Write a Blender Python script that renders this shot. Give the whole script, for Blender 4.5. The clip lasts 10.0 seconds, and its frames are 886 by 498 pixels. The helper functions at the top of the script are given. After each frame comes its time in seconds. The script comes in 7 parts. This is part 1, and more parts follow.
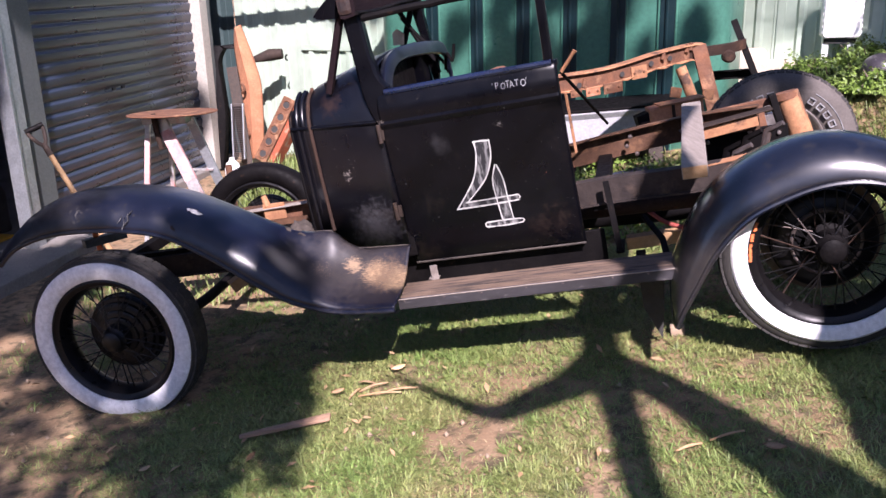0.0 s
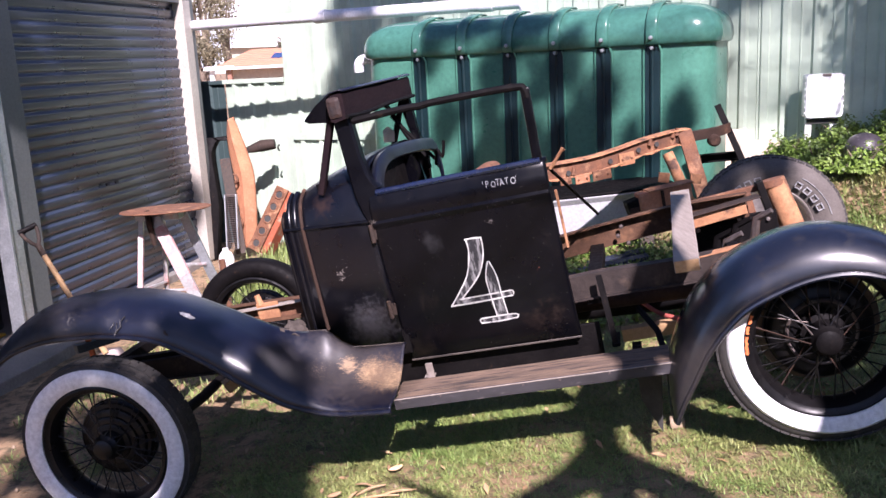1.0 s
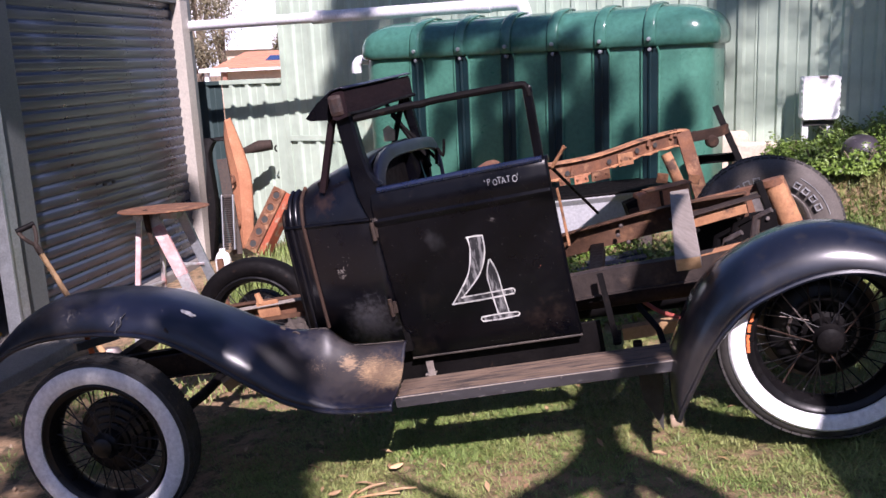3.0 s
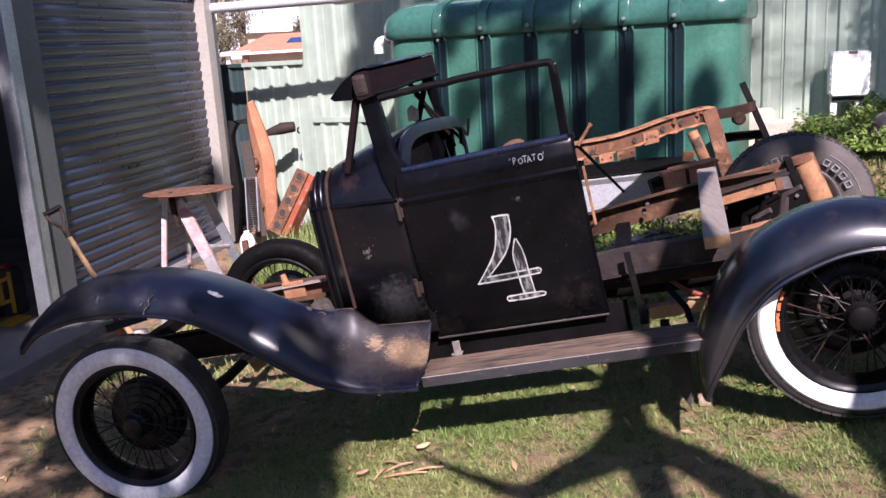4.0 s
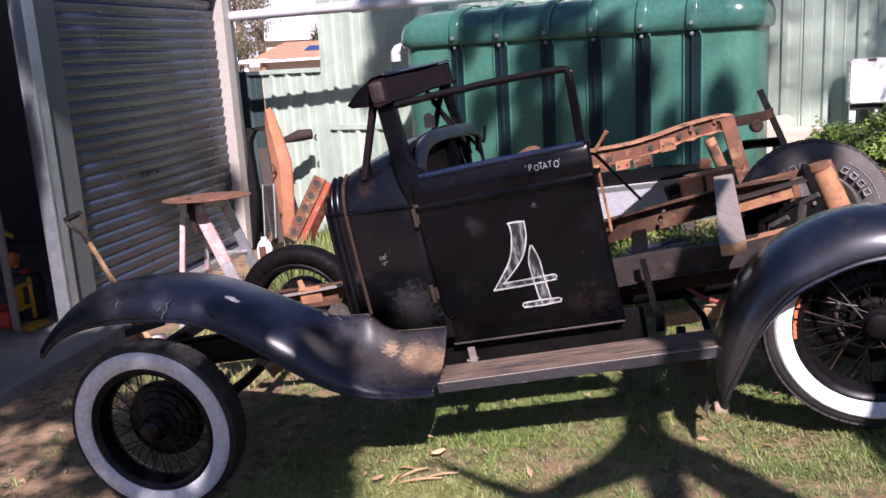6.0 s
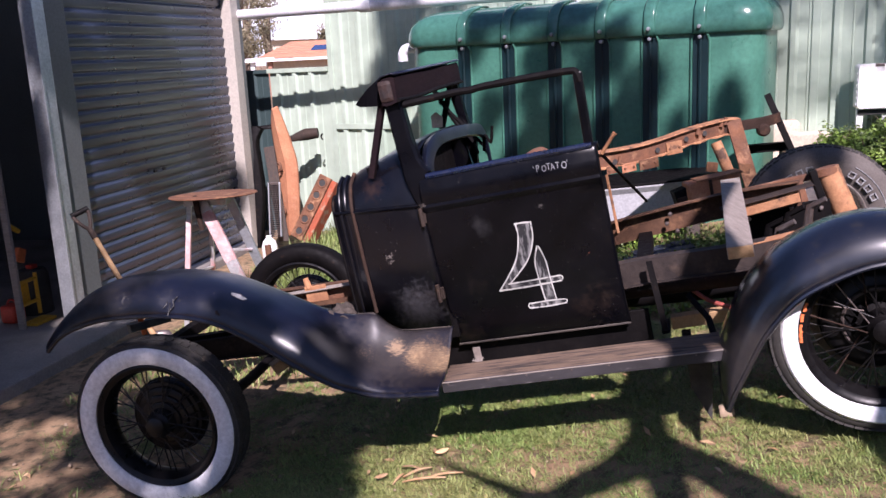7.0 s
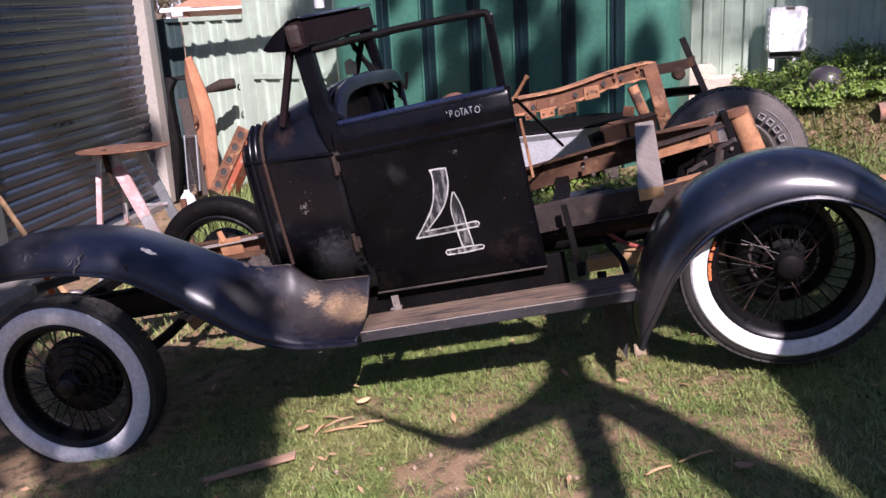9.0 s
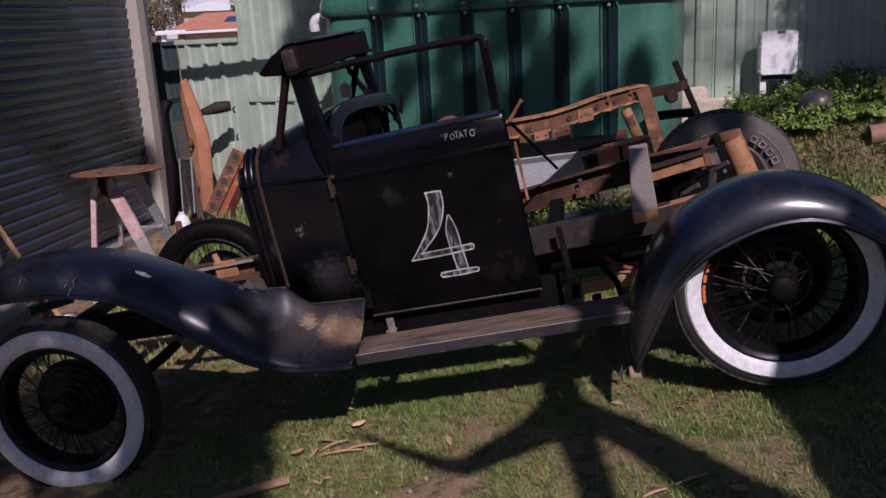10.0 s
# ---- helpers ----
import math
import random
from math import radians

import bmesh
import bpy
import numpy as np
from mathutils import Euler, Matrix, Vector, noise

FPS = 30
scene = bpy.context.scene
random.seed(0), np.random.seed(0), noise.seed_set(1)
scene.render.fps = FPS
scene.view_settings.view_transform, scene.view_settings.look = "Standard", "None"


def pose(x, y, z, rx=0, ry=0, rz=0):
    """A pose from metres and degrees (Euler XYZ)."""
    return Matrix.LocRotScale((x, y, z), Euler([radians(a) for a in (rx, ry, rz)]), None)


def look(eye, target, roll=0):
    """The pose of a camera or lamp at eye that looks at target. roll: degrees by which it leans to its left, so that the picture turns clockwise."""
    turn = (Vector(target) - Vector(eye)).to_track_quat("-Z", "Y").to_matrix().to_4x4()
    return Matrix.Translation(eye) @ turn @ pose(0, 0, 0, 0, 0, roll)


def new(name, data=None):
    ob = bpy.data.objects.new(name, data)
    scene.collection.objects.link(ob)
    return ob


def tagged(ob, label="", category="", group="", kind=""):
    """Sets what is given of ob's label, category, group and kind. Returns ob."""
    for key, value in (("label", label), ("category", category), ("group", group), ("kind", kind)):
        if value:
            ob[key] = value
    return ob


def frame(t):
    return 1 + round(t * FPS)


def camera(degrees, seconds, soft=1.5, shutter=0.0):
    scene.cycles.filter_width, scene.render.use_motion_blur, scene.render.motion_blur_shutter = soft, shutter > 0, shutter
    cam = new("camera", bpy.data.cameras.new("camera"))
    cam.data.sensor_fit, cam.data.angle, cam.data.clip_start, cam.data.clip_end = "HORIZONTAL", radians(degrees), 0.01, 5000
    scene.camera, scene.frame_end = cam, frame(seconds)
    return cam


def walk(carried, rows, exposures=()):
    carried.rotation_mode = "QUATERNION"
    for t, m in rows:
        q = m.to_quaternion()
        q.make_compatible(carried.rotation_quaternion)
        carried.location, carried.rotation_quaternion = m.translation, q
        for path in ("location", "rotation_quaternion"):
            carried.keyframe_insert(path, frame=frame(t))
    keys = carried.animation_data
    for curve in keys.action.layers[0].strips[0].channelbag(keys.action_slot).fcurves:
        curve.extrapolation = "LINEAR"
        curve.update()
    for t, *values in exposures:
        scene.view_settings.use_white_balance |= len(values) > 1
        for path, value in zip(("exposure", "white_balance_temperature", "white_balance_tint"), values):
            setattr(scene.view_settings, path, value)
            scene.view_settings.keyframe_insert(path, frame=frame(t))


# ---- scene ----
# seconds, x, y, z, yaw, pitch, roll
cam = camera(53.81, 10.0)
PATH = [
    (0.0, 0.0166, -0.0163, 1.6862, 0.705, -17.283, 1.526),
    (0.5, 0.0190, -0.0127, 1.7027, -0.012, -15.076, 1.543),
    (1.0, 0.0212, 0.0079, 1.7641, -0.035, -12.342, 2.861),
    (1.5, 0.0067, -0.0016, 1.7610, -0.754, -9.718, 3.021),
    (2.0, 0.0043, -0.0045, 1.7560, -0.362, -10.767, 3.111),
    (2.5, 0.0000, 0.0000, 1.7500, -0.000, -11.300, 3.000),
    (2.7, -0.0027, 0.0015, 1.7485, -0.510, -11.628, 2.548),
    (3.8, -0.0178, 0.0095, 1.7402, 0.702, -13.206, 3.237),
    (4.0, -0.0205, 0.0110, 1.7387, 0.944, -13.293, 3.306),
    (4.5, -0.0174, 0.0080, 1.7451, 1.250, -13.267, 3.564),
    (5.0, -0.0124, 0.0034, 1.7416, 1.567, -13.029, 3.728),
    (5.5, -0.0125, 0.0011, 1.7382, 1.837, -12.784, 3.679),
    (5.7, -0.0148, 0.0000, 1.7376, 1.945, -12.767, 3.528),
    (6.8, -0.0272, -0.0057, 1.7340, 2.278, -12.646, 2.927),
    (7.0, -0.0295, -0.0068, 1.7334, 2.421, -12.654, 2.709),
    (7.5, -0.0234, 0.0002, 1.7216, 2.394, -13.257, 2.222),
    (8.0, -0.0141, 0.0062, 1.7194, 0.747, -14.185, 1.782),
    (8.5, 0.0056, 0.0131, 1.6921, -0.999, -15.912, 2.121),
    (9.0, 0.0214, 0.0186, 1.7098, -2.391, -16.072, 3.004),
    (9.5, 0.0260, 0.0226, 1.7092, -3.053, -15.082, 3.118),
    (10.0, 0.0186, 0.0128, 1.7165, -2.769, -14.698, 2.980),
]
walk(cam, [(t, pose(x, y, z, 90 + pitch, roll, yaw)) for t, x, y, z, yaw, pitch, roll in PATH],
     exposures=[(t, stops + 0.10, 6300.0, 35.0) for t, stops in ((0.0, 1.08), (0.5, 1.08), (1.0, 1.15), (1.5, 1.02), (2.0, 0.78), (2.5, 0.72), (4.0, 0.72), (5.0, 0.71), (7.0, 0.72), (8.5, 0.6),
                                                         (9.0, 0.58), (9.4, 0.56), (9.6, 0.42), (9.8, -0.05), (10.0, -0.62))])

# ---- light ----
SUN_AZ, SUN_EL = 280.0, 43.0          # the way towards the sun: degrees from +x, and above the horizon
TO_SUN = Vector((math.cos(radians(SUN_AZ)) * math.cos(radians(SUN_EL)),
                 math.sin(radians(SUN_AZ)) * math.cos(radians(SUN_EL)), math.sin(radians(SUN_EL))))
world = bpy.data.worlds.new("sky")
scene.world = world
world.use_nodes = True
wn = world.node_tree
sky = wn.nodes.new("ShaderNodeTexSky")
sky.sky_type, sky.sun_disc = "NISHITA", False
sky.sun_elevation, sky.sun_rotation = radians(SUN_EL), radians(90 - SUN_AZ)
sky.air_density, sky.dust_density, sky.ozone_density = 1.0, 0.3, 4.0
wn.links.new(sky.outputs[0], wn.nodes["Background"].inputs[0])
wn.nodes["Background"].inputs[1].default_value = 0.068
sun = new("sun", bpy.data.lights.new("sun", "SUN"))
sun.data.energy, sun.data.angle, sun.data.color = 5.0, radians(0.6), (1.0, 0.975, 0.93)
sun.matrix_world = look(TO_SUN * 30, (0, 0, 0))


# ---- materials ----
def material(name, base, second=None, scale=6.0, rough=(0.5, 0.7), metal=0.0, bump=0.2, fine=60.0,
             spots=None, spot_scale=4.0, spot_cut=0.55, spot_soft=0.08, spot_rough=None, coat=0.0, specular=0.5, vary=0.0, stretch=(1, 1, 1), island=False, zones=(), coat_ior=1.5, chips=None, coat_rough=0.14):
    """Base colour that drifts to a second one at a large scale, fine grain with relief, and spots of a third colour (dirt, rust, wear)."""
    m = bpy.data.materials.new(name)
    m.use_nodes = True
    nt = m.node_tree
    bsdf = nt.nodes["Principled BSDF"]
    coords = nt.nodes.new("ShaderNodeTexCoord")
    mapping = nt.nodes.new("ShaderNodeMapping")
    mapping.inputs["Scale"].default_value = stretch
    nt.links.new(coords.outputs["Object"], mapping.inputs[0])

    def noise_at(s, detail, w=0.0):
        n = nt.nodes.new("ShaderNodeTexNoise")
        n.inputs["Scale"].default_value, n.inputs["Detail"].default_value = s, detail
        n.inputs["Roughness"].default_value = 0.62
        nt.links.new(mapping.outputs[0], n.inputs["Vector"])
        return n.outputs["Fac"]

    def ramp(fac, lo, hi):
        r = nt.nodes.new("ShaderNodeMapRange")
        r.inputs["From Min"].default_value, r.inputs["From Max"].default_value = lo, hi
        nt.links.new(fac, r.inputs["Value"])
        return r.outputs[0]

    def mix(fac, a, b):
        x = nt.nodes.new("ShaderNodeMix")
        x.data_type = "RGBA"
        for sock, v in ((x.inputs["Factor"], fac), (x.inputs["A"], a), (x.inputs["B"], b)):
            if isinstance(v, (int, float)):
                sock.default_value = v
            elif isinstance(v, tuple):
                sock.default_value = (*v, 1.0)
            else:
                nt.links.new(v, sock)
        return x.outputs["Result"]

    second = second or tuple(0.75 * c for c in base)
    big, grain = noise_at(scale, 5.0), noise_at(fine, 4.0)
    colour = mix(ramp(big, 0.3, 0.7), base, second)
    dark = nt.nodes.new("ShaderNodeHueSaturation")
    nt.links.new(colour, dark.inputs["Color"])
    nt.links.new(ramp_value(nt, grain, 0.3, 0.7, 0.82, 1.14), dark.inputs["Value"])
    colour = dark.outputs[0]
    if vary:
        source = nt.nodes.new("ShaderNodeNewGeometry").outputs["Random Per Island"] if island else nt.nodes.new("ShaderNodeObjectInfo").outputs["Random"]
        hs = nt.nodes.new("ShaderNodeHueSaturation")
        nt.links.new(colour, hs.inputs["Color"])
        nt.links.new(ramp_value(nt, source, 0.0, 1.0, 1.0 - vary, 1.0 + vary), hs.inputs["Value"])
        colour = hs.outputs[0]
    rough_out = ramp_value(nt, noise_at(scale * 2.3, 4.0), 0.3, 0.7, rough[0], rough[1])
    if spots:
        cut = ramp(noise_at(spot_scale, 8.0), spot_cut, spot_cut + spot_soft)
        colour = mix(cut, colour, spots)
        if spot_rough is not None:
            r2 = nt.nodes.new("ShaderNodeMix")
            nt.links.new(cut, r2.inputs[0])
            nt.links.new(rough_out, r2.inputs[2])
            r2.inputs[3].default_value = spot_rough
            rough_out = r2.outputs[0]
    coat_out = None
    if chips:                                                # fine pale flecks
        cut = ramp(noise_at(120.0, 3.0), 0.70, 0.75)
        colour = mix(cut, colour, chips)
    for (cx, cy, cz), radius, tone, cut0, soft, size in zones:          # stains round a spot of the thing
        away = nt.nodes.new("ShaderNodeVectorMath")
        away.operation = "DISTANCE"
        nt.links.new(coords.outputs["Object"], away.inputs[0])
        away.inputs[1].default_value = (cx, cy, cz)
        fall = ramp_value(nt, away.outputs["Value"], 0.0, radius, 0.55, -0.35)
        add = nt.nodes.new("ShaderNodeMath")
        nt.links.new(fall, add.inputs[0])
        if size > 0:
            nt.links.new(noise_at(size, 8.0), add.inputs[1])
        else:                                               # streaks along x
            streak = nt.nodes.new("ShaderNodeMapping")
            streak.inputs["Scale"].default_value = (0.28, 1.0, 1.0)
            nt.links.new(coords.outputs["Object"], streak.inputs[0])
            lines = nt.nodes.new("ShaderNodeTexNoise")
            lines.inputs["Scale"].default_value, lines.inputs["Detail"].default_value, lines.inputs["Roughness"].default_value = -size, 9.0, 0.75
            nt.links.new(streak.outputs[0], lines.inputs["Vector"])
            nt.links.new(lines.outputs["Fac"], add.inputs[1])
        cut = ramp(add.outputs[0], cut0, cut0 + soft)
        colour = mix(cut, colour, tone)
        r3 = nt.nodes.new("ShaderNodeMix")
        nt.links.new(cut, r3.inputs[0])
        nt.links.new(rough_out, r3.inputs[2])
        r3.inputs[3].default_value = 0.5
        rough_out = r3.outputs[0]
        dull = nt.nodes.new("ShaderNodeMath")                # dirt takes the gloss away
        dull.operation = "MULTIPLY_ADD"
        nt.links.new(cut, dull.inputs[0])
        dull.inputs[1].default_value = -0.8
        dull.inputs[2].default_value = 1.0
        keep = nt.nodes.new("ShaderNodeMath")
        keep.operation = "MULTIPLY"
        nt.links.new(dull.outputs[0], keep.inputs[0])
        if coat_out is None:
            keep.inputs[1].default_value = coat
        else:
            nt.links.new(coat_out, keep.inputs[1])
        coat_out = keep.outputs[0]
    nt.links.new(colour, bsdf.inputs["Base Color"])
    nt.links.new(rough_out, bsdf.inputs["Roughness"])
    bsdf.inputs["Metallic"].default_value = metal
    bsdf.inputs["Specular IOR Level"].default_value = specular
    bsdf.inputs["Coat Weight"].default_value = coat
    if coat_out is not None:
        nt.links.new(coat_out, bsdf.inputs["Coat Weight"])
    bsdf.inputs["Coat Roughness"].default_value = coat_rough
    bsdf.inputs["Coat IOR"].default_value = coat_ior
    if bump:
        b = nt.nodes.new("ShaderNodeBump")
        b.inputs["Strength"].default_value, b.inputs["Distance"].default_value = bump, 0.004
        nt.links.new(grain, b.inputs["Height"])
        nt.links.new(b.outputs[0], bsdf.inputs["Normal"])
    return m


def ramp_value(nt, fac, lo, hi, a, b):
    r = nt.nodes.new("ShaderNodeMapRange")
    for key, v in (("From Min", lo), ("From Max", hi), ("To Min", a), ("To Max", b)):
        r.inputs[key].default_value = v
    nt.links.new(fac, r.inputs["Value"])
    return r.outputs[0]


BLACK_PAINT = material("black_paint", (0.002, 0.002, 0.0032), (0.0026, 0.0026, 0.004), 3, (0.22, 0.42), bump=0.05, fine=36, specular=0.16, coat=0.12, coat_rough=0.2,
                       spots=(0.008, 0.006, 0.0055), spot_scale=9, spot_cut=0.60, spot_soft=0.16, spot_rough=0.55, chips=(0.12, 0.115, 0.11),
                       zones=(((1.06, 0.3, 0.22), 0.30, (0.06, 0.06, 0.066), 0.60, 0.75, 14.0), ((1.62, 0.29, 0.3), 0.5, (0.006, 0.006, 0.007), 0.75, 0.5, 7.0), ((1.42, 0.29, 0.52), 0.16, (0.035, 0.035, 0.038), 0.80, 0.5, 16.0), ((1.75, 0.29, 0.14), 0.3, (0.024, 0.016, 0.013), 0.84, 0.4, 18.0), ((1.26, 0.29, 0.12), 0.25, (0.024, 0.016, 0.013), 0.82, 0.4, 18.0),
                              ((1.64, 0.285, 0.565), 0.09, (0.09, 0.082, 0.078), 1.0, 0.05, 150.0), ((1.78, 0.295, 0.36), 0.06, (0.20, 0.07, 0.05), 1.02, 0.05, 60.0), ((1.20, 0.29, 0.64), 0.09, (0.10, 0.085, 0.075), 0.95, 0.1, 60.0)))
COWL_PAINT = material("cowl_paint", (0.002, 0.002, 0.004), (0.003, 0.003, 0.005), 3, (0.24, 0.42), bump=0.05, fine=36, specular=0.25, coat=0.35, coat_ior=1.6, coat_rough=0.22,
                      spots=(0.006, 0.005, 0.005), spot_scale=9, spot_cut=0.60, spot_soft=0.16, spot_rough=0.55, chips=(0.12, 0.115, 0.11),
                      zones=(((1.09, 0.3, 0.24), 0.19, (0.075, 0.075, 0.084), 0.50, 0.5, 46.0), ((1.02, 0.3, 0.46), 0.20, (0.13, 0.115, 0.105), 1.02, 0.05, 110.0), ((1.0, 0.33, 0.73), 0.16, (0.022, 0.012, 0.010), 0.78, 0.3, 22.0)))
# black paint whose base is tinted blue to add to the sky sheen
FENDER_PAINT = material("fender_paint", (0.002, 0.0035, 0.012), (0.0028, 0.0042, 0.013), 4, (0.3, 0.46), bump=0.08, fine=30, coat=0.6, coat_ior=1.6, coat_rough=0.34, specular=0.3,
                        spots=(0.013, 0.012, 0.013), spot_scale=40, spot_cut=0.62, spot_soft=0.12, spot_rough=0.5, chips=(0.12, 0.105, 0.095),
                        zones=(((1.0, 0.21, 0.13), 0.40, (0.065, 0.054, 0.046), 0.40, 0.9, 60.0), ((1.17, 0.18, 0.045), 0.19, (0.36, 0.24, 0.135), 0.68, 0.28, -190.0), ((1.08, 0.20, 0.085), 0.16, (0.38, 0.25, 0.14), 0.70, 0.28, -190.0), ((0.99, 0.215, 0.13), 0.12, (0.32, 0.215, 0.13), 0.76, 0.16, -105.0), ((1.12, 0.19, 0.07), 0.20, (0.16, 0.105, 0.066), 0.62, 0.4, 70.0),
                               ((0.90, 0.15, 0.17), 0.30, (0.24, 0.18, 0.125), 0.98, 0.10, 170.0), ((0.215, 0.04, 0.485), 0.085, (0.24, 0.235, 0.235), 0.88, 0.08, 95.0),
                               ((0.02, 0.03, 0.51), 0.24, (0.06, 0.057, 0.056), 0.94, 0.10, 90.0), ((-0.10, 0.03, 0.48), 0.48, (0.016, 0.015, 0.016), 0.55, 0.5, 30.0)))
REAR_PAINT = material("rear_fender_paint", (0.0025, 0.0038, 0.010), (0.0035, 0.0045, 0.010), 4, (0.34, 0.52), bump=0.06, fine=26, coat=1.0, coat_ior=1.75, coat_rough=0.22, specular=0.3,
                      spots=(0.016, 0.014, 0.013), spot_scale=11, spot_cut=0.54, spot_soft=0.2, spot_rough=0.6, chips=(0.10, 0.095, 0.09),
                      zones=(((2.24, 0.0, 0.05), 0.32, (0.028, 0.024, 0.022), 0.55, 0.6, 26.0), ((2.40, 0.0, 0.2), 0.14, (0.16, 0.15, 0.145), 0.98, 0.06, 70.0)))
BARE_BLACK = material("bare_black", (0.0035, 0.003, 0.0035), (0.007, 0.006, 0.006), 12, (0.5, 0.8), bump=0.3, fine=80, specular=0.1,
                      spots=(0.03, 0.018, 0.013), spot_scale=24, spot_cut=0.63, spot_soft=0.1)
DARK_RUST = material("dark_rust", (0.055, 0.031, 0.022), (0.03, 0.02, 0.016), 7, (0.7, 0.9), bump=0.45, fine=90, specular=0.15,
                     spots=(0.13, 0.068, 0.042), spot_scale=8, spot_cut=0.56, spot_soft=0.15)
RUST = material("rust", (0.21, 0.088, 0.043), (0.095, 0.044, 0.026), 9, (0.75, 0.95), bump=0.5, fine=90,
                spots=(0.36, 0.19, 0.10), spot_scale=11, spot_cut=0.54, spot_soft=0.14)
ORANGE_RUST = material("orange_rust", (0.50, 0.225, 0.115), (0.36, 0.14, 0.07), 5, (0.7, 0.9), bump=0.35, fine=70,
                       spots=(0.6, 0.34, 0.22), spot_scale=6, spot_cut=0.56, spot_soft=0.2)
PALE_RUST = material("pale_rust", (0.50, 0.245, 0.115), (0.22, 0.095, 0.048), 9, (0.7, 0.95), bump=0.4, fine=80,
                     spots=(0.085, 0.045, 0.03), spot_scale=11, spot_cut=0.55, spot_soft=0.12)
RED_WASH = material("red_wash", (0.52, 0.22, 0.2), (0.6, 0.45, 0.44), 9, (0.5, 0.7), bump=0.15, fine=60, spots=(0.6, 0.58, 0.57), spot_scale=14, spot_cut=0.52, spot_soft=0.15)
LINT = material("dusty_cloth", (0.085, 0.07, 0.06), (0.05, 0.042, 0.037), 20, (0.85, 0.95), bump=0.5, fine=90, specular=0.1)
RED_OXIDE = material("red_oxide", (0.4, 0.085, 0.035), (0.24, 0.07, 0.035), 9, (0.7, 0.9), bump=0.4, fine=70,
                     spots=(0.3, 0.2, 0.13), spot_scale=12, spot_cut=0.55)
RUBBER = material("rubber", (0.03, 0.029, 0.028), (0.055, 0.05, 0.045), 12, (0.7, 0.9), bump=0.3, fine=120,
                  spots=(0.12, 0.1, 0.08), spot_scale=14, spot_cut=0.62)
GREY_RUBBER = material("grey_rubber", (0.090, 0.078, 0.070), (0.125, 0.108, 0.096), 8, (0.75, 0.95), bump=0.3, fine=120)
WHITEWALL = material("whitewall", (0.82, 0.82, 0.83), (0.74, 0.74, 0.76), 5, (0.55, 0.75), bump=0.1, fine=60,
                     spots=(0.3, 0.3, 0.31), spot_scale=16, spot_cut=0.69, spot_soft=0.08)
RIM_BLACK = material("rim_black", (0.004, 0.004, 0.005), (0.008, 0.007, 0.007), 12, (0.25, 0.45), specular=0.3, bump=0.1, fine=60)
CHALK_WHITE = material("chalk_white", (0.62, 0.62, 0.58), (0.45, 0.45, 0.43), 14, (0.8, 0.95), bump=0.3, fine=120,
                       spots=(0.06, 0.06, 0.06), spot_scale=75, spot_cut=0.60, spot_soft=0.06)
CHALK_WORN = material("chalk_worn", (0.34, 0.34, 0.33), (0.14, 0.14, 0.14), 20, (0.8, 0.95), bump=0.3, fine=120,
                      spots=(0.018, 0.018, 0.02), spot_scale=34, spot_cut=0.39, spot_soft=0.12, stretch=(1.6, 1, 0.35))
CHALK_DIM = material("chalk_dim", (0.33, 0.33, 0.33), (0.17, 0.17, 0.18), 24, (0.8, 0.95), bump=0.3, fine=120)
WEATHERED_WOOD = material("weathered_wood", (0.215, 0.14, 0.09), (0.085, 0.06, 0.047), 2.2, (0.75, 0.95), bump=1.0, fine=9,
                          spots=(0.04, 0.03, 0.026), spot_scale=2.6, spot_cut=0.52, spot_soft=0.10, stretch=(2.2, 30, 30), vary=0.2)
CHARRED_WOOD = material("dark_stained_wood", (0.010, 0.006, 0.008), (0.018, 0.010, 0.011), 4, (0.7, 0.9), bump=0.6, fine=26, specular=0.1,
                        spots=(0.07, 0.04, 0.028), spot_scale=7, spot_cut=0.66, spot_soft=0.1, stretch=(9, 2, 9))
ENAMEL = material("chipped_enamel", (0.52, 0.53, 0.55), (0.42, 0.43, 0.45), 4, (0.35, 0.55), bump=0.1, spots=(0.12, 0.1, 0.09), spot_scale=12, spot_cut=0.66)
GREY_WOOD = material("grey_wood", (0.33, 0.285, 0.245), (0.22, 0.18, 0.15), 3, (0.75, 0.95), bump=0.5, fine=24, stretch=(20, 2, 20))
RAW_WOOD = material("raw_wood", (0.48, 0.3, 0.15), (0.36, 0.21, 0.1), 5, (0.7, 0.9), bump=0.4, fine=30, stretch=(14, 2, 14))
STICK_WOOD = material("stick_wood", (0.42, 0.26, 0.165), (0.30, 0.185, 0.12), 6, (0.7, 0.9), bump=0.5, fine=40, stretch=(2, 20, 20))
OLD_TIMBER = material("old_timber", (0.05, 0.042, 0.038), (0.085, 0.065, 0.052), 4, (0.8, 0.95), bump=0.6, fine=26,
                      spots=(0.22, 0.085, 0.04), spot_scale=9, spot_cut=0.6, stretch=(16, 3, 16))
TANK_GREEN = material("tank_green", (0.066, 0.215, 0.155), (0.056, 0.188, 0.137), 2, (0.26, 0.38), bump=0.05, fine=30, vary=0.0)
TANK_LID = material("tank_lid", (0.050, 0.165, 0.125), (0.042, 0.145, 0.112), 2, (0.14, 0.24), bump=0.04, fine=24)
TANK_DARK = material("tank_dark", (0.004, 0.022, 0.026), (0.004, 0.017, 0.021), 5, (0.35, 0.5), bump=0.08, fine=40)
WALL_GREEN = material("wall_green", (0.43, 0.525, 0.42), (0.405, 0.50, 0.40), 1.2, (0.42, 0.55), bump=0.0, fine=3)
FENCE_DARK = material("fence_dark", (0.045, 0.075, 0.075), (0.037, 0.063, 0.063), 2, (0.45, 0.6), bump=0.05)
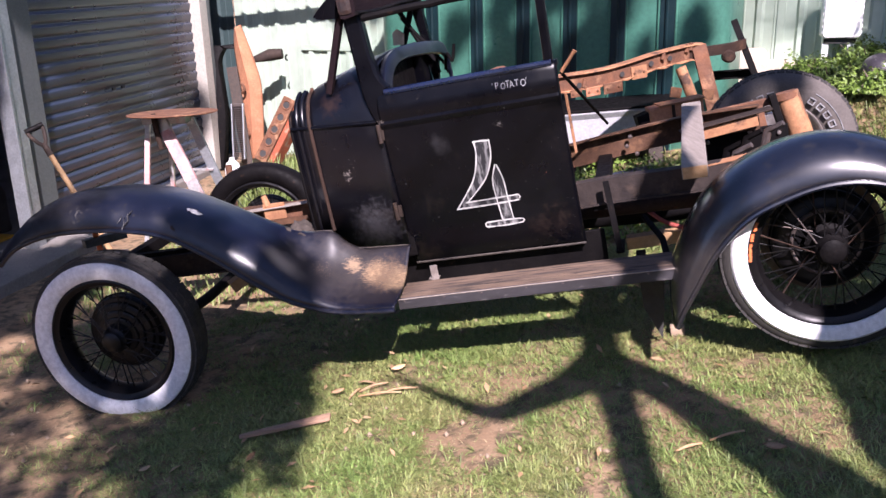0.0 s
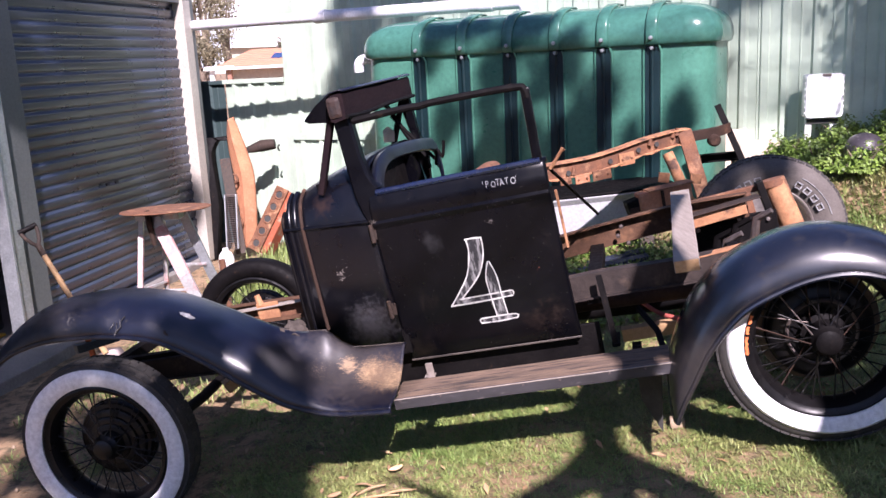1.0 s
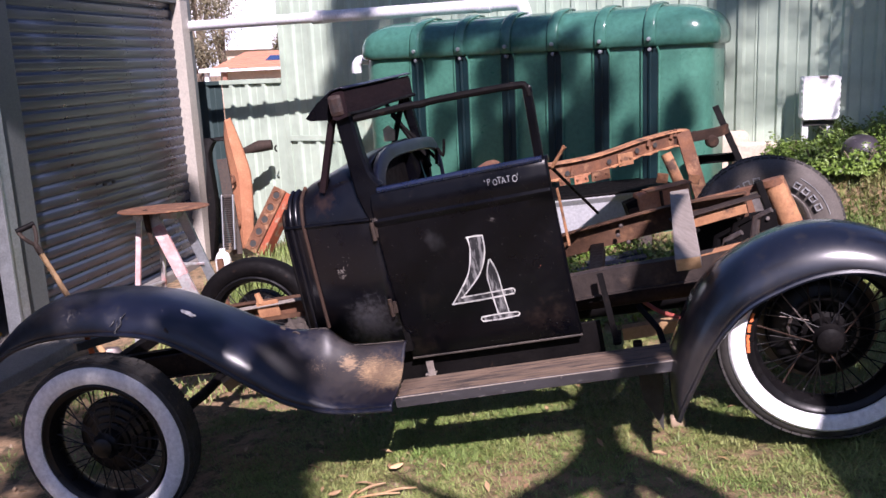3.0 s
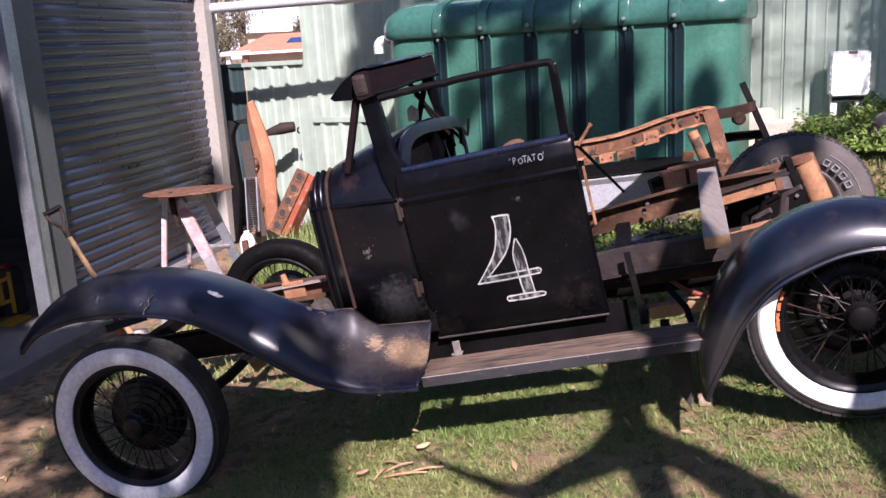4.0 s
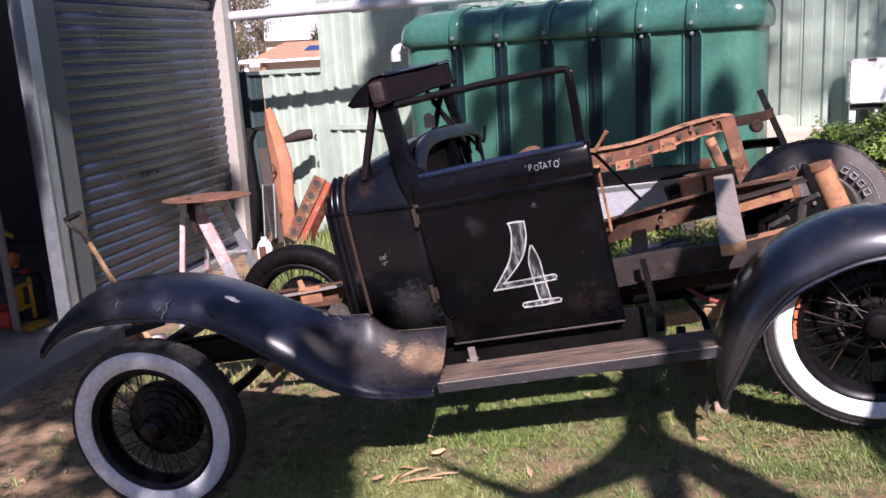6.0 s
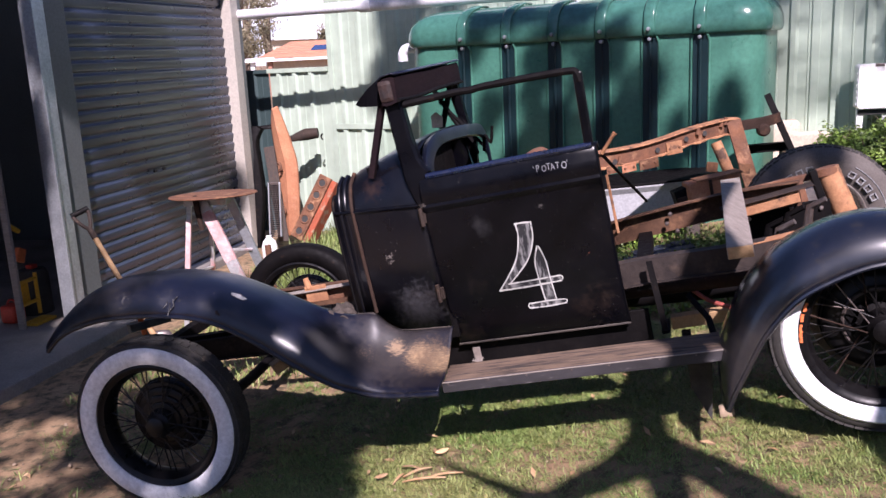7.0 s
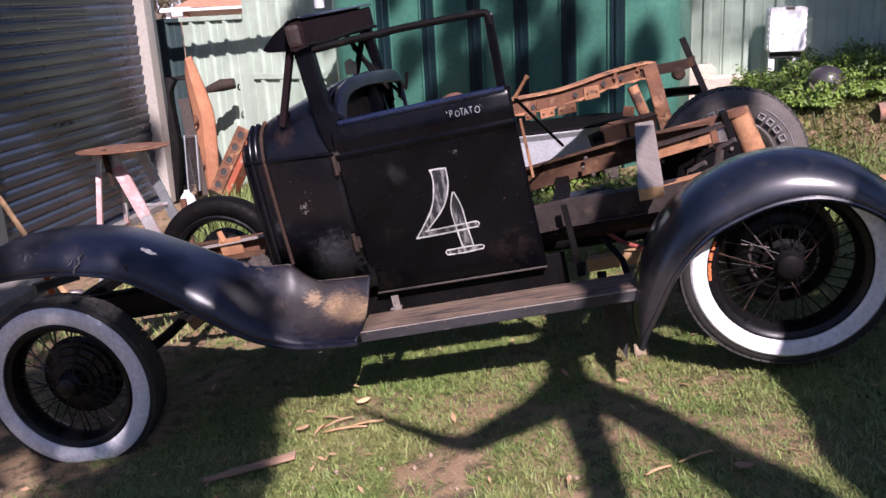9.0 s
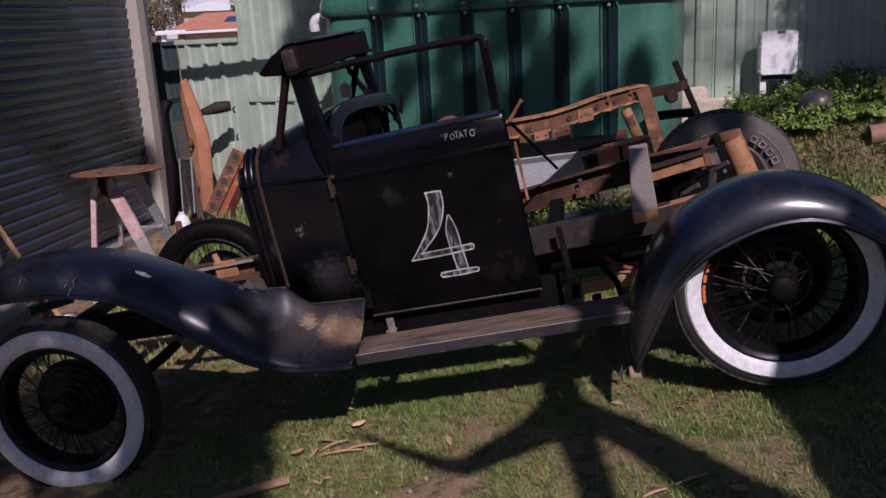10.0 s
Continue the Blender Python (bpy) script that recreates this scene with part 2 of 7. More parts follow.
SHUTTER = material("shutter", (0.026, 0.037, 0.065), (0.023, 0.033, 0.057), 1.2, (0.26, 0.31), specular=0.8, bump=0.0, fine=2)
CLADDING = material("cladding", (0.10, 0.112, 0.11), (0.085, 0.097, 0.095), 2, (0.4, 0.55), bump=0.06)
CREAM_TRIM = material("cream_trim", (0.46, 0.42, 0.36), (0.39, 0.36, 0.31), 3, (0.45, 0.6), bump=0.06)
GALVANISED = material("galvanised", (0.5, 0.53, 0.55), (0.38, 0.41, 0.43), 6, (0.35, 0.55), metal=0.75, bump=0.12, fine=70)
ALUMINIUM = material("aluminium", (0.62, 0.62, 0.62), (0.5, 0.49, 0.48), 7, (0.35, 0.55), metal=0.6, bump=0.12,
                     spots=(0.55, 0.2, 0.17), spot_scale=5, spot_cut=0.54, spot_soft=0.15)
PVC = material("pvc", (0.72, 0.72, 0.74), (0.62, 0.62, 0.65), 3, (0.3, 0.45), bump=0.05)
WHITE_PLASTIC = material("white_plastic", (0.85, 0.85, 0.845), (0.8, 0.8, 0.79), 5, (0.4, 0.6), bump=0.1,
                         spots=(0.6, 0.57, 0.5), spot_scale=9, spot_cut=0.74)
CONCRETE = material("concrete", (0.24, 0.22, 0.20), (0.17, 0.155, 0.14), 3, (0.8, 0.95), bump=0.4, fine=60,
                    spots=(0.16, 0.14, 0.12), spot_scale=3, spot_cut=0.57)
STONE = material("stone", (0.42, 0.31, 0.21), (0.3, 0.22, 0.15), 9, (0.8, 0.95), bump=0.7, fine=50, vary=0.2)
TERRACOTTA = material("terracotta", (0.55, 0.25, 0.15), (0.48, 0.21, 0.13), 2, (0.6, 0.8), bump=0.2, vary=0.1)
OLD_CLAY = material("old_clay", (0.30, 0.17, 0.12), (0.20, 0.13, 0.10), 8, (0.75, 0.95), bump=0.5, fine=40, spots=(0.42, 0.19, 0.12), spot_scale=9, spot_cut=0.56)
BRICK = material("brick", (0.32, 0.16, 0.11), (0.26, 0.13, 0.09), 2, (0.8, 0.95), bump=0.4)
GLASS_BLUE = material("solar_glass", (0.03, 0.06, 0.16), (0.04, 0.07, 0.18), 1, (0.08, 0.15), bump=0.0)
BLUE_PAINT = material("blue_paint", (0.035, 0.045, 0.075), (0.022, 0.03, 0.05), 5, (0.6, 0.8), bump=0.3,
                      spots=(0.12, 0.12, 0.12), spot_scale=9, spot_cut=0.6)
DARK_CLUTTER = material("dark_clutter", (0.03, 0.03, 0.03), (0.05, 0.045, 0.04), 6, (0.6, 0.9), bump=0.3)
YELLOW_PAINT = material("yellow_paint", (0.75, 0.42, 0.03), (0.6, 0.32, 0.03), 6, (0.4, 0.6), bump=0.1)
RED_PLASTIC = material("red_plastic", (0.6, 0.05, 0.025), (0.5, 0.05, 0.03), 6, (0.4, 0.6), bump=0.1)
ORANGE_PAINT = material("orange_paint", (0.8, 0.2, 0.06), (0.7, 0.16, 0.05), 20, (0.6, 0.8), bump=0.2)
STEEL = material("worn_steel", (0.2, 0.17, 0.16), (0.12, 0.09, 0.08), 20, (0.35, 0.6), metal=0.7, bump=0.2, fine=90)
BRIGHT_STEEL = material("bright_steel", (0.55, 0.52, 0.5), (0.4, 0.33, 0.3), 25, (0.3, 0.5), metal=0.8, bump=0.2, fine=90)
BALL_GLAZE = material("ball_glaze", (0.03, 0.026, 0.032), (0.055, 0.045, 0.05), 9, (0.3, 0.5), bump=0.3, spots=(0.16, 0.14, 0.15), spot_scale=30, spot_cut=0.6)
TAN_PLATE = material("tan_plate", (0.30, 0.22, 0.14), (0.16, 0.11, 0.075), 9, (0.7, 0.9), bump=0.4, fine=60, spots=(0.05, 0.035, 0.028), spot_scale=14, spot_cut=0.58)
GRASS = material("grass_blades", (0.11, 0.20, 0.038), (0.24, 0.25, 0.085), 2.2, (0.5, 0.7), bump=0.0, vary=0.5, island=True,
                 spots=(0.32, 0.25, 0.1), spot_scale=60, spot_cut=0.6, spot_soft=0.05)
LEAF = material("shrub_leaves", (0.11, 0.19, 0.026), (0.17, 0.25, 0.045), 2, (0.4, 0.6), bump=0.0, vary=0.45, island=True)
DRY_LEAF = material("dry_leaves", (0.42, 0.22, 0.1), (0.55, 0.38, 0.22), 9, (0.6, 0.8), bump=0.2, vary=0.4)
TREE_LEAF = material("gum_leaves", (0.06, 0.09, 0.03), (0.09, 0.11, 0.04), 2, (0.4, 0.6), bump=0.0, vary=0.4, island=True)
FAR_LEAF = material("far_leaves", (0.13, 0.125, 0.075), (0.21, 0.17, 0.10), 0.6, (0.5, 0.7), bump=0.0, vary=0.45, island=True)
BARK = material("bark", (0.26, 0.2, 0.15), (0.16, 0.12, 0.09), 6, (0.85, 0.95), bump=0.8, fine=30, stretch=(1, 1, 0.25))
SOIL = material("soil", (0.225, 0.135, 0.072), (0.33, 0.225, 0.13), 3.4, (0.85, 1.0), bump=1.0, fine=70,
                spots=(0.10, 0.075, 0.04), spot_scale=14, spot_cut=0.48, spot_soft=0.12)
LIMESTONE = material("limestone", (0.62, 0.53, 0.42), (0.5, 0.42, 0.33), 9, (0.8, 0.95), bump=0.6, fine=50, vary=0.1)
DULL_BROWN = material("dull_brown", (0.055, 0.038, 0.030), (0.032, 0.025, 0.022), 14, (0.55, 0.8), bump=0.3, fine=80, specular=0.12,
                      spots=(0.10, 0.065, 0.045), spot_scale=24, spot_cut=0.62)
STRIP_METAL = material("strip_metal", (0.05, 0.047, 0.052), (0.022, 0.020, 0.022), 9, (0.4, 0.65), bump=0.25, fine=60, spots=(0.14, 0.13, 0.125), spot_scale=30, spot_cut=0.62, spot_soft=0.1, stretch=(0.3, 1, 1))
HEADER_RUST = material("header_rust", (0.040, 0.018, 0.012), (0.013, 0.008, 0.008), 30, (0.6, 0.85), bump=0.6, fine=90, spots=(0.012, 0.008, 0.009), spot_scale=26, spot_cut=0.5, spot_soft=0.12)
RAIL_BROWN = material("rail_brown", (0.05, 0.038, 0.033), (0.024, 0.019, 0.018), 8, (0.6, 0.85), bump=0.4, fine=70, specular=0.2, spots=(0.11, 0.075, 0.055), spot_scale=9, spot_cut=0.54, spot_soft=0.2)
HOSE_RED = material("hose_red", (0.34, 0.07, 0.05), (0.26, 0.055, 0.045), 12, (0.5, 0.7), bump=0.1)
SLATE = material("slate", (0.10, 0.115, 0.115), (0.07, 0.082, 0.085), 12, (0.45, 0.6), bump=0.15, fine=60)
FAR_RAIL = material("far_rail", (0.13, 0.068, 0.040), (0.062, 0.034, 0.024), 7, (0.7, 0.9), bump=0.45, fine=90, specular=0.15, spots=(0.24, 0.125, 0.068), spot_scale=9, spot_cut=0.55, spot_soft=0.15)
# the blue base paints in the sky's reflection along the window sill
SILL_SKY_TINT = material("sill_sky_tint", (0.006, 0.011, 0.038), (0.004, 0.008, 0.026), 9, (0.22, 0.36), bump=0.04, fine=40, coat=0.8, coat_rough=0.15, chips=(0.08, 0.08, 0.08))
WORN_EDGE = material("worn_edge", (0.085, 0.068, 0.055), (0.032, 0.027, 0.024), 40, (0.5, 0.8), bump=0.3, fine=90)
STRAW = material("straw", (0.44, 0.36, 0.19), (0.30, 0.22, 0.11), 3, (0.7, 0.9), bump=0.0, vary=0.4, island=True)
glass = bpy.data.materials.new("window_glass")
glass.use_nodes = True
gb = glass.node_tree.nodes["Principled BSDF"]
gb.inputs["Transmission Weight"].default_value, gb.inputs["Roughness"].default_value, gb.inputs["IOR"].default_value = 1.0, 0.02, 1.1
gb.inputs["Base Color"].default_value = (0.93, 0.97, 0.95, 1)


# ---- building helpers ----
def thing(name, label, category, m=None, group="", kind=""):
    """An empty at a thing's base, to which its parts are parented."""
    ob = new(name)
    ob.empty_display_size = 0.1
    if m is not None:
        ob.matrix_world = m
    return tagged(ob, label, category, group, kind)


def shape(name, verts, faces, mat, parent=None, label="", smooth=False, bevel=0.0, category="", kind="", group=""):
    """One mesh object out of points and faces."""
    me = bpy.data.meshes.new(name)
    if bevel or smooth:
        bm = bmesh.new()
        vs = [bm.verts.new(v) for v in verts]
        for f in faces:
            try:
                bm.faces.new([vs[i] for i in f])
            except ValueError:
                pass
        bmesh.ops.recalc_face_normals(bm, faces=bm.faces)
        if bevel:
            edges = [e for e in bm.edges if len(e.link_faces) == 2 and e.calc_face_angle(0) > 0.6]
            bmesh.ops.bevel(bm, geom=edges, offset=bevel, segments=2, affect="EDGES", profile=0.6, clamp_overlap=True)
        if smooth:
            for f in bm.faces:
                f.smooth = True
            for e in bm.edges:
                e.smooth = len(e.link_faces) != 2 or e.calc_face_angle(0) < 0.7
        bm.to_mesh(me)
        bm.free()
    else:
        me.from_pydata([tuple(v) for v in verts], [], [tuple(f) for f in faces])
    me.materials.append(mat)
    ob = new(name, me)
    if parent is not None:
        ob.parent = parent
    return tagged(ob, label, category, group, kind)


BOX_FACES = [(0, 3, 2, 1), (4, 5, 6, 7), (0, 1, 5, 4), (1, 2, 6, 5), (2, 3, 7, 6), (3, 0, 4, 7)]


def box_points(lo, hi, m=None):
    x0, y0, z0 = lo
    x1, y1, z1 = hi
    pts = [Vector(p) for p in ((x0, y0, z0), (x1, y0, z0), (x1, y1, z0), (x0, y1, z0), (x0, y0, z1), (x1, y0, z1), (x1, y1, z1), (x0, y1, z1))]
    return [m @ p for p in pts] if m is not None else pts


def join(*pieces):
    """Several (points, faces) as one."""
    verts, faces = [], []
    for v, f in pieces:
        k = len(verts)
        verts += list(v)
        faces += [tuple(i + k for i in face) for face in f]
    return verts, faces


def box(name, lo, hi, mat, parent=None, label="", bevel=0.004, m=None, **tags):
    return shape(name, box_points(lo, hi, m), BOX_FACES, mat, parent, label, bevel=bevel, **tags)


def beam_mesh(a, b, w, h, up=(0, 0, 1)):
    """A bar of section w (sideways) by h (along up) from a to b."""
    a, b = Vector(a), Vector(b)
    d = (b - a).normalized()
    s = d.cross(Vector(up)).normalized()
    u = s.cross(d).normalized()
    pts = [p + s * i * w / 2 + u * j * h / 2 for p in (a, b) for i, j in ((-1, -1), (1, -1), (1, 1), (-1, 1))]
    return pts, BOX_FACES


def beam(name, a, b, w, h, mat, parent=None, label="", up=(0, 0, 1), bevel=0.003, **tags):
    return shape(name, *beam_mesh(a, b, w, h, up), mat, parent, label, bevel=bevel, **tags)


def smooth_path(pts, n):
    """Catmull-Rom through points of any width, n steps a span."""
    p = [np.array(q, float) for q in pts]
    out = []
    for i in range(len(p) - 1):
        a, b, c, d = p[max(i - 1, 0)], p[i], p[i + 1], p[min(i + 2, len(p) - 1)]
        for k in range(n):
            t = k / n
            out.append(0.5 * (2 * b + (c - a) * t + (2 * a - 5 * b + 4 * c - d) * t * t + (3 * b - a - 3 * c + d) * t ** 3))
    out.append(p[-1])
    return out


def tube_mesh(pts, radii, sides=10, cap=True):
    """A round bar along points, with one radius or one a point."""
    pts = [Vector(p) for p in pts]
    radii = [radii] * len(pts) if isinstance(radii, (int, float)) else list(radii)
    verts, faces = [], []
    ref = None
    for i, p in enumerate(pts):
        d = (pts[min(i + 1, len(pts) - 1)] - pts[max(i - 1, 0)]).normalized()
        if ref is None:
            ref = d.orthogonal().normalized()
        ref = (ref - d * ref.dot(d)).normalized()
        s = d.cross(ref)
        for k in range(sides):
            a = 2 * math.pi * k / sides
            verts.append(p + (ref * math.cos(a) + s * math.sin(a)) * radii[i])
    for i in range(len(pts) - 1):
        for k in range(sides):
            l = (k + 1) % sides
            faces.append((i * sides + k, i * sides + l, (i + 1) * sides + l, (i + 1) * sides + k))
    if cap:
        faces.append(tuple(range(sides))[::-1])
        faces.append(tuple((len(pts) - 1) * sides + k for k in range(sides)))
    return verts, faces


def tube(name, pts, radii, mat, parent=None, label="", sides=10, **tags):
    return shape(name, *tube_mesh(pts, radii, sides), mat, parent, label, smooth=True, **tags)


def lathe_mesh(profile, steps=48, closed=True):
    """A profile of (radius, y) turned about the y axis."""
    n = len(profile)
    verts = [(r * math.cos(2 * math.pi * k / steps), y, r * math.sin(2 * math.pi * k / steps)) for k in range(steps) for r, y in profile]
    faces = []
    for k in range(steps):
        l = (k + 1) % steps
        for i in range(n if closed else n - 1):
            j = (i + 1) % n
            faces.append((k * n + i, k * n + j, l * n + j, l * n + i))
    return verts, faces


def lathe(name, profile, mat, parent=None, label="", steps=48, closed=True, **tags):
    return shape(name, *lathe_mesh(profile, steps, closed), mat, parent, label, smooth=True, **tags)


def grid_mesh(rows):
    """Faces over rows of points of equal length."""
    n = len(rows[0])
    return [p for r in rows for p in r], [(i * n + j, i * n + j + 1, (i + 1) * n + j + 1, (i + 1) * n + j)
                                          for i in range(len(rows) - 1) for j in range(n - 1)]


def thicken(ob, t, offset=-1.0):
    mod = ob.modifiers.new("thickness", "SOLIDIFY")
    mod.thickness, mod.offset = t, offset
    return ob


def big_mesh(name, verts, faces, mat, parent=None, **tags):
    """Many quads or triangles from arrays."""
    me = bpy.data.meshes.new(name)
    verts, faces = np.asarray(verts, np.float32), np.asarray(faces, np.int32)
    k = faces.shape[1]
    me.vertices.add(len(verts))
    me.vertices.foreach_set("co", verts.ravel())
    me.loops.add(faces.size)
    me.loops.foreach_set("vertex_index", faces.ravel())
    me.polygons.add(len(faces))
    me.polygons.foreach_set("loop_start", np.arange(0, faces.size, k, dtype=np.int32))
    me.polygons.foreach_set("loop_total", np.full(len(faces), k, np.int32))
    me.update()
    me.validate()
    me.materials.append(mat)
    ob = new(name, me)
    ob.parent = parent
    return tagged(ob, **tags)


# ---- ground ----
def level(x, y):
    """The ground's height: a yard that climbs to the right, level by the garage, with a raised bed along the wall."""
    x, y = np.asarray(x, float), np.asarray(y, float)
    p = -0.017 + (0.1686 * (x + 1.318) - 0.007 * (y - 3.18)) / 0.98566
    k = 9.0
    p = np.clip(p, -30, 30)
    p = np.log(np.exp(k * p) + np.exp(k * -0.10)) / k
    k = 3.0
    p = -np.log(np.exp(-k * p) + np.exp(-k * 1.5)) / k
    off = (x - 1.31) * 0.454 + (y - 7.46) * 0.891           # distance behind the wall's face
    bed = 1 / (1 + np.exp(-np.clip(off + 0.95, -20, 20) * 9)) / (1 + np.exp(-np.clip(x - 2.0, -20, 20) * 7))
    return p + 0.30 * bed


def build_ground():
    xs = np.unique(np.concatenate([np.linspace(-400, -8, 14), np.linspace(-8, 8, 161), np.linspace(8, 400, 14)]))
    ys = np.unique(np.concatenate([np.linspace(-400, -4, 12), np.linspace(-4, 12, 161), np.linspace(12, 400, 14)]))
    gx, gy = np.meshgrid(xs, ys)
    rough = np.sin(gx * 3.1 + 1.3 * np.sin(gy * 2.3)) * np.sin(gy * 2.7 + 0.7) * 0.008 + np.sin(gx * 9.7 + gy * 3) * np.sin(gy * 8.3 - gx * 2) * 0.004
    gz = level(gx, gy) + rough
    n = len(xs)
    i, j = np.meshgrid(np.arange(len(ys) - 1), np.arange(n - 1), indexing="ij")
    a = (i * n + j).ravel()
    faces = np.stack([a, a + 1, a + n + 1, a + n], 1)
    ob = big_mesh("ground", np.stack([gx.ravel(), gy.ravel(), gz.ravel()], 1), faces, SOIL,
                  label="sloping yard of brown soil under patchy grass", category="ground", kind="structure")
    ob.data.polygons.foreach_set("use_smooth", np.ones(len(faces), bool))


build_ground()

# ---- the tall ribbed steel wall behind the tank, and the lower fence beside it ----
WALL_AZ = -27.0
WALL = pose(1.31, 7.46, 0, 0, 0, WALL_AZ)     # x along the wall to the right, y away from the yard


def ribbed(name, x0, x1, z0, z1, mat, parent, pitch=0.222, rib=0.075, depth=0.024, label="", pans=None):
    """A sheet with upright trapezoid ribs that stand towards -y."""
    prof = [(x0, 0.0)]
    x = x0 + pitch * 0.4
    k = 0
    while x + rib + 0.03 < x1:
        prof += [(x, 0), (x + rib * 0.26, -depth), (x + rib * 0.74, -depth), (x + rib, 0)]
        c = x + rib + (pitch - rib) * 0.5          # a shallow crease along each pan
        if c + 0.02 < x1:
            prof += [(c - 0.008, 0), (c - 0.003, -0.006), (c + 0.003, -0.006), (c + 0.008, 0)]
        x += pitch
        k += 1
    prof.append((x1, 0))
    verts, faces = grid_mesh([[(px, py, z0) for px, py in prof], [(px, py, z1) for px, py in prof]])
    return thicken(shape(name, verts, faces, mat, parent, label), 0.004)


def build_walls():
    wall = thing("wall_north", "tall pale green ribbed steel wall in sun and tree shade", "wall", WALL, kind="structure")
    spans = [(-3.19, -1.41), (-1.408, 0.37), (0.372, 1.31), (1.34, 2.9), (2.905, 4.5), (4.505, 6.1), (6.105, 9.0)]
    for a, b in spans:
        ribbed("sheet", a, b, -0.3, 2.62, WALL_GREEN, wall)
    for x in (-3.2, 1.325):
        box("post", (x - 0.03, -0.012, -0.3), (x + 0.03, 0.03, 2.64), WALL_GREEN, wall)
    box("capping", (-3.23, -0.035, 2.61), (9.0, 0.03, 2.65), WALL_GREEN, wall)
    box("rail", (-3.165, -0.032, 1.03), (-1.0, -0.0255, 1.085), WALL_GREEN, wall)
    fence = thing("wall_fence", "low pale green steel fence with a rail", "fence", WALL, kind="structure")
    ribbed("sheet", -4.0, -3.24, -0.3, 1.63, WALL_GREEN, fence, pitch=0.21)
    box("capping", (-4.02, -0.03, 1.61), (-3.24, 0.02, 1.655), WALL_GREEN, fence)
    # the same fence carried on; its shade is put into the dark sheet colour
    side = thing("wall_side_fence", "green steel fence beside the garage, coloured dark for its shade", "fence", WALL @ pose(-4.0, 0.0, 0, 0, 0, 0), kind="structure")
    ribbed("sheet", -1.6, -0.02, -0.3, 1.63, FENCE_DARK, side, pitch=0.21)
    box("capping", (-1.6, -0.03, 1.61), (-0.02, 0.02, 1.65), FENCE_DARK, side)


build_walls()


# ---- the garage with its roller door ----
DOOR = Matrix.Translation((-2.9, 5.685, 0)) @ Matrix.Rotation(math.atan2(2.71, 0.53), 4, "Z")    # x along the front, y into the garage (left)


def build_garage():
    front = thing("wall_garage", "garage front of dark grey ribbed steel", "wall", DOOR, kind="structure")
    # ribbed gable over the door
    ribbed("gable_sheet", -3.3, 2.83, 2.52, 3.6, CLADDING, front, pitch=0.089, rib=0.048, depth=0.02)
    box("lintel", (-3.3, -0.03, 2.375), (2.83, 0.05, 2.52), CLADDING, front)
    box("jamb", (2.66, -0.06, -0.05), (2.80, 0.05, 2.40), CREAM_TRIM, front, "cream painted steel jamb")
    box("corner_flashing", (2.802, -0.05, -0.05), (2.88, 0.05, 3.6), CLADDING, front)
    box("inner_jamb", (0.06, -0.02, -0.05), (0.30, 0.10, 2.375), CLADDING, front)
    box("post", (-0.05, -0.05, -0.05), (0.055, 0.06, 2.375), GALVANISED, front, "bare galvanised steel post")
    box("post_lip", (-0.075, -0.062, -0.05), (-0.052, 0.02, 2.375), GALVANISED, front)
    # the other walls close the building
    box("side_sheet", (2.80, 0.052, -0.1), (2.86, 6.0, 3.0), CLADDING, front)
    box("back_sheet", (-3.3, 6.0, -0.1), (2.86, 6.06, 3.0), CLADDING, front)
    box("end_sheet", (-3.36, -0.03, -0.1), (-3.30, 6.0, 3.0), CLADDING, front)
    roof = thing("garage_ceiling", "steel roof of the garage", "roof", DOOR, kind="structure")
    box("roof_sheet", (-3.5, -0.06, 3.6), (3.0, 6.2, 3.66), CLADDING, roof)
    floor = thing("floor_garage", "concrete garage slab with a worn apron", "floor", DOOR, kind="structure")
    box("slab", (-3.4, -0.33, -0.3), (0.9, 6.0, 0.0), CONCRETE, floor, bevel=0.012)
    box("slab", (0.905, -0.05, -0.3), (2.8, 6.0, -0.004), CONCRETE, floor, bevel=0.012)
    # the rolled steel curtain: one slat after the other
    door = thing("door_1", "closed dark grey roller door of ribbed steel slats", "door", DOOR, kind="structure")
    z, step = 0.034, 0.0885
    prof = [(0.0, 0.0), (0.004, 0.0), (0.008, 0.005), (0.012, 0.0085), (0.03, 0.013), (0.052, 0.0175), (0.065, 0.0187), (0.0685, 0.0175), (0.071, 0.0155), (0.0795, 0.0035), (0.083, 0.0005), (0.0888, 0.0)]
    verts, faces = grid_mesh([[(0.29, 0.052 - d, h) for h, d in prof], [(2.68, 0.052 - d, h) for h, d in prof]])
    first = shape("slat", verts, faces, SHUTTER, door, smooth=True)
    first.location.z = z
    while z + step < 2.39:
        z += step
        ob = new("slat", first.data)
        ob.parent = door
        ob.location.z = z
    box("bottom_bar", (0.29, 0.02, -0.01), (2.68, 0.06, 0.02), SHUTTER, door)
    for x in (1.23, 1.36):
        box("lock", (x - 0.02, 0.012, 0.905), (x + 0.02, 0.03, 0.93), DARK_CLUTTER, door, bevel=0.006)


build_garage()

# ---- the slimline water tank ----
TANK = pose(0.83, 6.64, 0, 0, 0, WALL_AZ)      # x along its front, y away from the yard


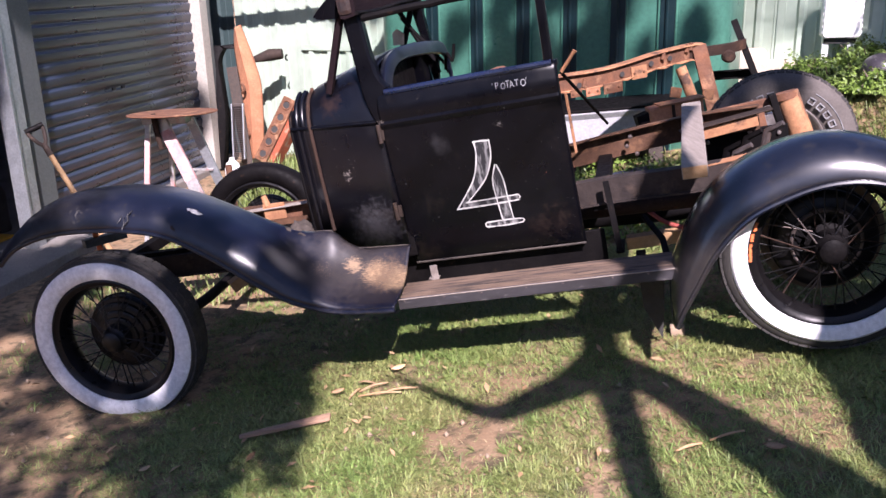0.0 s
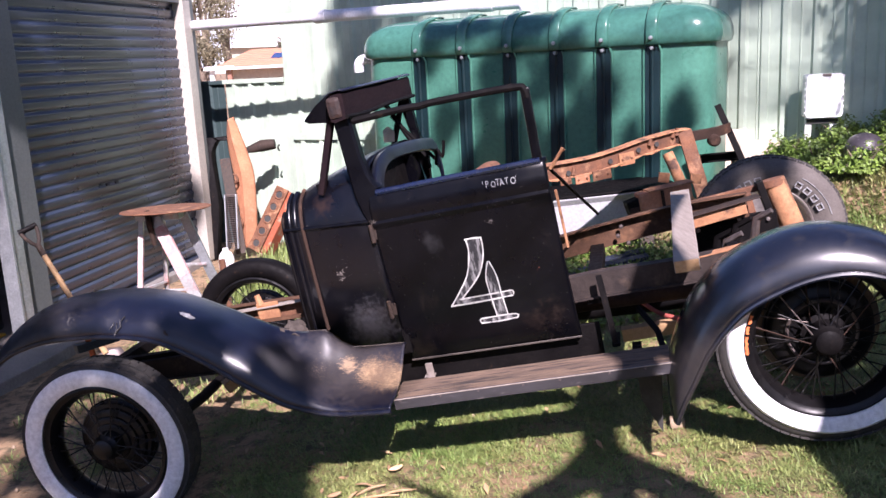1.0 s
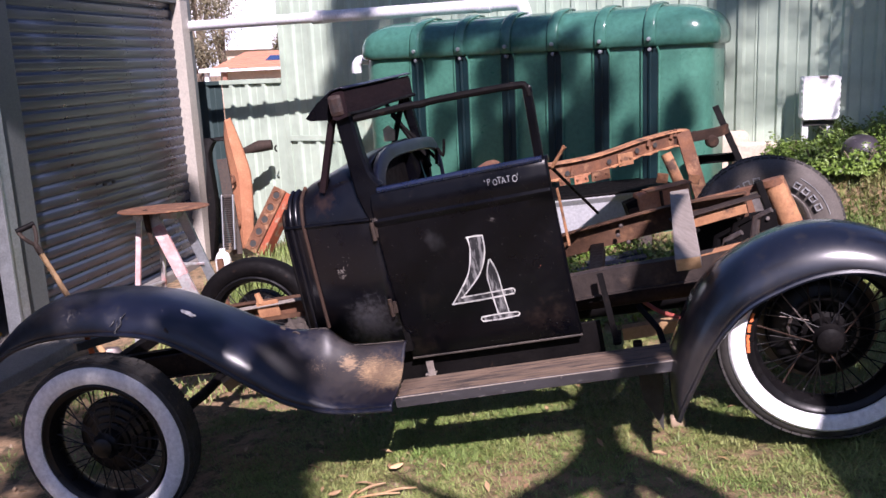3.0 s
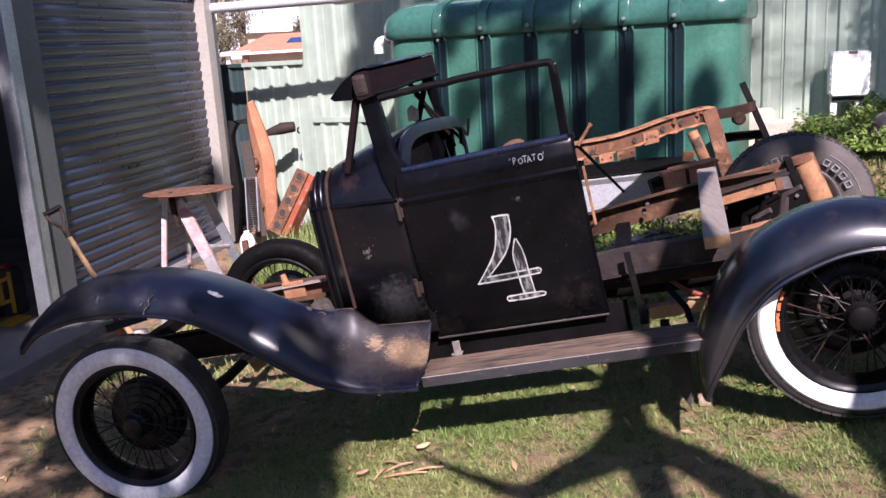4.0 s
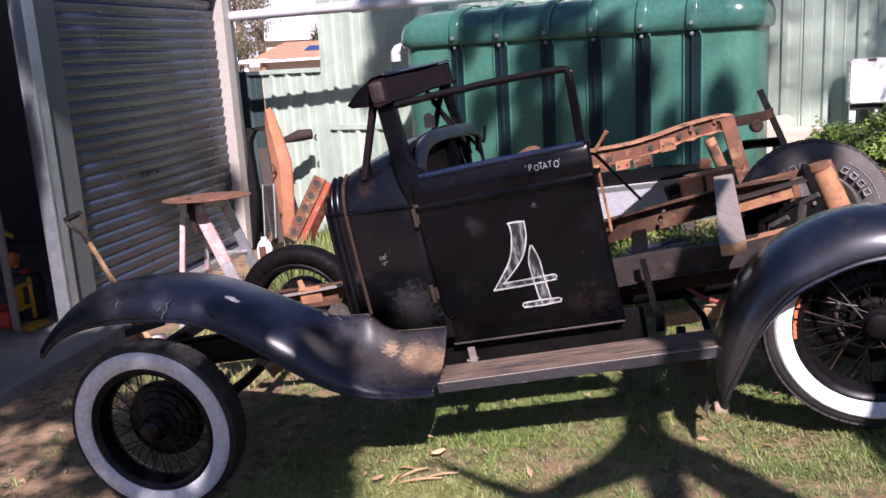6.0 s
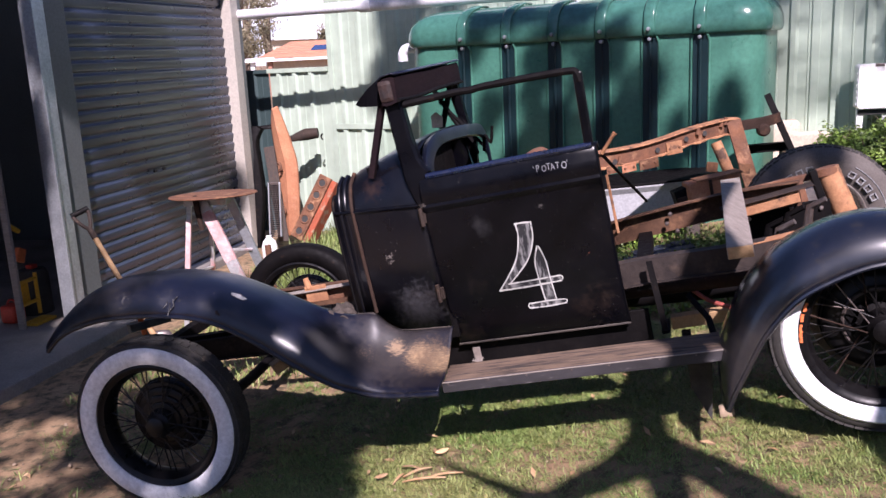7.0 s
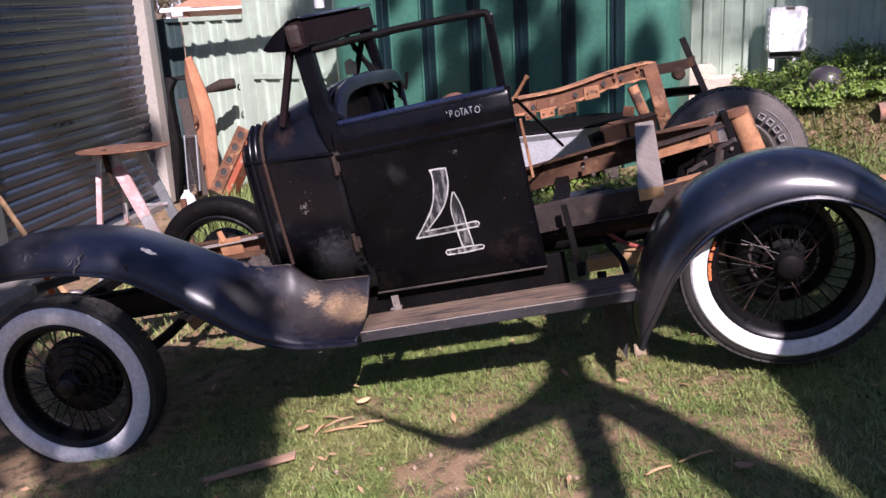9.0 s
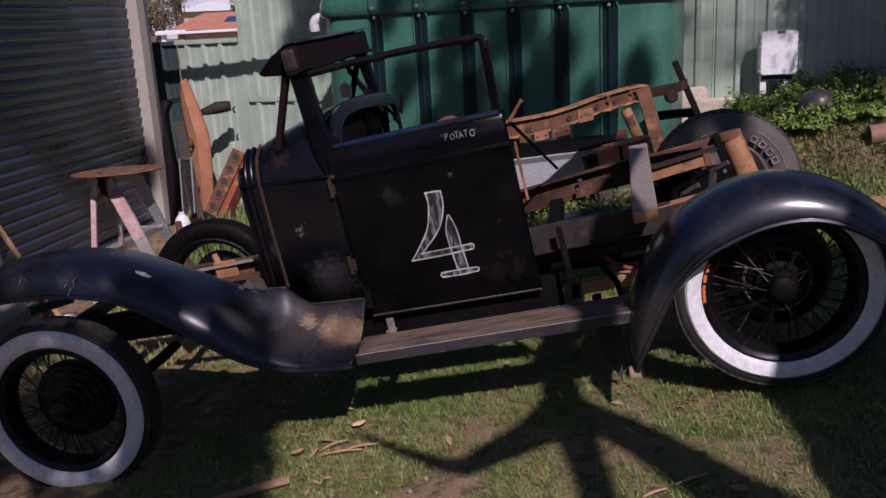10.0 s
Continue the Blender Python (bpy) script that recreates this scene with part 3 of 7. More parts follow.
def build_tank():
    tank = thing("water_tank", "green moulded plastic slimline water tank with dark straps", "tank", TANK)
    x0, x1, depth, base, seam, top = -1.66, 1.16, 0.78, 0.22, 1.795, 2.075

    def ring(z, inset, r=0.2):
        """Rounded rectangle at a height."""
        pts = []
        a0, a1, b0, b1 = x0 + inset, x1 - inset, inset, depth - inset
        r = max(0.05, r - inset * 0.4)
        for cx, cy, s in ((a1 - r, b0 + r, -90), (a1 - r, b1 - r, 0), (a0 + r, b1 - r, 90), (a0 + r, b0 + r, 180)):
            for k in range(7):
                a = radians(s + 15 * k)
                pts.append((cx + r * math.cos(a), cy + r * math.sin(a), z))
        return pts + [pts[0]]

    rows = [ring(base, 0.02), ring(base + 0.04, 0.0), ring(seam, 0.0)]
    verts, faces = grid_mesh(rows)
    shape("body", verts, faces, TANK_GREEN, tank, smooth=True)
    lid = [ring(seam - 0.012, -0.002), ring(seam - 0.014, -0.022), ring(seam - 0.002, -0.034), ring(seam + 0.04, -0.042), ring(seam + 0.10, -0.038), ring(seam + 0.155, -0.018),
           ring(seam + 0.20, 0.02), ring(seam + 0.235, 0.075), ring(seam + 0.258, 0.14), ring(top - 0.006, 0.23), ring(top, 0.33)]
    verts, faces = grid_mesh(lid)
    faces = list(faces) + [tuple(range(len(verts) - 29, len(verts) - 1))]
    shape("lid", verts, faces, TANK_LID, tank, "glossy domed green lid", smooth=True)
    # straps down the face on raised near-black strips that paint the grooves' shade, with a saddle over the lid and two
    # bolts each
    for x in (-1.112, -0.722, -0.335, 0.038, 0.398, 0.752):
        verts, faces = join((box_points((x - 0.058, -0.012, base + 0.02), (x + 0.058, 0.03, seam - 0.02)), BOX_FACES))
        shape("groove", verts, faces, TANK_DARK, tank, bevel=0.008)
        for s in (-1, 1):
            tube("rib", [(x + s * 0.062, -0.010, base + 0.03), (x + s * 0.062, -0.012, seam - 0.06), (x + s * 0.05, -0.026, seam - 0.02)], 0.008, TANK_GREEN, tank, sides=8)
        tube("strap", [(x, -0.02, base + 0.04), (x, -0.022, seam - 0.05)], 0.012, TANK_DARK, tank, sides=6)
        arc = [(-0.046, seam - 0.02), (-0.052, seam + 0.04), (-0.048, seam + 0.10), (-0.028, seam + 0.16), (0.012, seam + 0.21), (0.07, seam + 0.246), (0.14, seam + 0.27), (0.24, top + 0.010), (0.38, top + 0.012)]
        rows = [[(x - 0.045, y, z), (x - 0.03, y - 0.008, z - 0.004 + 0.012), (x + 0.03, y - 0.008, z + 0.008), (x + 0.045, y, z)] for y, z in arc]
        verts, faces = grid_mesh(rows)
        thicken(shape("saddle", verts, faces, TANK_LID, tank, smooth=True), 0.012)
        for z, y in ((seam + 0.035, -0.066), (seam - 0.035, -0.034)):
            bolt = lathe("bolt", [(0.0, -0.012), (0.013, -0.01), (0.015, 0.0), (0.015, 0.02), (0.0, 0.02)], GALVANISED, tank, "shiny bolt", steps=10, closed=False)
            bolt.location = (x, y, z)
    elbow = smooth_path([(x0 + 0.06, 0.26, 1.76), (x0 - 0.08, 0.20, 1.785), (x0 - 0.135, 0.18, 1.755), (x0 - 0.14, 0.18, 1.68)], 6)
    tube("overflow_elbow", elbow, [0.040] * 7 + [0.044] * (len(elbow) - 7), PVC, tank, "white plastic overflow elbow", sides=16)
    box("base_slab", (x0 - 0.15, -0.1, -0.2), (x1 + 0.15, depth + 0.1, base), CONCRETE, tank)


build_tank()


def build_pipe():
    pipe = thing("downpipe", "white plastic rainwater pipe slung between garage and tank", "pipe")
    a, b = Vector((-2.46, 8.51, 2.175)), Vector((0.62, 7.18, 2.165))
    tube("pipe_run", [a, a.lerp(b, 0.48)], 0.046, PVC, pipe, sides=16)
    tube("pipe_run", [a.lerp(b, 0.46), b], 0.052, PVC, pipe, sides=16)
    tube("coupling", [a.lerp(b, 0.91), a.lerp(b, 0.945)], 0.06, PVC, pipe, sides=16)
    tube("coupling", [a.lerp(b, 0.45), a.lerp(b, 0.485)], 0.058, PVC, pipe, sides=16)
    end = smooth_path([tuple(b), tuple(b + Vector((0.06, -0.03, -0.01))), tuple(b + Vector((0.09, -0.04, -0.10)))], 4)
    tube("pipe_bend", end, 0.054, PVC, pipe, sides=16)


build_pipe()

# ---- the old car ----
CAR_O = Vector((-1.378, 3.185, 0.333))         # the front wheel's face, at hub height
CAR = Matrix.Translation(CAR_O) @ Matrix.Rotation(radians(-11.3), 4, "Z") @ Matrix.Rotation(radians(-9.6), 4, "Y") @ Matrix.Rotation(radians(1.5), 4, "X")
FLOOR = -0.355                                  # the ground in the car's own axes
MID = 0.76                                      # the car's middle plane


def fender(name, car, sections, width, label, mat, shift=0.0, lip=0.009, marks=()):
    """Sections: outer edge x z, crown x z, inner z, blend (0 a rounded guard, 1 a flat apron)."""
    rows = []
    ys = [0.0, 0.003, 0.012, 0.032, 0.062, 0.10, 0.14, 0.18, 0.21, 0.235, 0.258, 0.278, 0.294, width]
    guard = [0.0, 0.16, 0.40, 0.62, 0.80, 0.93, 1.0, 0.995, 0.975, 0.95, 0.92, 0.89, 0.865, 0.84]
    apron = [0.0, 0.10, 0.12, 0.13, 0.15, 0.18, 0.24, 0.36, 0.50, 0.65, 0.80, 0.92, 0.985, 1.0]
    for xo, zo, xc, zc, zi, b in smooth_path(sections, 6):
        row = []
        for y, g, p in zip(ys, guard, apron):
            near = min(max((xo - 0.58) / 0.27, 0.0), 1.0) * min(max((y - 0.14) / 0.15, 0.0), 1.0)
            near = near * near * (3 - 2 * near)
            e = b + (1 - b) * near if xo < 1.5 else b
            z = (1 - e) * (zo + (zc - zo) * g) + e * (zo + (zi - zo) * p)
            x = xo + (xc - xo) * ((1 - e) * g + e * p)
            row.append((x, y + shift, z))
        rows.append(row)
    if marks:                                    # a torn dent in the side
        for r in rows:
            for j, (x, y, z) in enumerate(r):
                g = math.exp(-(((x - 0.245) / 0.04) ** 2 + ((z - 0.505) / 0.05) ** 2))
                k = 0.012 * g * (1 + 0.8 * math.sin(x * 110 + z * 70))
                r[j] = (x, y + k, z - 0.5 * k)
    verts, faces = grid_mesh(rows)
    ob = thicken(shape(name, verts, faces, mat, car, label, smooth=True), 0.004, 0.0)
    edge = [r[0] for r in rows]
    flat = np.array(rows)
    for x, y, w, h, seed, tone in marks:         # chips where the paint is gone
        d = (flat[:, :, 0] - x) ** 2 + (flat[:, :, 1] - shift - y) ** 2
        i, j = np.unravel_index(np.argmin(d), d.shape)
        i, j = min(max(i, 1), len(rows) - 2), min(max(j, 1), 8)
        p = Vector(flat[i, j])
        du, dv = Vector(flat[i + 1, j] - flat[i - 1, j]).normalized(), Vector(flat[i, j + 1] - flat[i, j - 1]).normalized()
        n = du.cross(dv).normalized()
        n = n if n.z > 0 else -n
        rng = np.random.default_rng(seed)
        pts = []
        for k in range(18):
            a, q = 2 * math.pi * k / 18, min(max(1 + 0.25 * rng.normal(), 0.55), 1.4)
            pts.append(p + du * w * q * math.cos(a) + dv * h * q * math.sin(a) + n * 0.0045)
        shape("paint_chip", pts + [p + n * 0.006], [(k, (k + 1) % 18, 18) for k in range(18)], tone, ob)
    if marks:
        for line, r in ((((0.264, 0.525), (0.243, 0.505), (0.236, 0.479), (0.214, 0.461), (0.204, 0.441)), 0.0028), (((0.200, 0.505), (0.204, 0.49), (0.194, 0.477)), 0.002), (((0.218, 0.492), (0.212, 0.478), (0.216, 0.465)), 0.0016)):
            pts = []
            for x, z in line:
                d = (flat[:, :, 0] - x) ** 2 + (flat[:, :, 2] - z) ** 2
                i, j = np.unravel_index(np.argmin(d), d.shape)
                pts.append((x, flat[i, j, 1] - 0.006, z))
            tube("torn_crease", smooth_path(pts, 3), r, CHALK_WORN, ob, "bare metal showing along a torn crease", sides=5)
    tube("bead", edge, lip, mat, ob, sides=8)
    return ob


FRONT = [(-0.375, 0.375, -0.405, 0.42, 0.42, 0.0), (-0.30, 0.425, -0.33, 0.485, 0.48, 0.0), (-0.20, 0.455, -0.23, 0.545, 0.53, 0.0), (-0.06, 0.468, -0.08, 0.585, 0.57, 0.0),
         (0.16, 0.45, 0.13, 0.575, 0.56, 0.0), (0.36, 0.40, 0.33, 0.525, 0.5, 0.0), (0.52, 0.30, 0.52, 0.43, 0.40, 0.08), (0.68, 0.17, 0.69, 0.325, 0.315, 0.24),
         (0.80, 0.085, 0.81, 0.222, 0.262, 0.46), (0.895, 0.045, 0.90, 0.16, 0.250, 0.62), (0.95, 0.028, 0.955, 0.125, 0.196, 0.72), (1.01, 0.017, 1.015, 0.095, 0.163, 0.82), (1.10, 0.009, 1.105, 0.06, 0.156, 0.94), (1.195, 0.004, 1.213, 0.04, 0.152, 1.0)]
REAR = [(2.175, -0.16, 2.16, -0.17, -0.17, 0.0), (2.20, -0.11, 2.17, -0.06, -0.07, 0.0), (2.25, -0.03, 2.20, 0.05, 0.04, 0.0), (2.325, 0.085, 2.29, 0.21, 0.18, 0.0), (2.43, 0.185, 2.41, 0.32, 0.29, 0.0),
        (2.54, 0.235, 2.57, 0.385, 0.35, 0.0), (2.66, 0.265, 2.72, 0.395, 0.36, 0.0), (2.78, 0.262, 2.85, 0.36, 0.33, 0.0), (2.88, 0.225, 2.95, 0.30, 0.27, 0.0), (2.98, 0.15, 3.05, 0.2, 0.17, 0.0),
        (3.05, 0.05, 3.12, 0.07, 0.05, 0.0), (3.09, -0.06, 3.16, -0.05, -0.06, 0.0)]


def wheel(car, name, place, turn, bright, width=0.115):
    """A wire wheel whose outer face looks along -y: tyre, white wall, rim, brake drum, hub and spokes."""
    w = new(name)
    w.parent = car
    rubber = RUBBER if bright else BARE_BLACK
    w.matrix_local = Matrix.Translation(place) @ Matrix.Rotation(radians(turn), 4, "Z")
    tagged(w, label="wire wheel with a painted white wall tyre" if bright else "wire wheel with a plain black tyre", category="")
    k = width
    lathe("tyre", [(0.262, 0.012), (0.285, -0.006), (0.315, -0.009), (0.338, 0.0), (0.349, 0.012), (0.353, 0.03), (0.355, k / 2), (0.353, k - 0.03), (0.349, k - 0.012), (0.335, k), (0.30, k + 0.008), (0.262, k - 0.012)],
          rubber, w, steps=72)
    # tread blocks round the shoulders
    verts, faces = [], []
    for i in range(66 if bright else 0):
        a = 2 * math.pi * i / 66
        m = Matrix.Rotation(-a, 4, "Y")
        for y0, y1, sh in ((0.004, 0.035, 0.0), (0.042, k - 0.042, 0.5), (k - 0.035, k - 0.004, 0.0)):
            m2 = Matrix.Rotation(-a - sh * 2 * math.pi / 66, 4, "Y")
            v = box_points((0.345, y0, -0.0148), (0.3575 if sh else 0.3525, y1, 0.0152), m2)
            verts, faces = join((verts, faces), (v, BOX_FACES))
    if bright:
        shape("tread", verts, faces, RUBBER, w)
        ring = [(0.264, -0.002), (0.267, -0.005), (0.283, -0.0105), (0.305, -0.0135), (0.322, -0.0115), (0.332, -0.006), (0.3335, -0.002), (0.322, -0.004), (0.30, -0.008), (0.275, -0.002), (0.264, 0.004)]
        if bright == 2:                                      # a narrower ring on the rear tyre
            ring = [(0.264 + (r - 0.264) * 0.80, y if r < 0.31 else y - 0.0045) for r, y in ring]
        lathe("white_wall", ring, WHITEWALL, w, "brushed white paint ring on the tyre", steps=72)
    lathe("rim", [(0.262, 0.0), (0.264, 0.006), (0.255, 0.014), (0.243, 0.016), (0.236, 0.03), (0.228, 0.05), (0.226, 0.07), (0.236, 0.09), (0.25, 0.1), (0.258, 0.108), (0.25, 0.108), (0.228, 0.095), (0.218, 0.07),
                  (0.22, 0.048), (0.228, 0.026), (0.236, 0.008), (0.248, 0.004), (0.255, -0.003)], RIM_BLACK, w, steps=60)
    if bright == 2:
        lathe("brake_drum", [(0.0, 0.10), (0.085, 0.10), (0.095, 0.095), (0.11, 0.097), (0.118, 0.106), (0.14, 0.112), (0.163, 0.118), (0.172, 0.128), (0.172, 0.15), (0.178, 0.153), (0.178, 0.18), (0.0, 0.185)], RIM_BLACK, w, steps=48, closed=False)
        lathe("dust_plate", [(0.10, 0.186), (0.196, 0.184), (0.204, 0.190), (0.204, 0.205), (0.10, 0.208)], TAN_PLATE, w, "tan rusty backing plate", steps=48)
    else:
        lathe("brake_drum", [(0.0, 0.052), (0.07, 0.052), (0.078, 0.056), (0.080, 0.064), (0.098, 0.064), (0.104, 0.068), (0.106, 0.076), (0.122, 0.077), (0.132, 0.082), (0.136, 0.092), (0.150, 0.095), (0.156, 0.104), (0.156, 0.12), (0.162, 0.122), (0.162, 0.134), (0.0, 0.137)], RIM_BLACK, w, steps=48, closed=False)
    lathe("hub", [(0.0, -0.022), (0.03, -0.02), (0.041, -0.012), (0.044, 0.004), (0.05, 0.01), (0.056, 0.02), (0.058, 0.06), (0.075, 0.068), (0.075, 0.075), (0.0, 0.075)], BARE_BLACK if bright == 2 else RIM_BLACK, w, steps=36, closed=False)
    # forty wire spokes in two rows, crossed
    me = None
    for i in range(40):
        outer = i % 2 == 0
        a = 2 * math.pi * i / 40
        lean = radians(22 if (i // 2) % 2 else -22)
        r0, y0 = (0.052, 0.012) if outer else (0.07, 0.066)
        p = Vector((r0 * math.cos(a + lean), y0, r0 * math.sin(a + lean)))
        q = Vector((0.228 * math.cos(a), 0.045 if outer else 0.062, 0.228 * math.sin(a)))
        sp = shape("spoke", *tube_mesh([p, p.lerp(q, 0.86), p.lerp(q, 0.87), q], [0.0024] * 2 + [0.0036] * 2, 6), STEEL if bright == 2 and i in (14, 17) else (DARK_RUST if bright == 2 and i % 7 == 4 else RIM_BLACK), w)
    if bright == 2:
        rng = np.random.default_rng(6)
        for start, end in ((150, 158), (159, 166), (167, 182)):
            arc = []
            for a in np.arange(start, end, 1.0):
                lo, hi = 0.2485 + 0.004 * rng.random(), 0.2625 - 0.004 * rng.random()
                arc.append([(r * math.cos(radians(a)), -0.0045 - q, r * math.sin(radians(a))) for q, r in ((0, lo), (0.002, (lo + hi) / 2), (0.001, hi))])
            verts, faces = grid_mesh(arc)
            thicken(shape("paint_mark", verts, faces, ORANGE_PAINT, w, "orange paint smear on the rim"), 0.001)
        # a brighter steel ring draws the highlight round the drum
        lathe("drum_band", [(0.106, 0.094), (0.112, 0.092), (0.117, 0.096), (0.117, 0.106), (0.106, 0.106)], STEEL, w, "worn bright drum band", steps=48)
        for a in range(0, 360, 72):
            nut = lathe("wheel_nut", [(0.0, -0.004), (0.011, -0.003), (0.013, 0.004), (0.013, 0.02), (0.0, 0.02)], RIM_BLACK, w, steps=6, closed=False)
            nut.location = (0.08 * math.cos(radians(a + 60)), 0.085, 0.08 * math.sin(radians(a + 60)))
    return w


def build_car():
    car = thing("vintage_car", "stripped black vintage car with rusty chassis and white wall wire wheels", "car", CAR)

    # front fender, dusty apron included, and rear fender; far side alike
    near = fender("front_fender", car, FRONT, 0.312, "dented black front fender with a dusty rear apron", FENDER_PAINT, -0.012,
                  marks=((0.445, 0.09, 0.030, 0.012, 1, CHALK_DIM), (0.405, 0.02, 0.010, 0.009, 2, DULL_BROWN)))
    fender("rear_fender", car, REAR, 0.29, "black round rear fender with a soft sheen", REAR_PAINT, -0.045)

    # wheels
    wheel(car, "wheel", (0.0, 0.0, 0.0), 2.0, 1)
    wheel(car, "wheel", (2.69, 0.045, 0.02), 0.0, 2)
    wheel(car, "wheel", (0.06, 1.42, 0.02), 4.0, 0)

    # cowl
    def cowl_row(x, y, bottom, top, shoulder):
        half = [(y, bottom), (y - 0.004, 0.45), (y, 0.64), (y + 0.004, 0.66), (y + 0.012, 0.69), (y + 0.04, 0.69 + 0.55 * (top - 0.69)), (y + 0.10, 0.69 + 0.84 * (top - 0.69)), (y + 0.2, 0.69 + 0.96 * (top - 0.69)), (MID, top)]
        return [(x, yy, z) for yy, z in half] + [(x, 2 * MID - yy, z) for yy, z in half[-2::-1]]

    rows = [cowl_row(*r, 0) for r in ((0.815, 0.352, 0.245, 0.735), (0.822, 0.343, 0.245, 0.755), (0.90, 0.325, 0.245, 0.80), (0.97, 0.315, 0.185, 0.825), (1.06, 0.305, 0.155, 0.85), (1.17, 0.30, 0.145, 0.872), (1.205, 0.304, 0.145, 0.876))]
    verts, faces = grid_mesh(rows)
    cowl = thicken(shape("cowl", verts, faces, COWL_PAINT, car, smooth=True), 0.004)
    arch = [(0.335, 0.74), (0.345, 0.80), (0.40, 0.86), (0.50, 0.884), (0.67, 0.882), (0.90, 0.864), (1.10, 0.838), (1.16, 0.79), (1.175, 0.70)]
    band = [[(x + 0.07 * min(max((y - 0.35) / 0.5, 0.0), 1.0), yy, zz) for x, yy, zz in ((1.218, y, z - 0.004), (1.238, y, z + 0.002), (1.246, y + (MID - y) * 0.03, z - 0.010), (1.249, y + (MID - y) * 0.09, z - 0.046), (1.234, y + (MID - y) * 0.1, z - 0.052))] for y, z in smooth_path(arch, 4)]
    verts, faces = grid_mesh(band)
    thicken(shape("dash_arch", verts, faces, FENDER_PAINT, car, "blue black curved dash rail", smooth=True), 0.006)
    box("inner_post", (1.17, 0.315, 0.10), (1.225, 0.345, 0.72), BARE_BLACK, car)
    tube("worn_edge", [(0.83, 0.30, 0.258), (0.90, 0.296, 0.253), (0.947, 0.294, 0.197), (0.99, 0.292, 0.168), (1.1, 0.290, 0.161), (1.205, 0.288, 0.156)], 0.003, WORN_EDGE, cowl, sides=6)
    strip = smooth_path([(0.905, 0.322, 0.245), (0.905, 0.318, 0.45), (0.905, 0.321, 0.64), (0.905, 0.332, 0.70), (0.905, 0.37, 0.76), (0.905, 0.44, 0.795)], 5)
    tube("hood_lacing", strip, 0.0075, DARK_RUST, cowl, "brown worn strip", sides=8)
    edge = [(0.816, 0.352, 0.245), (0.816, 0.346, 0.45), (0.816, 0.350, 0.64), (0.816, 0.364, 0.70), (0.816, 0.40, 0.725)]
    tube("cowl_edge", smooth_path(edge, 4), 0.007, BARE_BLACK, cowl, sides=8)
    tube("belt_moulding", [(0.82, 0.345, 0.664), (0.92, 0.322, 0.660), (1.0, 0.31, 0.655), (1.18, 0.297, 0.645)], 0.008, BLACK_PAINT, cowl, sides=8)
    box("firewall", (0.86, 0.36, 0.15), (0.87, 1.16, 0.73), BARE_BLACK, car)
    for x, r in ((0.848, 0.010), (0.872, 0.012)):
        ledge = smooth_path([(x, 0.345, 0.25), (x, 0.338, 0.45), (x, 0.342, 0.64), (x, 0.352, 0.70), (x, 0.39, 0.755), (x, 0.45, 0.785)], 5)
        tube("hood_ledge", ledge, r, COWL_PAINT, cowl, sides=10)
    rag = [[(0.72 + 0.011 * i, 0.27 + 0.012 * j, 0.285 - 0.0007 * i * i + 0.006 * math.sin(i * 1.3 + j * 0.9) + 0.007 * math.sin(j * 1.5 - i * 0.6)) for j in range(13)] for i in range(15)]
    verts, faces = grid_mesh(rag)
    thicken(shape("rag", verts, faces, LINT, car, "dusty grey crumpled cloth", smooth=True), 0.004)
    # black panel behind the running board, standing in for the shade under the door
    box("sill", (0.96, 0.385, -0.05), (1.95, 0.40, 0.09), BARE_BLACK, car)

    # door: lower skin, belt, window frame
    door = new("door")
    door.parent = car
    tagged(door, label="black door lettered in white with a figure 4")
    prof = [(0.055, 0.352), (0.075, 0.342), (0.16, 0.318), (0.30, 0.298), (0.45, 0.287), (0.58, 0.285), (0.612, 0.286), (0.62, 0.279), (0.634, 0.277), (0.644, 0.285), (0.66, 0.283), (0.68, 0.281),
            (0.70, 0.286), (0.725, 0.292), (0.742, 0.297), (0.752, 0.306), (0.756, 0.32), (0.754, 0.345)]
    xs = [1.195, 1.2, 1.21, 1.3, 1.45, 1.6, 1.75, 1.865, 1.873, 1.878]
    rows = []
    for x in xs:
        e = 0.012 if x in (xs[0], xs[-1]) else (0.004 if x in (xs[1], xs[-2]) else 0.0)
        rows.append([(x + (0.012 if z < 0.6 else 0.0) * (0.6 - z) * (1 if x < 1.5 else 0.5), y + e, z) for z, y in prof])
    verts, faces = grid_mesh(rows)
    skin = thicken(shape("door_skin", verts, faces, BLACK_PAINT, door, smooth=True), 0.02)
    tube("edge_fold", [(1.207, 0.344, 0.062), (1.5, 0.344, 0.06), (1.88, 0.344, 0.058)], 0.0045, WORN_EDGE, door, sides=6)
    tube("sill_roll", [(1.235, 0.301, 0.748), (1.5, 0.301, 0.750), (1.86, 0.301, 0.749)], 0.012, SILL_SKY_TINT, door, "blue black rolled window sill", sides=8)
    for z in (0.60, 0.296):
        hinge = join(tube_mesh([(1.188, 0.284, z - 0.035), (1.188, 0.284, z + 0.035)], 0.009, 10), (box_points((1.176, 0.288, z - 0.026), (1.208, 0.30, z + 0.02)), BOX_FACES))
        shape("hinge", *hinge, DULL_BROWN, car, "brown worn door hinge", bevel=0.002)
    # window frame: sill, rear upright and thin top rail
    tube("window_top_rail", smooth_path([(1.20, 0.335, 1.024), (1.40, 0.335, 1.029), (1.46, 0.334, 1.026), (1.52, 0.334, 1.029), (1.70, 0.33, 1.025), (1.825, 0.328, 1.019), (1.850, 0.326, 1.008), (1.856, 0.325, 0.975)], 4), 0.0135, BARE_BLACK, car, sides=8)
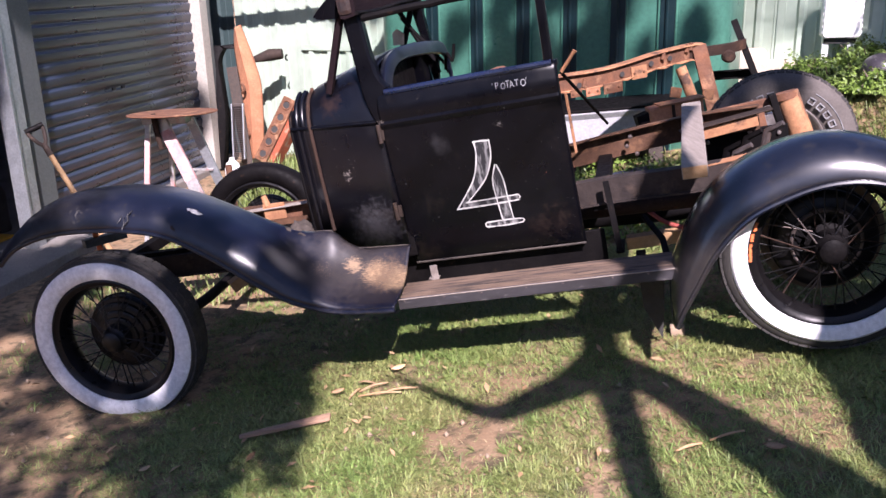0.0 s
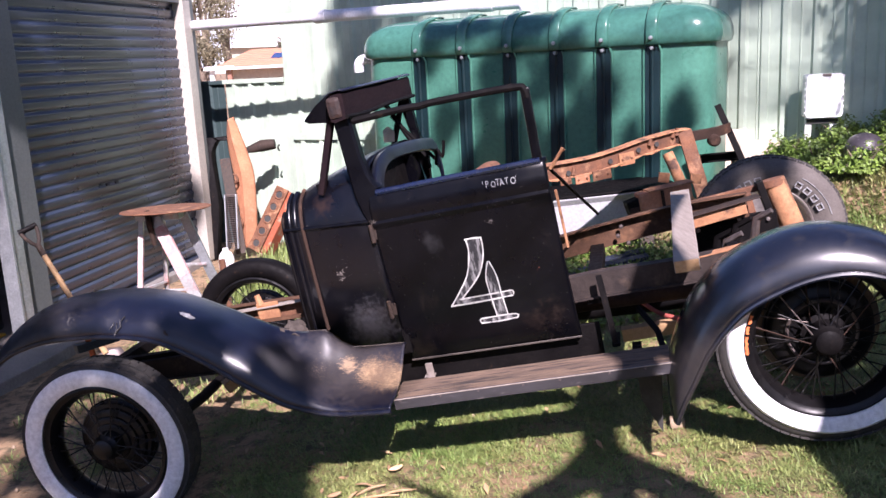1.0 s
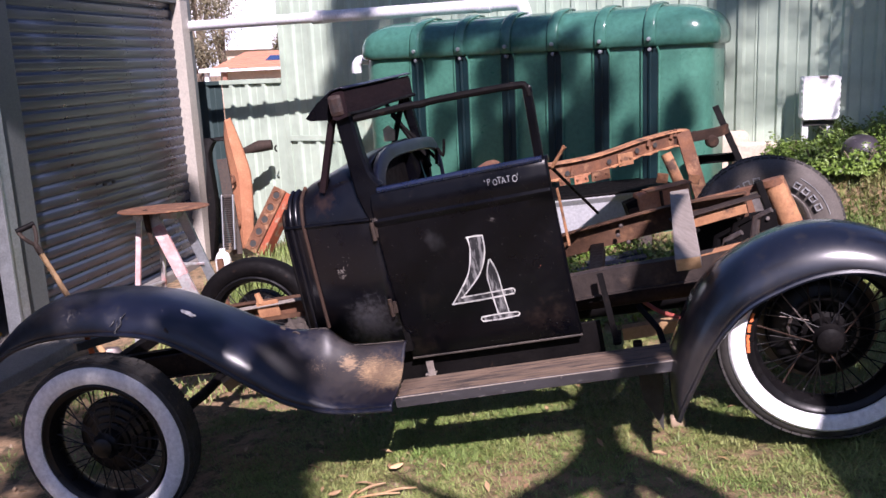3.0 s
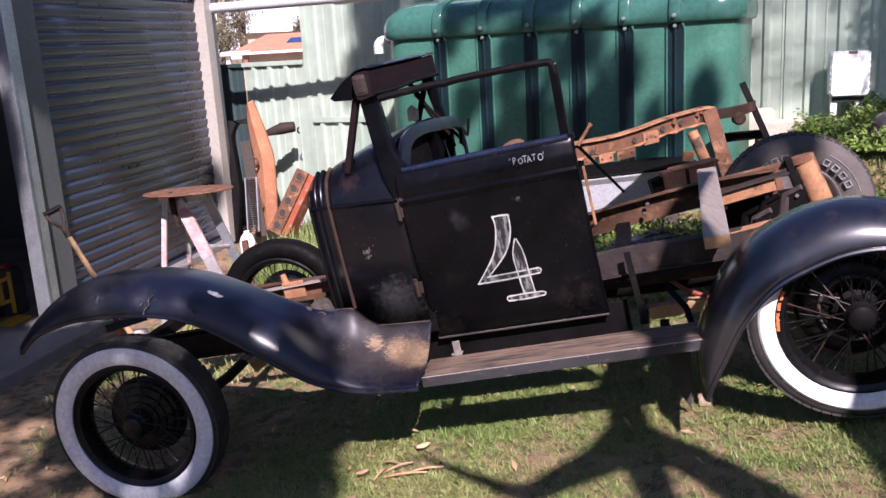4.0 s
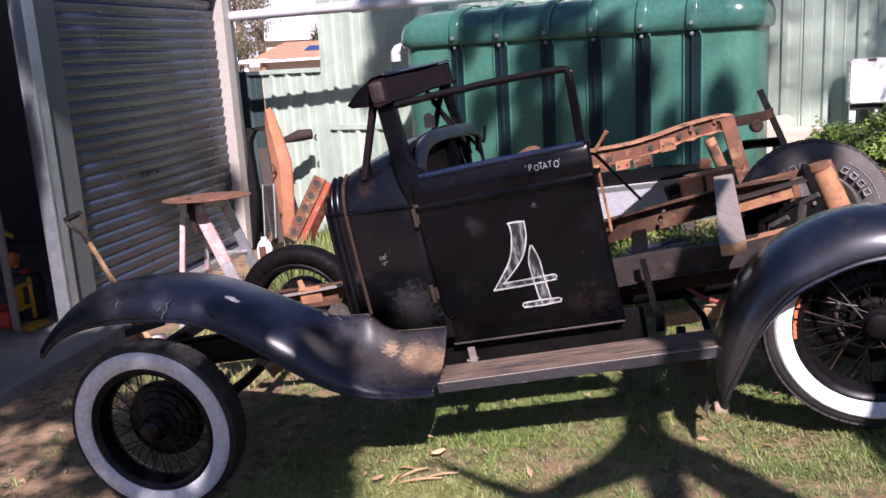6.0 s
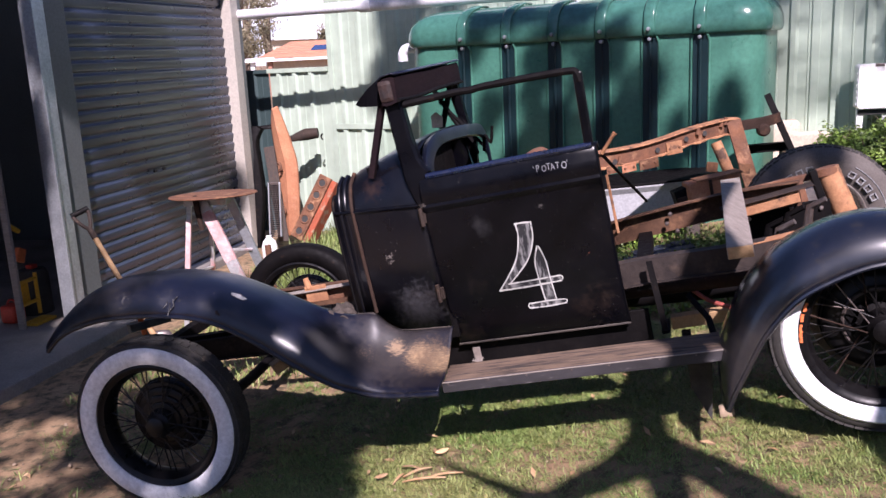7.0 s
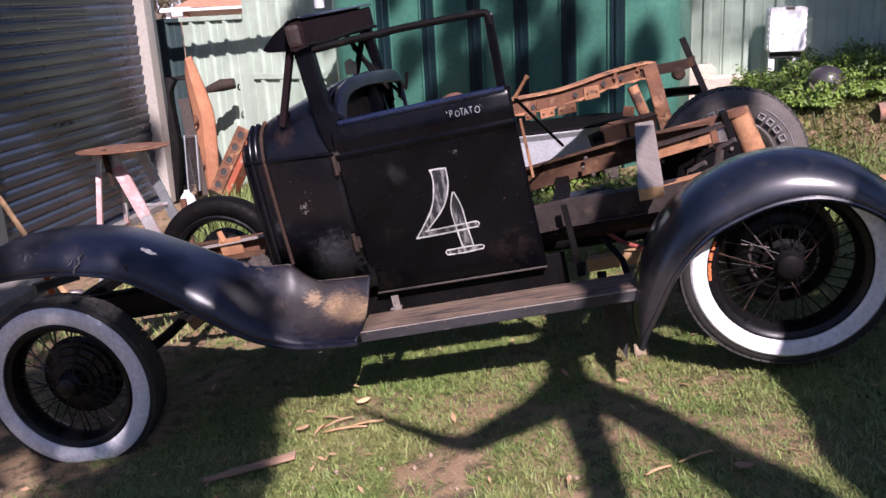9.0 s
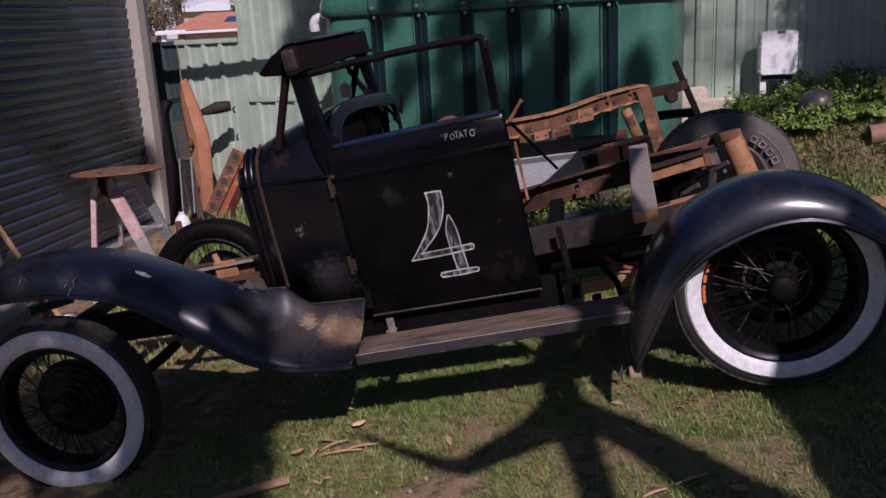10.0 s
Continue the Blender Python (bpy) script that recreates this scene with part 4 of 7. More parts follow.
    shape("rear_upright", *beam_mesh((1.848, 0.320, 0.70), (1.853, 0.335, 1.012), 0.035, 0.034, (1, 0, 0)), BLACK_PAINT, car, bevel=0.008)
    # windscreen pillar, swept into the door line
    rows = []
    for z, xa, xb, y in ((0.62, 1.185, 1.205, 0.292), (0.68, 1.165, 1.215, 0.292), (0.74, 1.15, 1.235, 0.296), (0.765, 1.147, 1.25, 0.30), (0.79, 1.145, 1.232, 0.303), (0.82, 1.143, 1.218, 0.306), (0.90, 1.138, 1.205, 0.312), (1.05, 1.128, 1.195, 0.322), (1.09, 1.125, 1.19, 0.324)):
        rows.append([(xa, y + 0.05, z), (xa, y + 0.008, z), (xa + 0.008, y, z), (xb - 0.01, y, z), (xb, y + 0.01, z), (xb, y + 0.05, z), (xa, y + 0.05, z)])
    verts, faces = grid_mesh(rows)
    shape("windscreen_pillar", verts, faces, BLACK_PAINT, car, smooth=True)
    rows = [[(1.195 + (x - 1.13) * 0.5 + 0.012 * (1.1 - z), 2 * MID - y, z) for x, y, z in r] for r in rows]
    verts, faces = grid_mesh(rows)
    shape("windscreen_pillar", verts, faces, BLACK_PAINT, car, smooth=True)
    # raked windscreen frame ahead of the pillars, with its glass
    screen = new("windscreen")
    screen.parent = car
    a0, a1 = Vector((1.006, 0.35, 0.775)), Vector((1.118, 0.345, 1.05))
    b0, b1 = Vector((1.081, 1.15, 0.775)), Vector((1.200, 1.15, 1.05))
    for p, q in ((a0, a1), (b0, b1), (a1, b1), (a0 + Vector((0, 0, 0.03)), b0 + Vector((0, 0, 0.03)))):
        beam("frame_bar", p, q, 0.03, 0.024, CHARRED_WOOD if p == a0 else BARE_BLACK, screen)
    pane = shape("pane", [a0, b0, b1, a1], [(0, 1, 2, 3)], glass, screen)
    thicken(pane, 0.004)
    pane.visible_shadow = False

    # timber roof header with the sun visor, near to far
    def across(x, z, y):
        return (x + 0.042 * (y - 0.3) / 0.9, y, z)
    rows = [[across(x, z, y) for x, z in ((1.135, 1.040), (1.150, 1.034), (1.196, 1.040), (1.196, 1.128), (1.186, 1.136), (1.150, 1.132), (1.135, 1.118), (1.135, 1.040))] for y in (0.293, 0.30, 0.45, 0.62, 0.75, 0.92, 1.08, 1.2, 1.207)]
    random.seed(4)
    rows = [[(x + random.uniform(-0.002, 0.002), y, z + random.uniform(-0.003, 0.003)) for x, y, z in r] for r in rows]
    verts, faces = grid_mesh(rows)
    faces += [tuple(range(7)), tuple(len(verts) - 8 + i for i in range(7))[::-1]]
    shape("roof_header", verts, faces, CHARRED_WOOD, car, "dark stained timber header", smooth=True)
    sheet = [[across(x, z, y) for x, z in ((1.128, 1.118), (1.136, 1.130), (1.152, 1.140), (1.190, 1.145), (1.203, 1.138))] for y in (0.288, 0.5, 0.75, 1.0, 1.213)]
    verts, faces = grid_mesh(sheet)
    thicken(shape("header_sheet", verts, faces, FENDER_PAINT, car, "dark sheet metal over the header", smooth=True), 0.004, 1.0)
    rows = [[across(x, z, y) for x, z in ((1.030, 1.062), (1.050, 1.080), (1.085, 1.108), (1.140, 1.138), (1.140, 1.128), (1.118, 1.070), (1.112, 1.040), (1.045, 1.050), (1.030, 1.062))] for y in (0.296, 0.302, 0.75, 1.195, 1.2)]
    verts, faces = grid_mesh(rows)
    faces += [tuple(range(8)), tuple(len(verts) - 9 + i for i in range(8))[::-1]]
    shape("visor", verts, faces, BLACK_PAINT, car, "short black sun visor", smooth=True)
    # the strip of edging that sags along the rear of the header
    tube("header_edging", smooth_path([across(1.200, 1.046, 0.29), across(1.205, 1.040, 0.5), across(1.203, 1.046, 0.8), across(1.202, 1.044, 1.2)], 4), 0.008, BARE_BLACK, car, sides=7)
    box("header_block", (1.128, 0.285, 1.045), (1.186, 0.36, 1.128), HEADER_RUST, car, "rust stained header end", bevel=0.018)
    shape("torn_card", [(1.075, 1.12, 0.865), (1.125, 1.12, 0.86), (1.135, 1.12, 0.905), (1.105, 1.12, 0.935), (1.08, 1.12, 0.92), (1.075, 1.128, 0.865), (1.125, 1.128, 0.86), (1.135, 1.128, 0.905), (1.105, 1.128, 0.935), (1.08, 1.128, 0.92)],
          [(0, 1, 2, 3, 4), (9, 8, 7, 6, 5), (0, 5, 6, 1), (1, 6, 7, 2), (2, 7, 8, 3), (3, 8, 9, 4), (4, 9, 5, 0)], LIMESTONE, car, "torn tan card behind the windscreen")
    # far door frame and body side
    box("far_body_side", (0.95, 1.20, 0.05), (1.62, 1.215, 0.58), BARE_BLACK, car)
    # running board
    board = new("running_board")
    board.parent = car
    tagged(board, label="weathered timber running board with a metal edge strip")
    for i in range(3):
        y0 = 0.066 + i * 0.058
        box("plank", (1.195 - 0.006 * i, y0, -0.012), (2.192 - 0.003 * i, y0 + 0.056, 0.018 + 0.001 * (i % 2)), WEATHERED_WOOD, board, bevel=0.003)
    box("edge_strip", (1.19, 0.058, -0.022), (2.195, 0.066, 0.02), STRIP_METAL, board, "worn metal strip with tacks", bevel=0.002)
    tube("worn_line", [(1.19, 0.0585, 0.017), (1.7, 0.0582, 0.018), (2.195, 0.0585, 0.017)], 0.0026, GREY_WOOD, board, "pale worn edge", sides=6)
    for i in range(7):
        tack = lathe("tack", [(0.0, -0.003), (0.003, -0.002), (0.004, 0.0), (0.0, 0.001)], STEEL, board, steps=6, closed=False)
        tack.location = (1.215 + i * 0.15 + 0.02 * math.sin(i * 3), 0.058, 0.010)
    for x in (1.30, 2.07):
        beam("board_bracket", (x, 0.1, -0.02), (x, 0.5, -0.06), 0.035, 0.02, BARE_BLACK, board)
    shape("step_tab", *join((box_points((1.283, 0.24, 0.015), (1.312, 0.248, 0.075)), BOX_FACES), (box_points((1.27, 0.24, 0.018), (1.312, 0.27, 0.024)), BOX_FACES)), GREY_WOOD, car, bevel=0.003)

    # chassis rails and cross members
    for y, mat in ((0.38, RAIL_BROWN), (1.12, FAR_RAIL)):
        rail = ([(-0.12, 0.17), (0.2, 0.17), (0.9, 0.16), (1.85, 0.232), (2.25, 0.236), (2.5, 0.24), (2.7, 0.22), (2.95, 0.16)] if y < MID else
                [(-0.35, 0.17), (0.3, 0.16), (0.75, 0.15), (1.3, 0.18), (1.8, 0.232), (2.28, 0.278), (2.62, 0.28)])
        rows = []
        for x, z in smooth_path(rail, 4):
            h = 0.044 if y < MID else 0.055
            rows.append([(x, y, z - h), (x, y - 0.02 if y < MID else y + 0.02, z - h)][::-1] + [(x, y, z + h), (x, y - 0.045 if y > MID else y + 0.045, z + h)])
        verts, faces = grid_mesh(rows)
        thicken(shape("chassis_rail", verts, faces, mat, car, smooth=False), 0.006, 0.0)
    for x, z in ((-0.2, 0.18), (0.75, 0.12), (1.95, 0.19), (2.9, 0.12)):
        beam("cross_member", (x, 0.38, z), (x, 1.12, z), 0.06, 0.05, BARE_BLACK, car)
    tube("front_axle", [(0.02, 0.12, -0.02), (0.02, 0.3, -0.09), (0.02, MID, -0.11), (0.03, 1.2, -0.09), (0.04, 1.42, 0.0)], 0.025, BARE_BLACK, car)
    tube("rear_axle", [(2.68, 0.12, 0.02), (2.68, 0.5, 0.02), (2.68, 0.62, 0.02), (2.68, 0.76, 0.02), (2.68, 0.9, 0.02), (2.68, 1.02, 0.02), (2.68, 1.4, 0.02)], [0.035, 0.045, 0.09, 0.15, 0.09, 0.045, 0.035], BARE_BLACK, car, sides=16)
    tube("torque_tube", [(1.2, MID, 0.05), (2.6, MID, 0.02)], [0.04, 0.06], BARE_BLACK, car, sides=12)
    tube("exhaust_pipe", [(1.3, 0.5, 0.115), (1.9, 0.5, 0.134), (2.3, 0.5, 0.126), (2.62, 0.5, 0.12)], 0.031, DARK_RUST, car, "brown rusty exhaust pipe", sides=14)

    # the painted figure and name on the door
    prof_z, prof_y = [p[0] for p in prof], [p[1] for p in prof]

    def on_door(x, z, lift=0.0018):
        return (x, float(np.interp(z, prof_z, prof_y)) - lift, z)

    def stroke(pts, w, lift=0.002):
        """A flat ribbon over the door skin."""
        path = smooth_path(pts, 5)
        rows = []
        for i, p in enumerate(path):
            d = path[min(i + 1, len(path) - 1)] - path[max(i - 1, 0)]
            n = np.array([-d[1], d[0]]) / max(np.hypot(*d), 1e-6)
            ww = w * (0.40 + 0.07 * math.sin(i * 1.3))
            rows.append([on_door(*(p + n * ww), lift), on_door(*(p - n * ww), lift)])
        return grid_mesh(rows)

    def fill(edge_a, edge_b, lift=0.0012):
        a, b = smooth_path(edge_a, 6), smooth_path(edge_b, 6)
        return grid_mesh([[on_door(*(p + (q - p) * u), lift) for u in (0, 0.25, 0.5, 0.75, 1)] for p, q in zip(a, b)])

    left_a = [(1.535, 0.515), (1.535, 0.46), (1.505, 0.37), (1.425, 0.268)]
    left_b = [(1.592, 0.512), (1.588, 0.45), (1.552, 0.37), (1.465, 0.285)]
    stem_a, stem_b = [(1.598, 0.42), (1.578, 0.36), (1.58, 0.28), (1.586, 0.195)], [(1.602, 0.42), (1.618, 0.36), (1.622, 0.28), (1.628, 0.195)]
    four = join(stroke(left_a, 0.0065), stroke(left_b, 0.0065), stroke([(1.53, 0.515), (1.56, 0.516), (1.595, 0.513)], 0.008),
                stroke([(1.42, 0.266), (1.5, 0.266), (1.58, 0.268), (1.665, 0.272)], 0.008), stroke([(1.46, 0.288), (1.56, 0.29), (1.662, 0.293)], 0.007), stroke([(1.662, 0.272), (1.668, 0.283), (1.662, 0.293)], 0.006),
                stroke(stem_a, 0.006), stroke(stem_b, 0.006), stroke([(1.52, 0.196), (1.59, 0.198), (1.66, 0.196)], 0.007), stroke([(1.52, 0.178), (1.59, 0.176), (1.662, 0.18)], 0.007),
                stroke([(1.522, 0.178), (1.517, 0.187), (1.522, 0.196)], 0.006), stroke([(1.66, 0.18), (1.666, 0.188), (1.66, 0.196)], 0.006))
    shape("painted_figure", *four, CHALK_WHITE, door, "white brushed outline of a figure 4")
    shape("figure_shading", *join(fill(left_a, left_b), fill(stem_a, stem_b), fill([(1.44, 0.268), (1.55, 0.268), (1.66, 0.273)], [(1.46, 0.287), (1.56, 0.289), (1.66, 0.292)]), fill([(1.525, 0.18), (1.59, 0.178), (1.66, 0.182)], [(1.525, 0.195), (1.59, 0.197), (1.66, 0.195)])), CHALK_WORN, door, "worn thin white paint")
    pieces = []
    for i, (ch, x) in enumerate(zip("'POTATO'", (1.640, 1.650, 1.669, 1.688, 1.703, 1.722, 1.741, 1.763))):
        curve = bpy.data.curves.new("letter", "FONT")
        curve.body, curve.size, curve.resolution_u = ch, 0.034 + 0.002 * math.sin(i * 2.3), 3
        tmp = new("letter", curve)
        bpy.context.view_layer.update()
        me = bpy.data.meshes.new_from_object(tmp.evaluated_get(bpy.context.evaluated_depsgraph_get()))
        tilt = radians(4 * math.sin(i * 1.7 + 1))
        v = [(x + p.co.x * math.cos(tilt) * 0.74 - p.co.y * math.sin(tilt), p.co.x * math.sin(tilt) + p.co.y + 0.690 + 0.002 * math.sin(i * 2.9)) for p in me.vertices]
        pieces.append(([on_door(*p, 0.0022) for p in v], [tuple(f.vertices) for f in me.polygons]))
        bpy.data.objects.remove(tmp)
        bpy.data.meshes.remove(me)
        bpy.data.curves.remove(curve)
    shape("painted_name", *join(*pieces), CHALK_DIM, door, "hand painted white lettering")

    # rear parts: struts, shock tube, stays, fittings
    tower = tube("shock_tube", [CAR.inverted() @ Vector(p) for p in ((1.467, 3.87, 1.150), (1.60, 3.81, 0.82))], 0.052, PALE_RUST, car, "rusty brown upright tube", sides=20)
    beam("tower_web", CAR.inverted() @ Vector((1.405, 3.885, 1.155)), CAR.inverted() @ Vector((1.52, 3.83, 0.82)), 0.03, 0.08, BARE_BLACK, car, "dark open channel", up=(0, 1, 0))
    tube("tube_cap", [CAR.inverted() @ Vector(p) for p in ((1.458, 3.873, 1.165), (1.466, 3.869, 1.135))], 0.056, RUST, tower, sides=20)
    a, b = CAR.inverted() @ Vector((1.36, 3.9, 1.10)), CAR.inverted() @ Vector((1.44, 3.85, 0.80))
    beam("tower_strap", a, b, 0.03, 0.012, RUST, car, up=(0, 1, 0))
    beam("tower_arm", CAR.inverted() @ Vector((1.05, 3.99, 1.03)), CAR.inverted() @ Vector((1.43, 3.9, 1.13)), 0.03, 0.03, RUST, car)
    beam("spring_hanger", (2.3, 1.0, 0.262), (2.60, 1.02, 0.292), 0.05, 0.05, PALE_RUST, car)
    beam("hanger_top", (2.28, 0.99, 0.292), (2.66, 1.02, 0.33), 0.075, 0.006, DULL_BROWN, car, "dark top plate")
    box("cross_plate", (2.33, 1.16, -0.06), (2.74, 1.175, 0.225), BARE_BLACK, car)
    for k in range(4):
        leaf = smooth_path([(2.50 + 0.006 * k, 0.5 + 0.06 * k, 0.10 + 0.014 * k), (2.50, 0.78, 0.17 + 0.014 * k), (2.50, 1.08 - 0.05 * k, 0.10 + 0.014 * k)], 5)
        verts, faces = grid_mesh([[(x - 0.022, y, z), (x + 0.022, y, z)] for x, y, z in leaf])
        thicken(shape("spring_leaf", verts, faces, BARE_BLACK, car), 0.009)
    for x, z in ((2.40, 0.19), (2.47, 0.08), (2.58, 0.21), (2.63, 0.12), (2.55, 0.03), (2.70, 0.19)):
        nut = lathe("plate_bolt", [(0.0, -0.012), (0.008, -0.011), (0.010, 0.0), (0.0, 0.004)], BRIGHT_STEEL, car, steps=6, closed=False)
        nut.location = (x, 1.158, z)
    stay = [(1.885, 0.36, 0.70), (1.98, 1.09, 0.36)]
    tube("stay_rod", stay, 0.0065, BARE_BLACK, car, sides=8)
    tube("latch_pin", [(1.885, 0.35, 0.705), (1.935, 0.34, 0.762), (1.945, 0.34, 0.772)], [0.007, 0.006, 0.01], PALE_RUST, car, sides=8)
    beam("rear_seam", (1.892, 0.37, 0.40), (1.888, 0.36, 0.625), 0.010, 0.014, PALE_RUST, car, "rust coloured seam", up=(0, 1, 0))
    shape("step_bracket", *join(beam_mesh((1.985, 0.32, 0.29), (2.005, 0.28, 0.02), 0.022, 0.01, (0, 1, 0)), beam_mesh((2.005, 0.27, 0.03), (2.005, 0.40, 0.03), 0.03, 0.01)), BARE_BLACK, car)
    beam("cross_timber", (2.02, 0.52, -0.02), (2.25, 0.52, -0.015), 0.05, 0.05, RAW_WOOD, car, "pale timber packing")
    beam("rail_dusty_top", (2.30, 0.40, 0.275), (2.55, 0.40, 0.296), 0.05, 0.006, PALE_RUST, car, "dusty rail top")
    tube("fender_brace", [(2.1, 0.45, 0.10), (2.16, 0.3, 0.05), (2.19, 0.1, -0.1)], 0.012, BARE_BLACK, car, sides=8)
    shape("mud_flap", [(2.06, 0.26, 0.0), (2.16, 0.26, 0.0), (2.135, 0.27, -0.2), (2.115, 0.28, -0.34), (2.06, 0.27, -0.2), (2.06, 0.268, 0.0), (2.16, 0.268, 0.0), (2.135, 0.278, -0.2), (2.115, 0.288, -0.34), (2.06, 0.278, -0.2)],
          [(0, 1, 2, 3, 4), (9, 8, 7, 6, 5), (0, 5, 6, 1), (1, 6, 7, 2), (2, 7, 8, 3), (3, 8, 9, 4), (4, 9, 5, 0)], RUBBER, car)
    drum = lathe("far_drum", [(0.0, 0.0), (0.1, 0.0), (0.14, 0.01), (0.145, 0.06), (0.0, 0.06)], BARE_BLACK, car, steps=36, closed=False)
    drum.location = (2.66, 1.28, 0.03)
    for k, (x, y, z) in enumerate(((2.46, 0.85, 0.2), (2.52, 1.0, 0.22), (2.6, 0.95, 0.25), (2.44, 1.05, 0.17))):
        tube("brake_lever", [(x, y, z - 0.12), (x + 0.03, y, z), (x + 0.09, y - 0.03, z + 0.03)], [0.02, 0.016, 0.012], BARE_BLACK if k % 2 else STEEL, car, sides=8)
    for x, z in ((2.05, 0.245), (2.09, 0.205), (2.07, 0.285)):
        b = lathe("rail_bolt", [(0.0, -0.01), (0.009, -0.008), (0.011, 0.0), (0.0, 0.004)], STEEL, car, steps=8, closed=False)
        b.location = (x, 1.085, z)
    # front: engine mount bracket and the rail end
    box("engine_mount", (0.50, 0.575, 0.262), (0.60, 0.588, 0.335), PALE_RUST, car, "orange rusty engine mount", bevel=0.004)
    tube("mount_ear", [(0.52, 0.585, 0.325), (0.51, 0.59, 0.372)], [0.016, 0.012], PALE_RUST, car, sides=8)
    beam("near_rail_top", (0.15, 0.62, 0.275), (0.80, 0.60, 0.29), 0.012, 0.06, RUST, car)
    beam("near_rail_flange", (0.15, 0.60, 0.306), (0.80, 0.58, 0.321), 0.05, 0.005, GREY_WOOD, car, "dusty flange")
    beam("frame_horn", (-0.12, 0.42, 0.2), (0.2, 0.42, 0.2), 0.04, 0.07, BARE_BLACK, car)
    shape("bumper_iron", *beam_mesh((-0.20, 0.28, 0.345), (-0.09, 0.42, 0.335), 0.05, 0.035), SLATE, car, "grey green bumper iron", bevel=0.003)

    # inside the cab: seat back, dash and stays
    tube("seat_roll", smooth_path([(1.52, 0.55, 0.66), (1.56, 0.7, 0.685), (1.58, 0.85, 0.685), (1.57, 1.05, 0.66)], 4), 0.03, RUST, car, "rusty seat spring roll", sides=12)
    box("dash", (1.08, 0.36, 0.60), (1.14, 1.16, 0.80), BARE_BLACK, car)
    for p, q, r in (((1.10, 1.17, 1.05), (1.22, 1.17, 0.78), 0.012), ((1.14, 1.1, 0.98), (1.30, 1.12, 0.74), 0.008), ((1.19, 1.18, 1.04), (1.24, 1.18, 0.70), 0.02)):
        tube("screen_stay", [p, q], r, BARE_BLACK, car, sides=8)
    tube("wiring", smooth_path([(1.30, 1.1, 0.72), (1.33, 1.05, 0.79), (1.36, 1.0, 0.76), (1.38, 1.0, 0.83)], 4), 0.007, BARE_BLACK, car, sides=6)
    return car


build_car()

# ---- loose things round the car ----
def ground_at(x, y):
    return float(level(x, y))


def build_spare_tyre():
    x, y = 1.632, 4.34
    z = ground_at(x, y) + 0.367
    m = Matrix.Translation((x, y, z)) @ Matrix.Rotation(radians(-14), 4, "Z") @ Matrix.Rotation(radians(-5), 4, "X") @ Matrix.Scale(1.045, 4)
    t = thing("spare_tyre", "worn grey car tyre with raised white lettering standing on its tread", "tyre", m)
    w = 0.2
    lathe("carcass", [(0.20, 0.03), (0.205, 0.015), (0.225, 0.004), (0.26, -0.012), (0.30, -0.012), (0.325, 0.0), (0.345, 0.02), (0.356, 0.05), (0.358, w / 2), (0.356, w - 0.05), (0.345, w - 0.02), (0.30, w), (0.24, w - 0.01), (0.20, w - 0.03), (0.19, w / 2)],
          GREY_RUBBER, t, steps=72)
    lathe("rim", [(0.205, 0.01), (0.2, 0.005), (0.192, 0.01), (0.185, 0.05), (0.17, 0.06), (0.15, 0.055), (0.06, 0.075), (0.0, 0.075), (0.0, 0.095), (0.15, 0.08), (0.19, 0.09), (0.2, 0.03)], BRIGHT_STEEL, t, "dull steel rim", steps=48)
    verts, faces = [], []
    for i in range(54):
        for y0, y1, sh, r in ((0.022, 0.05, 0.0, 0.3535), (0.058, 0.095, 0.5, 0.361), (0.105, 0.142, 0.0, 0.361), (0.15, 0.178, 0.5, 0.3535)):
            m2 = Matrix.Rotation(-2 * math.pi * (i + sh) / 54, 4, "Y")
            verts, faces = join((verts, faces), (box_points((0.34, y0, -0.0155), (r + 0.0005, y1, 0.0165), m2), BOX_FACES))
    shape("tread", verts, faces, RUBBER, t)
    # the lettering, as plain bars of its size, in two runs round the wall
    for start, count in ((27, 4), (104, 4)):
        for i in range(count):
            m2 = Matrix.Rotation(radians(-(start + i * 11.0)), 4, "Y")
            shape("letter_bar", *join((box_points((0.232, -0.0125, -0.0165), (0.2375, -0.004, 0.0165), m2), BOX_FACES), (box_points((0.258, -0.0165, -0.0165), (0.2635, -0.008, 0.0165), m2), BOX_FACES),
                                      (box_points((0.232, -0.0125, -0.0165), (0.2635, -0.008, -0.011), m2), BOX_FACES), (box_points((0.232, -0.0125, 0.011), (0.2635, -0.008, 0.0165), m2), BOX_FACES)), CHALK_DIM, t)
    ring = [(0.285 * math.cos(radians(a)), -0.0135, 0.285 * math.sin(radians(a))) for a in range(16, 62, 3)]
    tube("wall_line", ring, 0.0025, CHALK_DIM, t, sides=5)


build_spare_tyre()


def channel(name, pts, w, h, mat, parent, label="", t=0.006, side=1):
    """A pressed steel channel along points: web upright, flanges to one side."""
    rows = []
    for p in smooth_path(pts, 4):
        x, y, z = p
        rows.append([(x, y + side * w, z - h / 2), (x, y, z - h / 2), (x, y, z + h / 2), (x, y + side * w, z + h / 2)])
    verts, faces = grid_mesh(rows)
    return thicken(shape(name, verts, faces, mat, parent, label), t, 0.0)


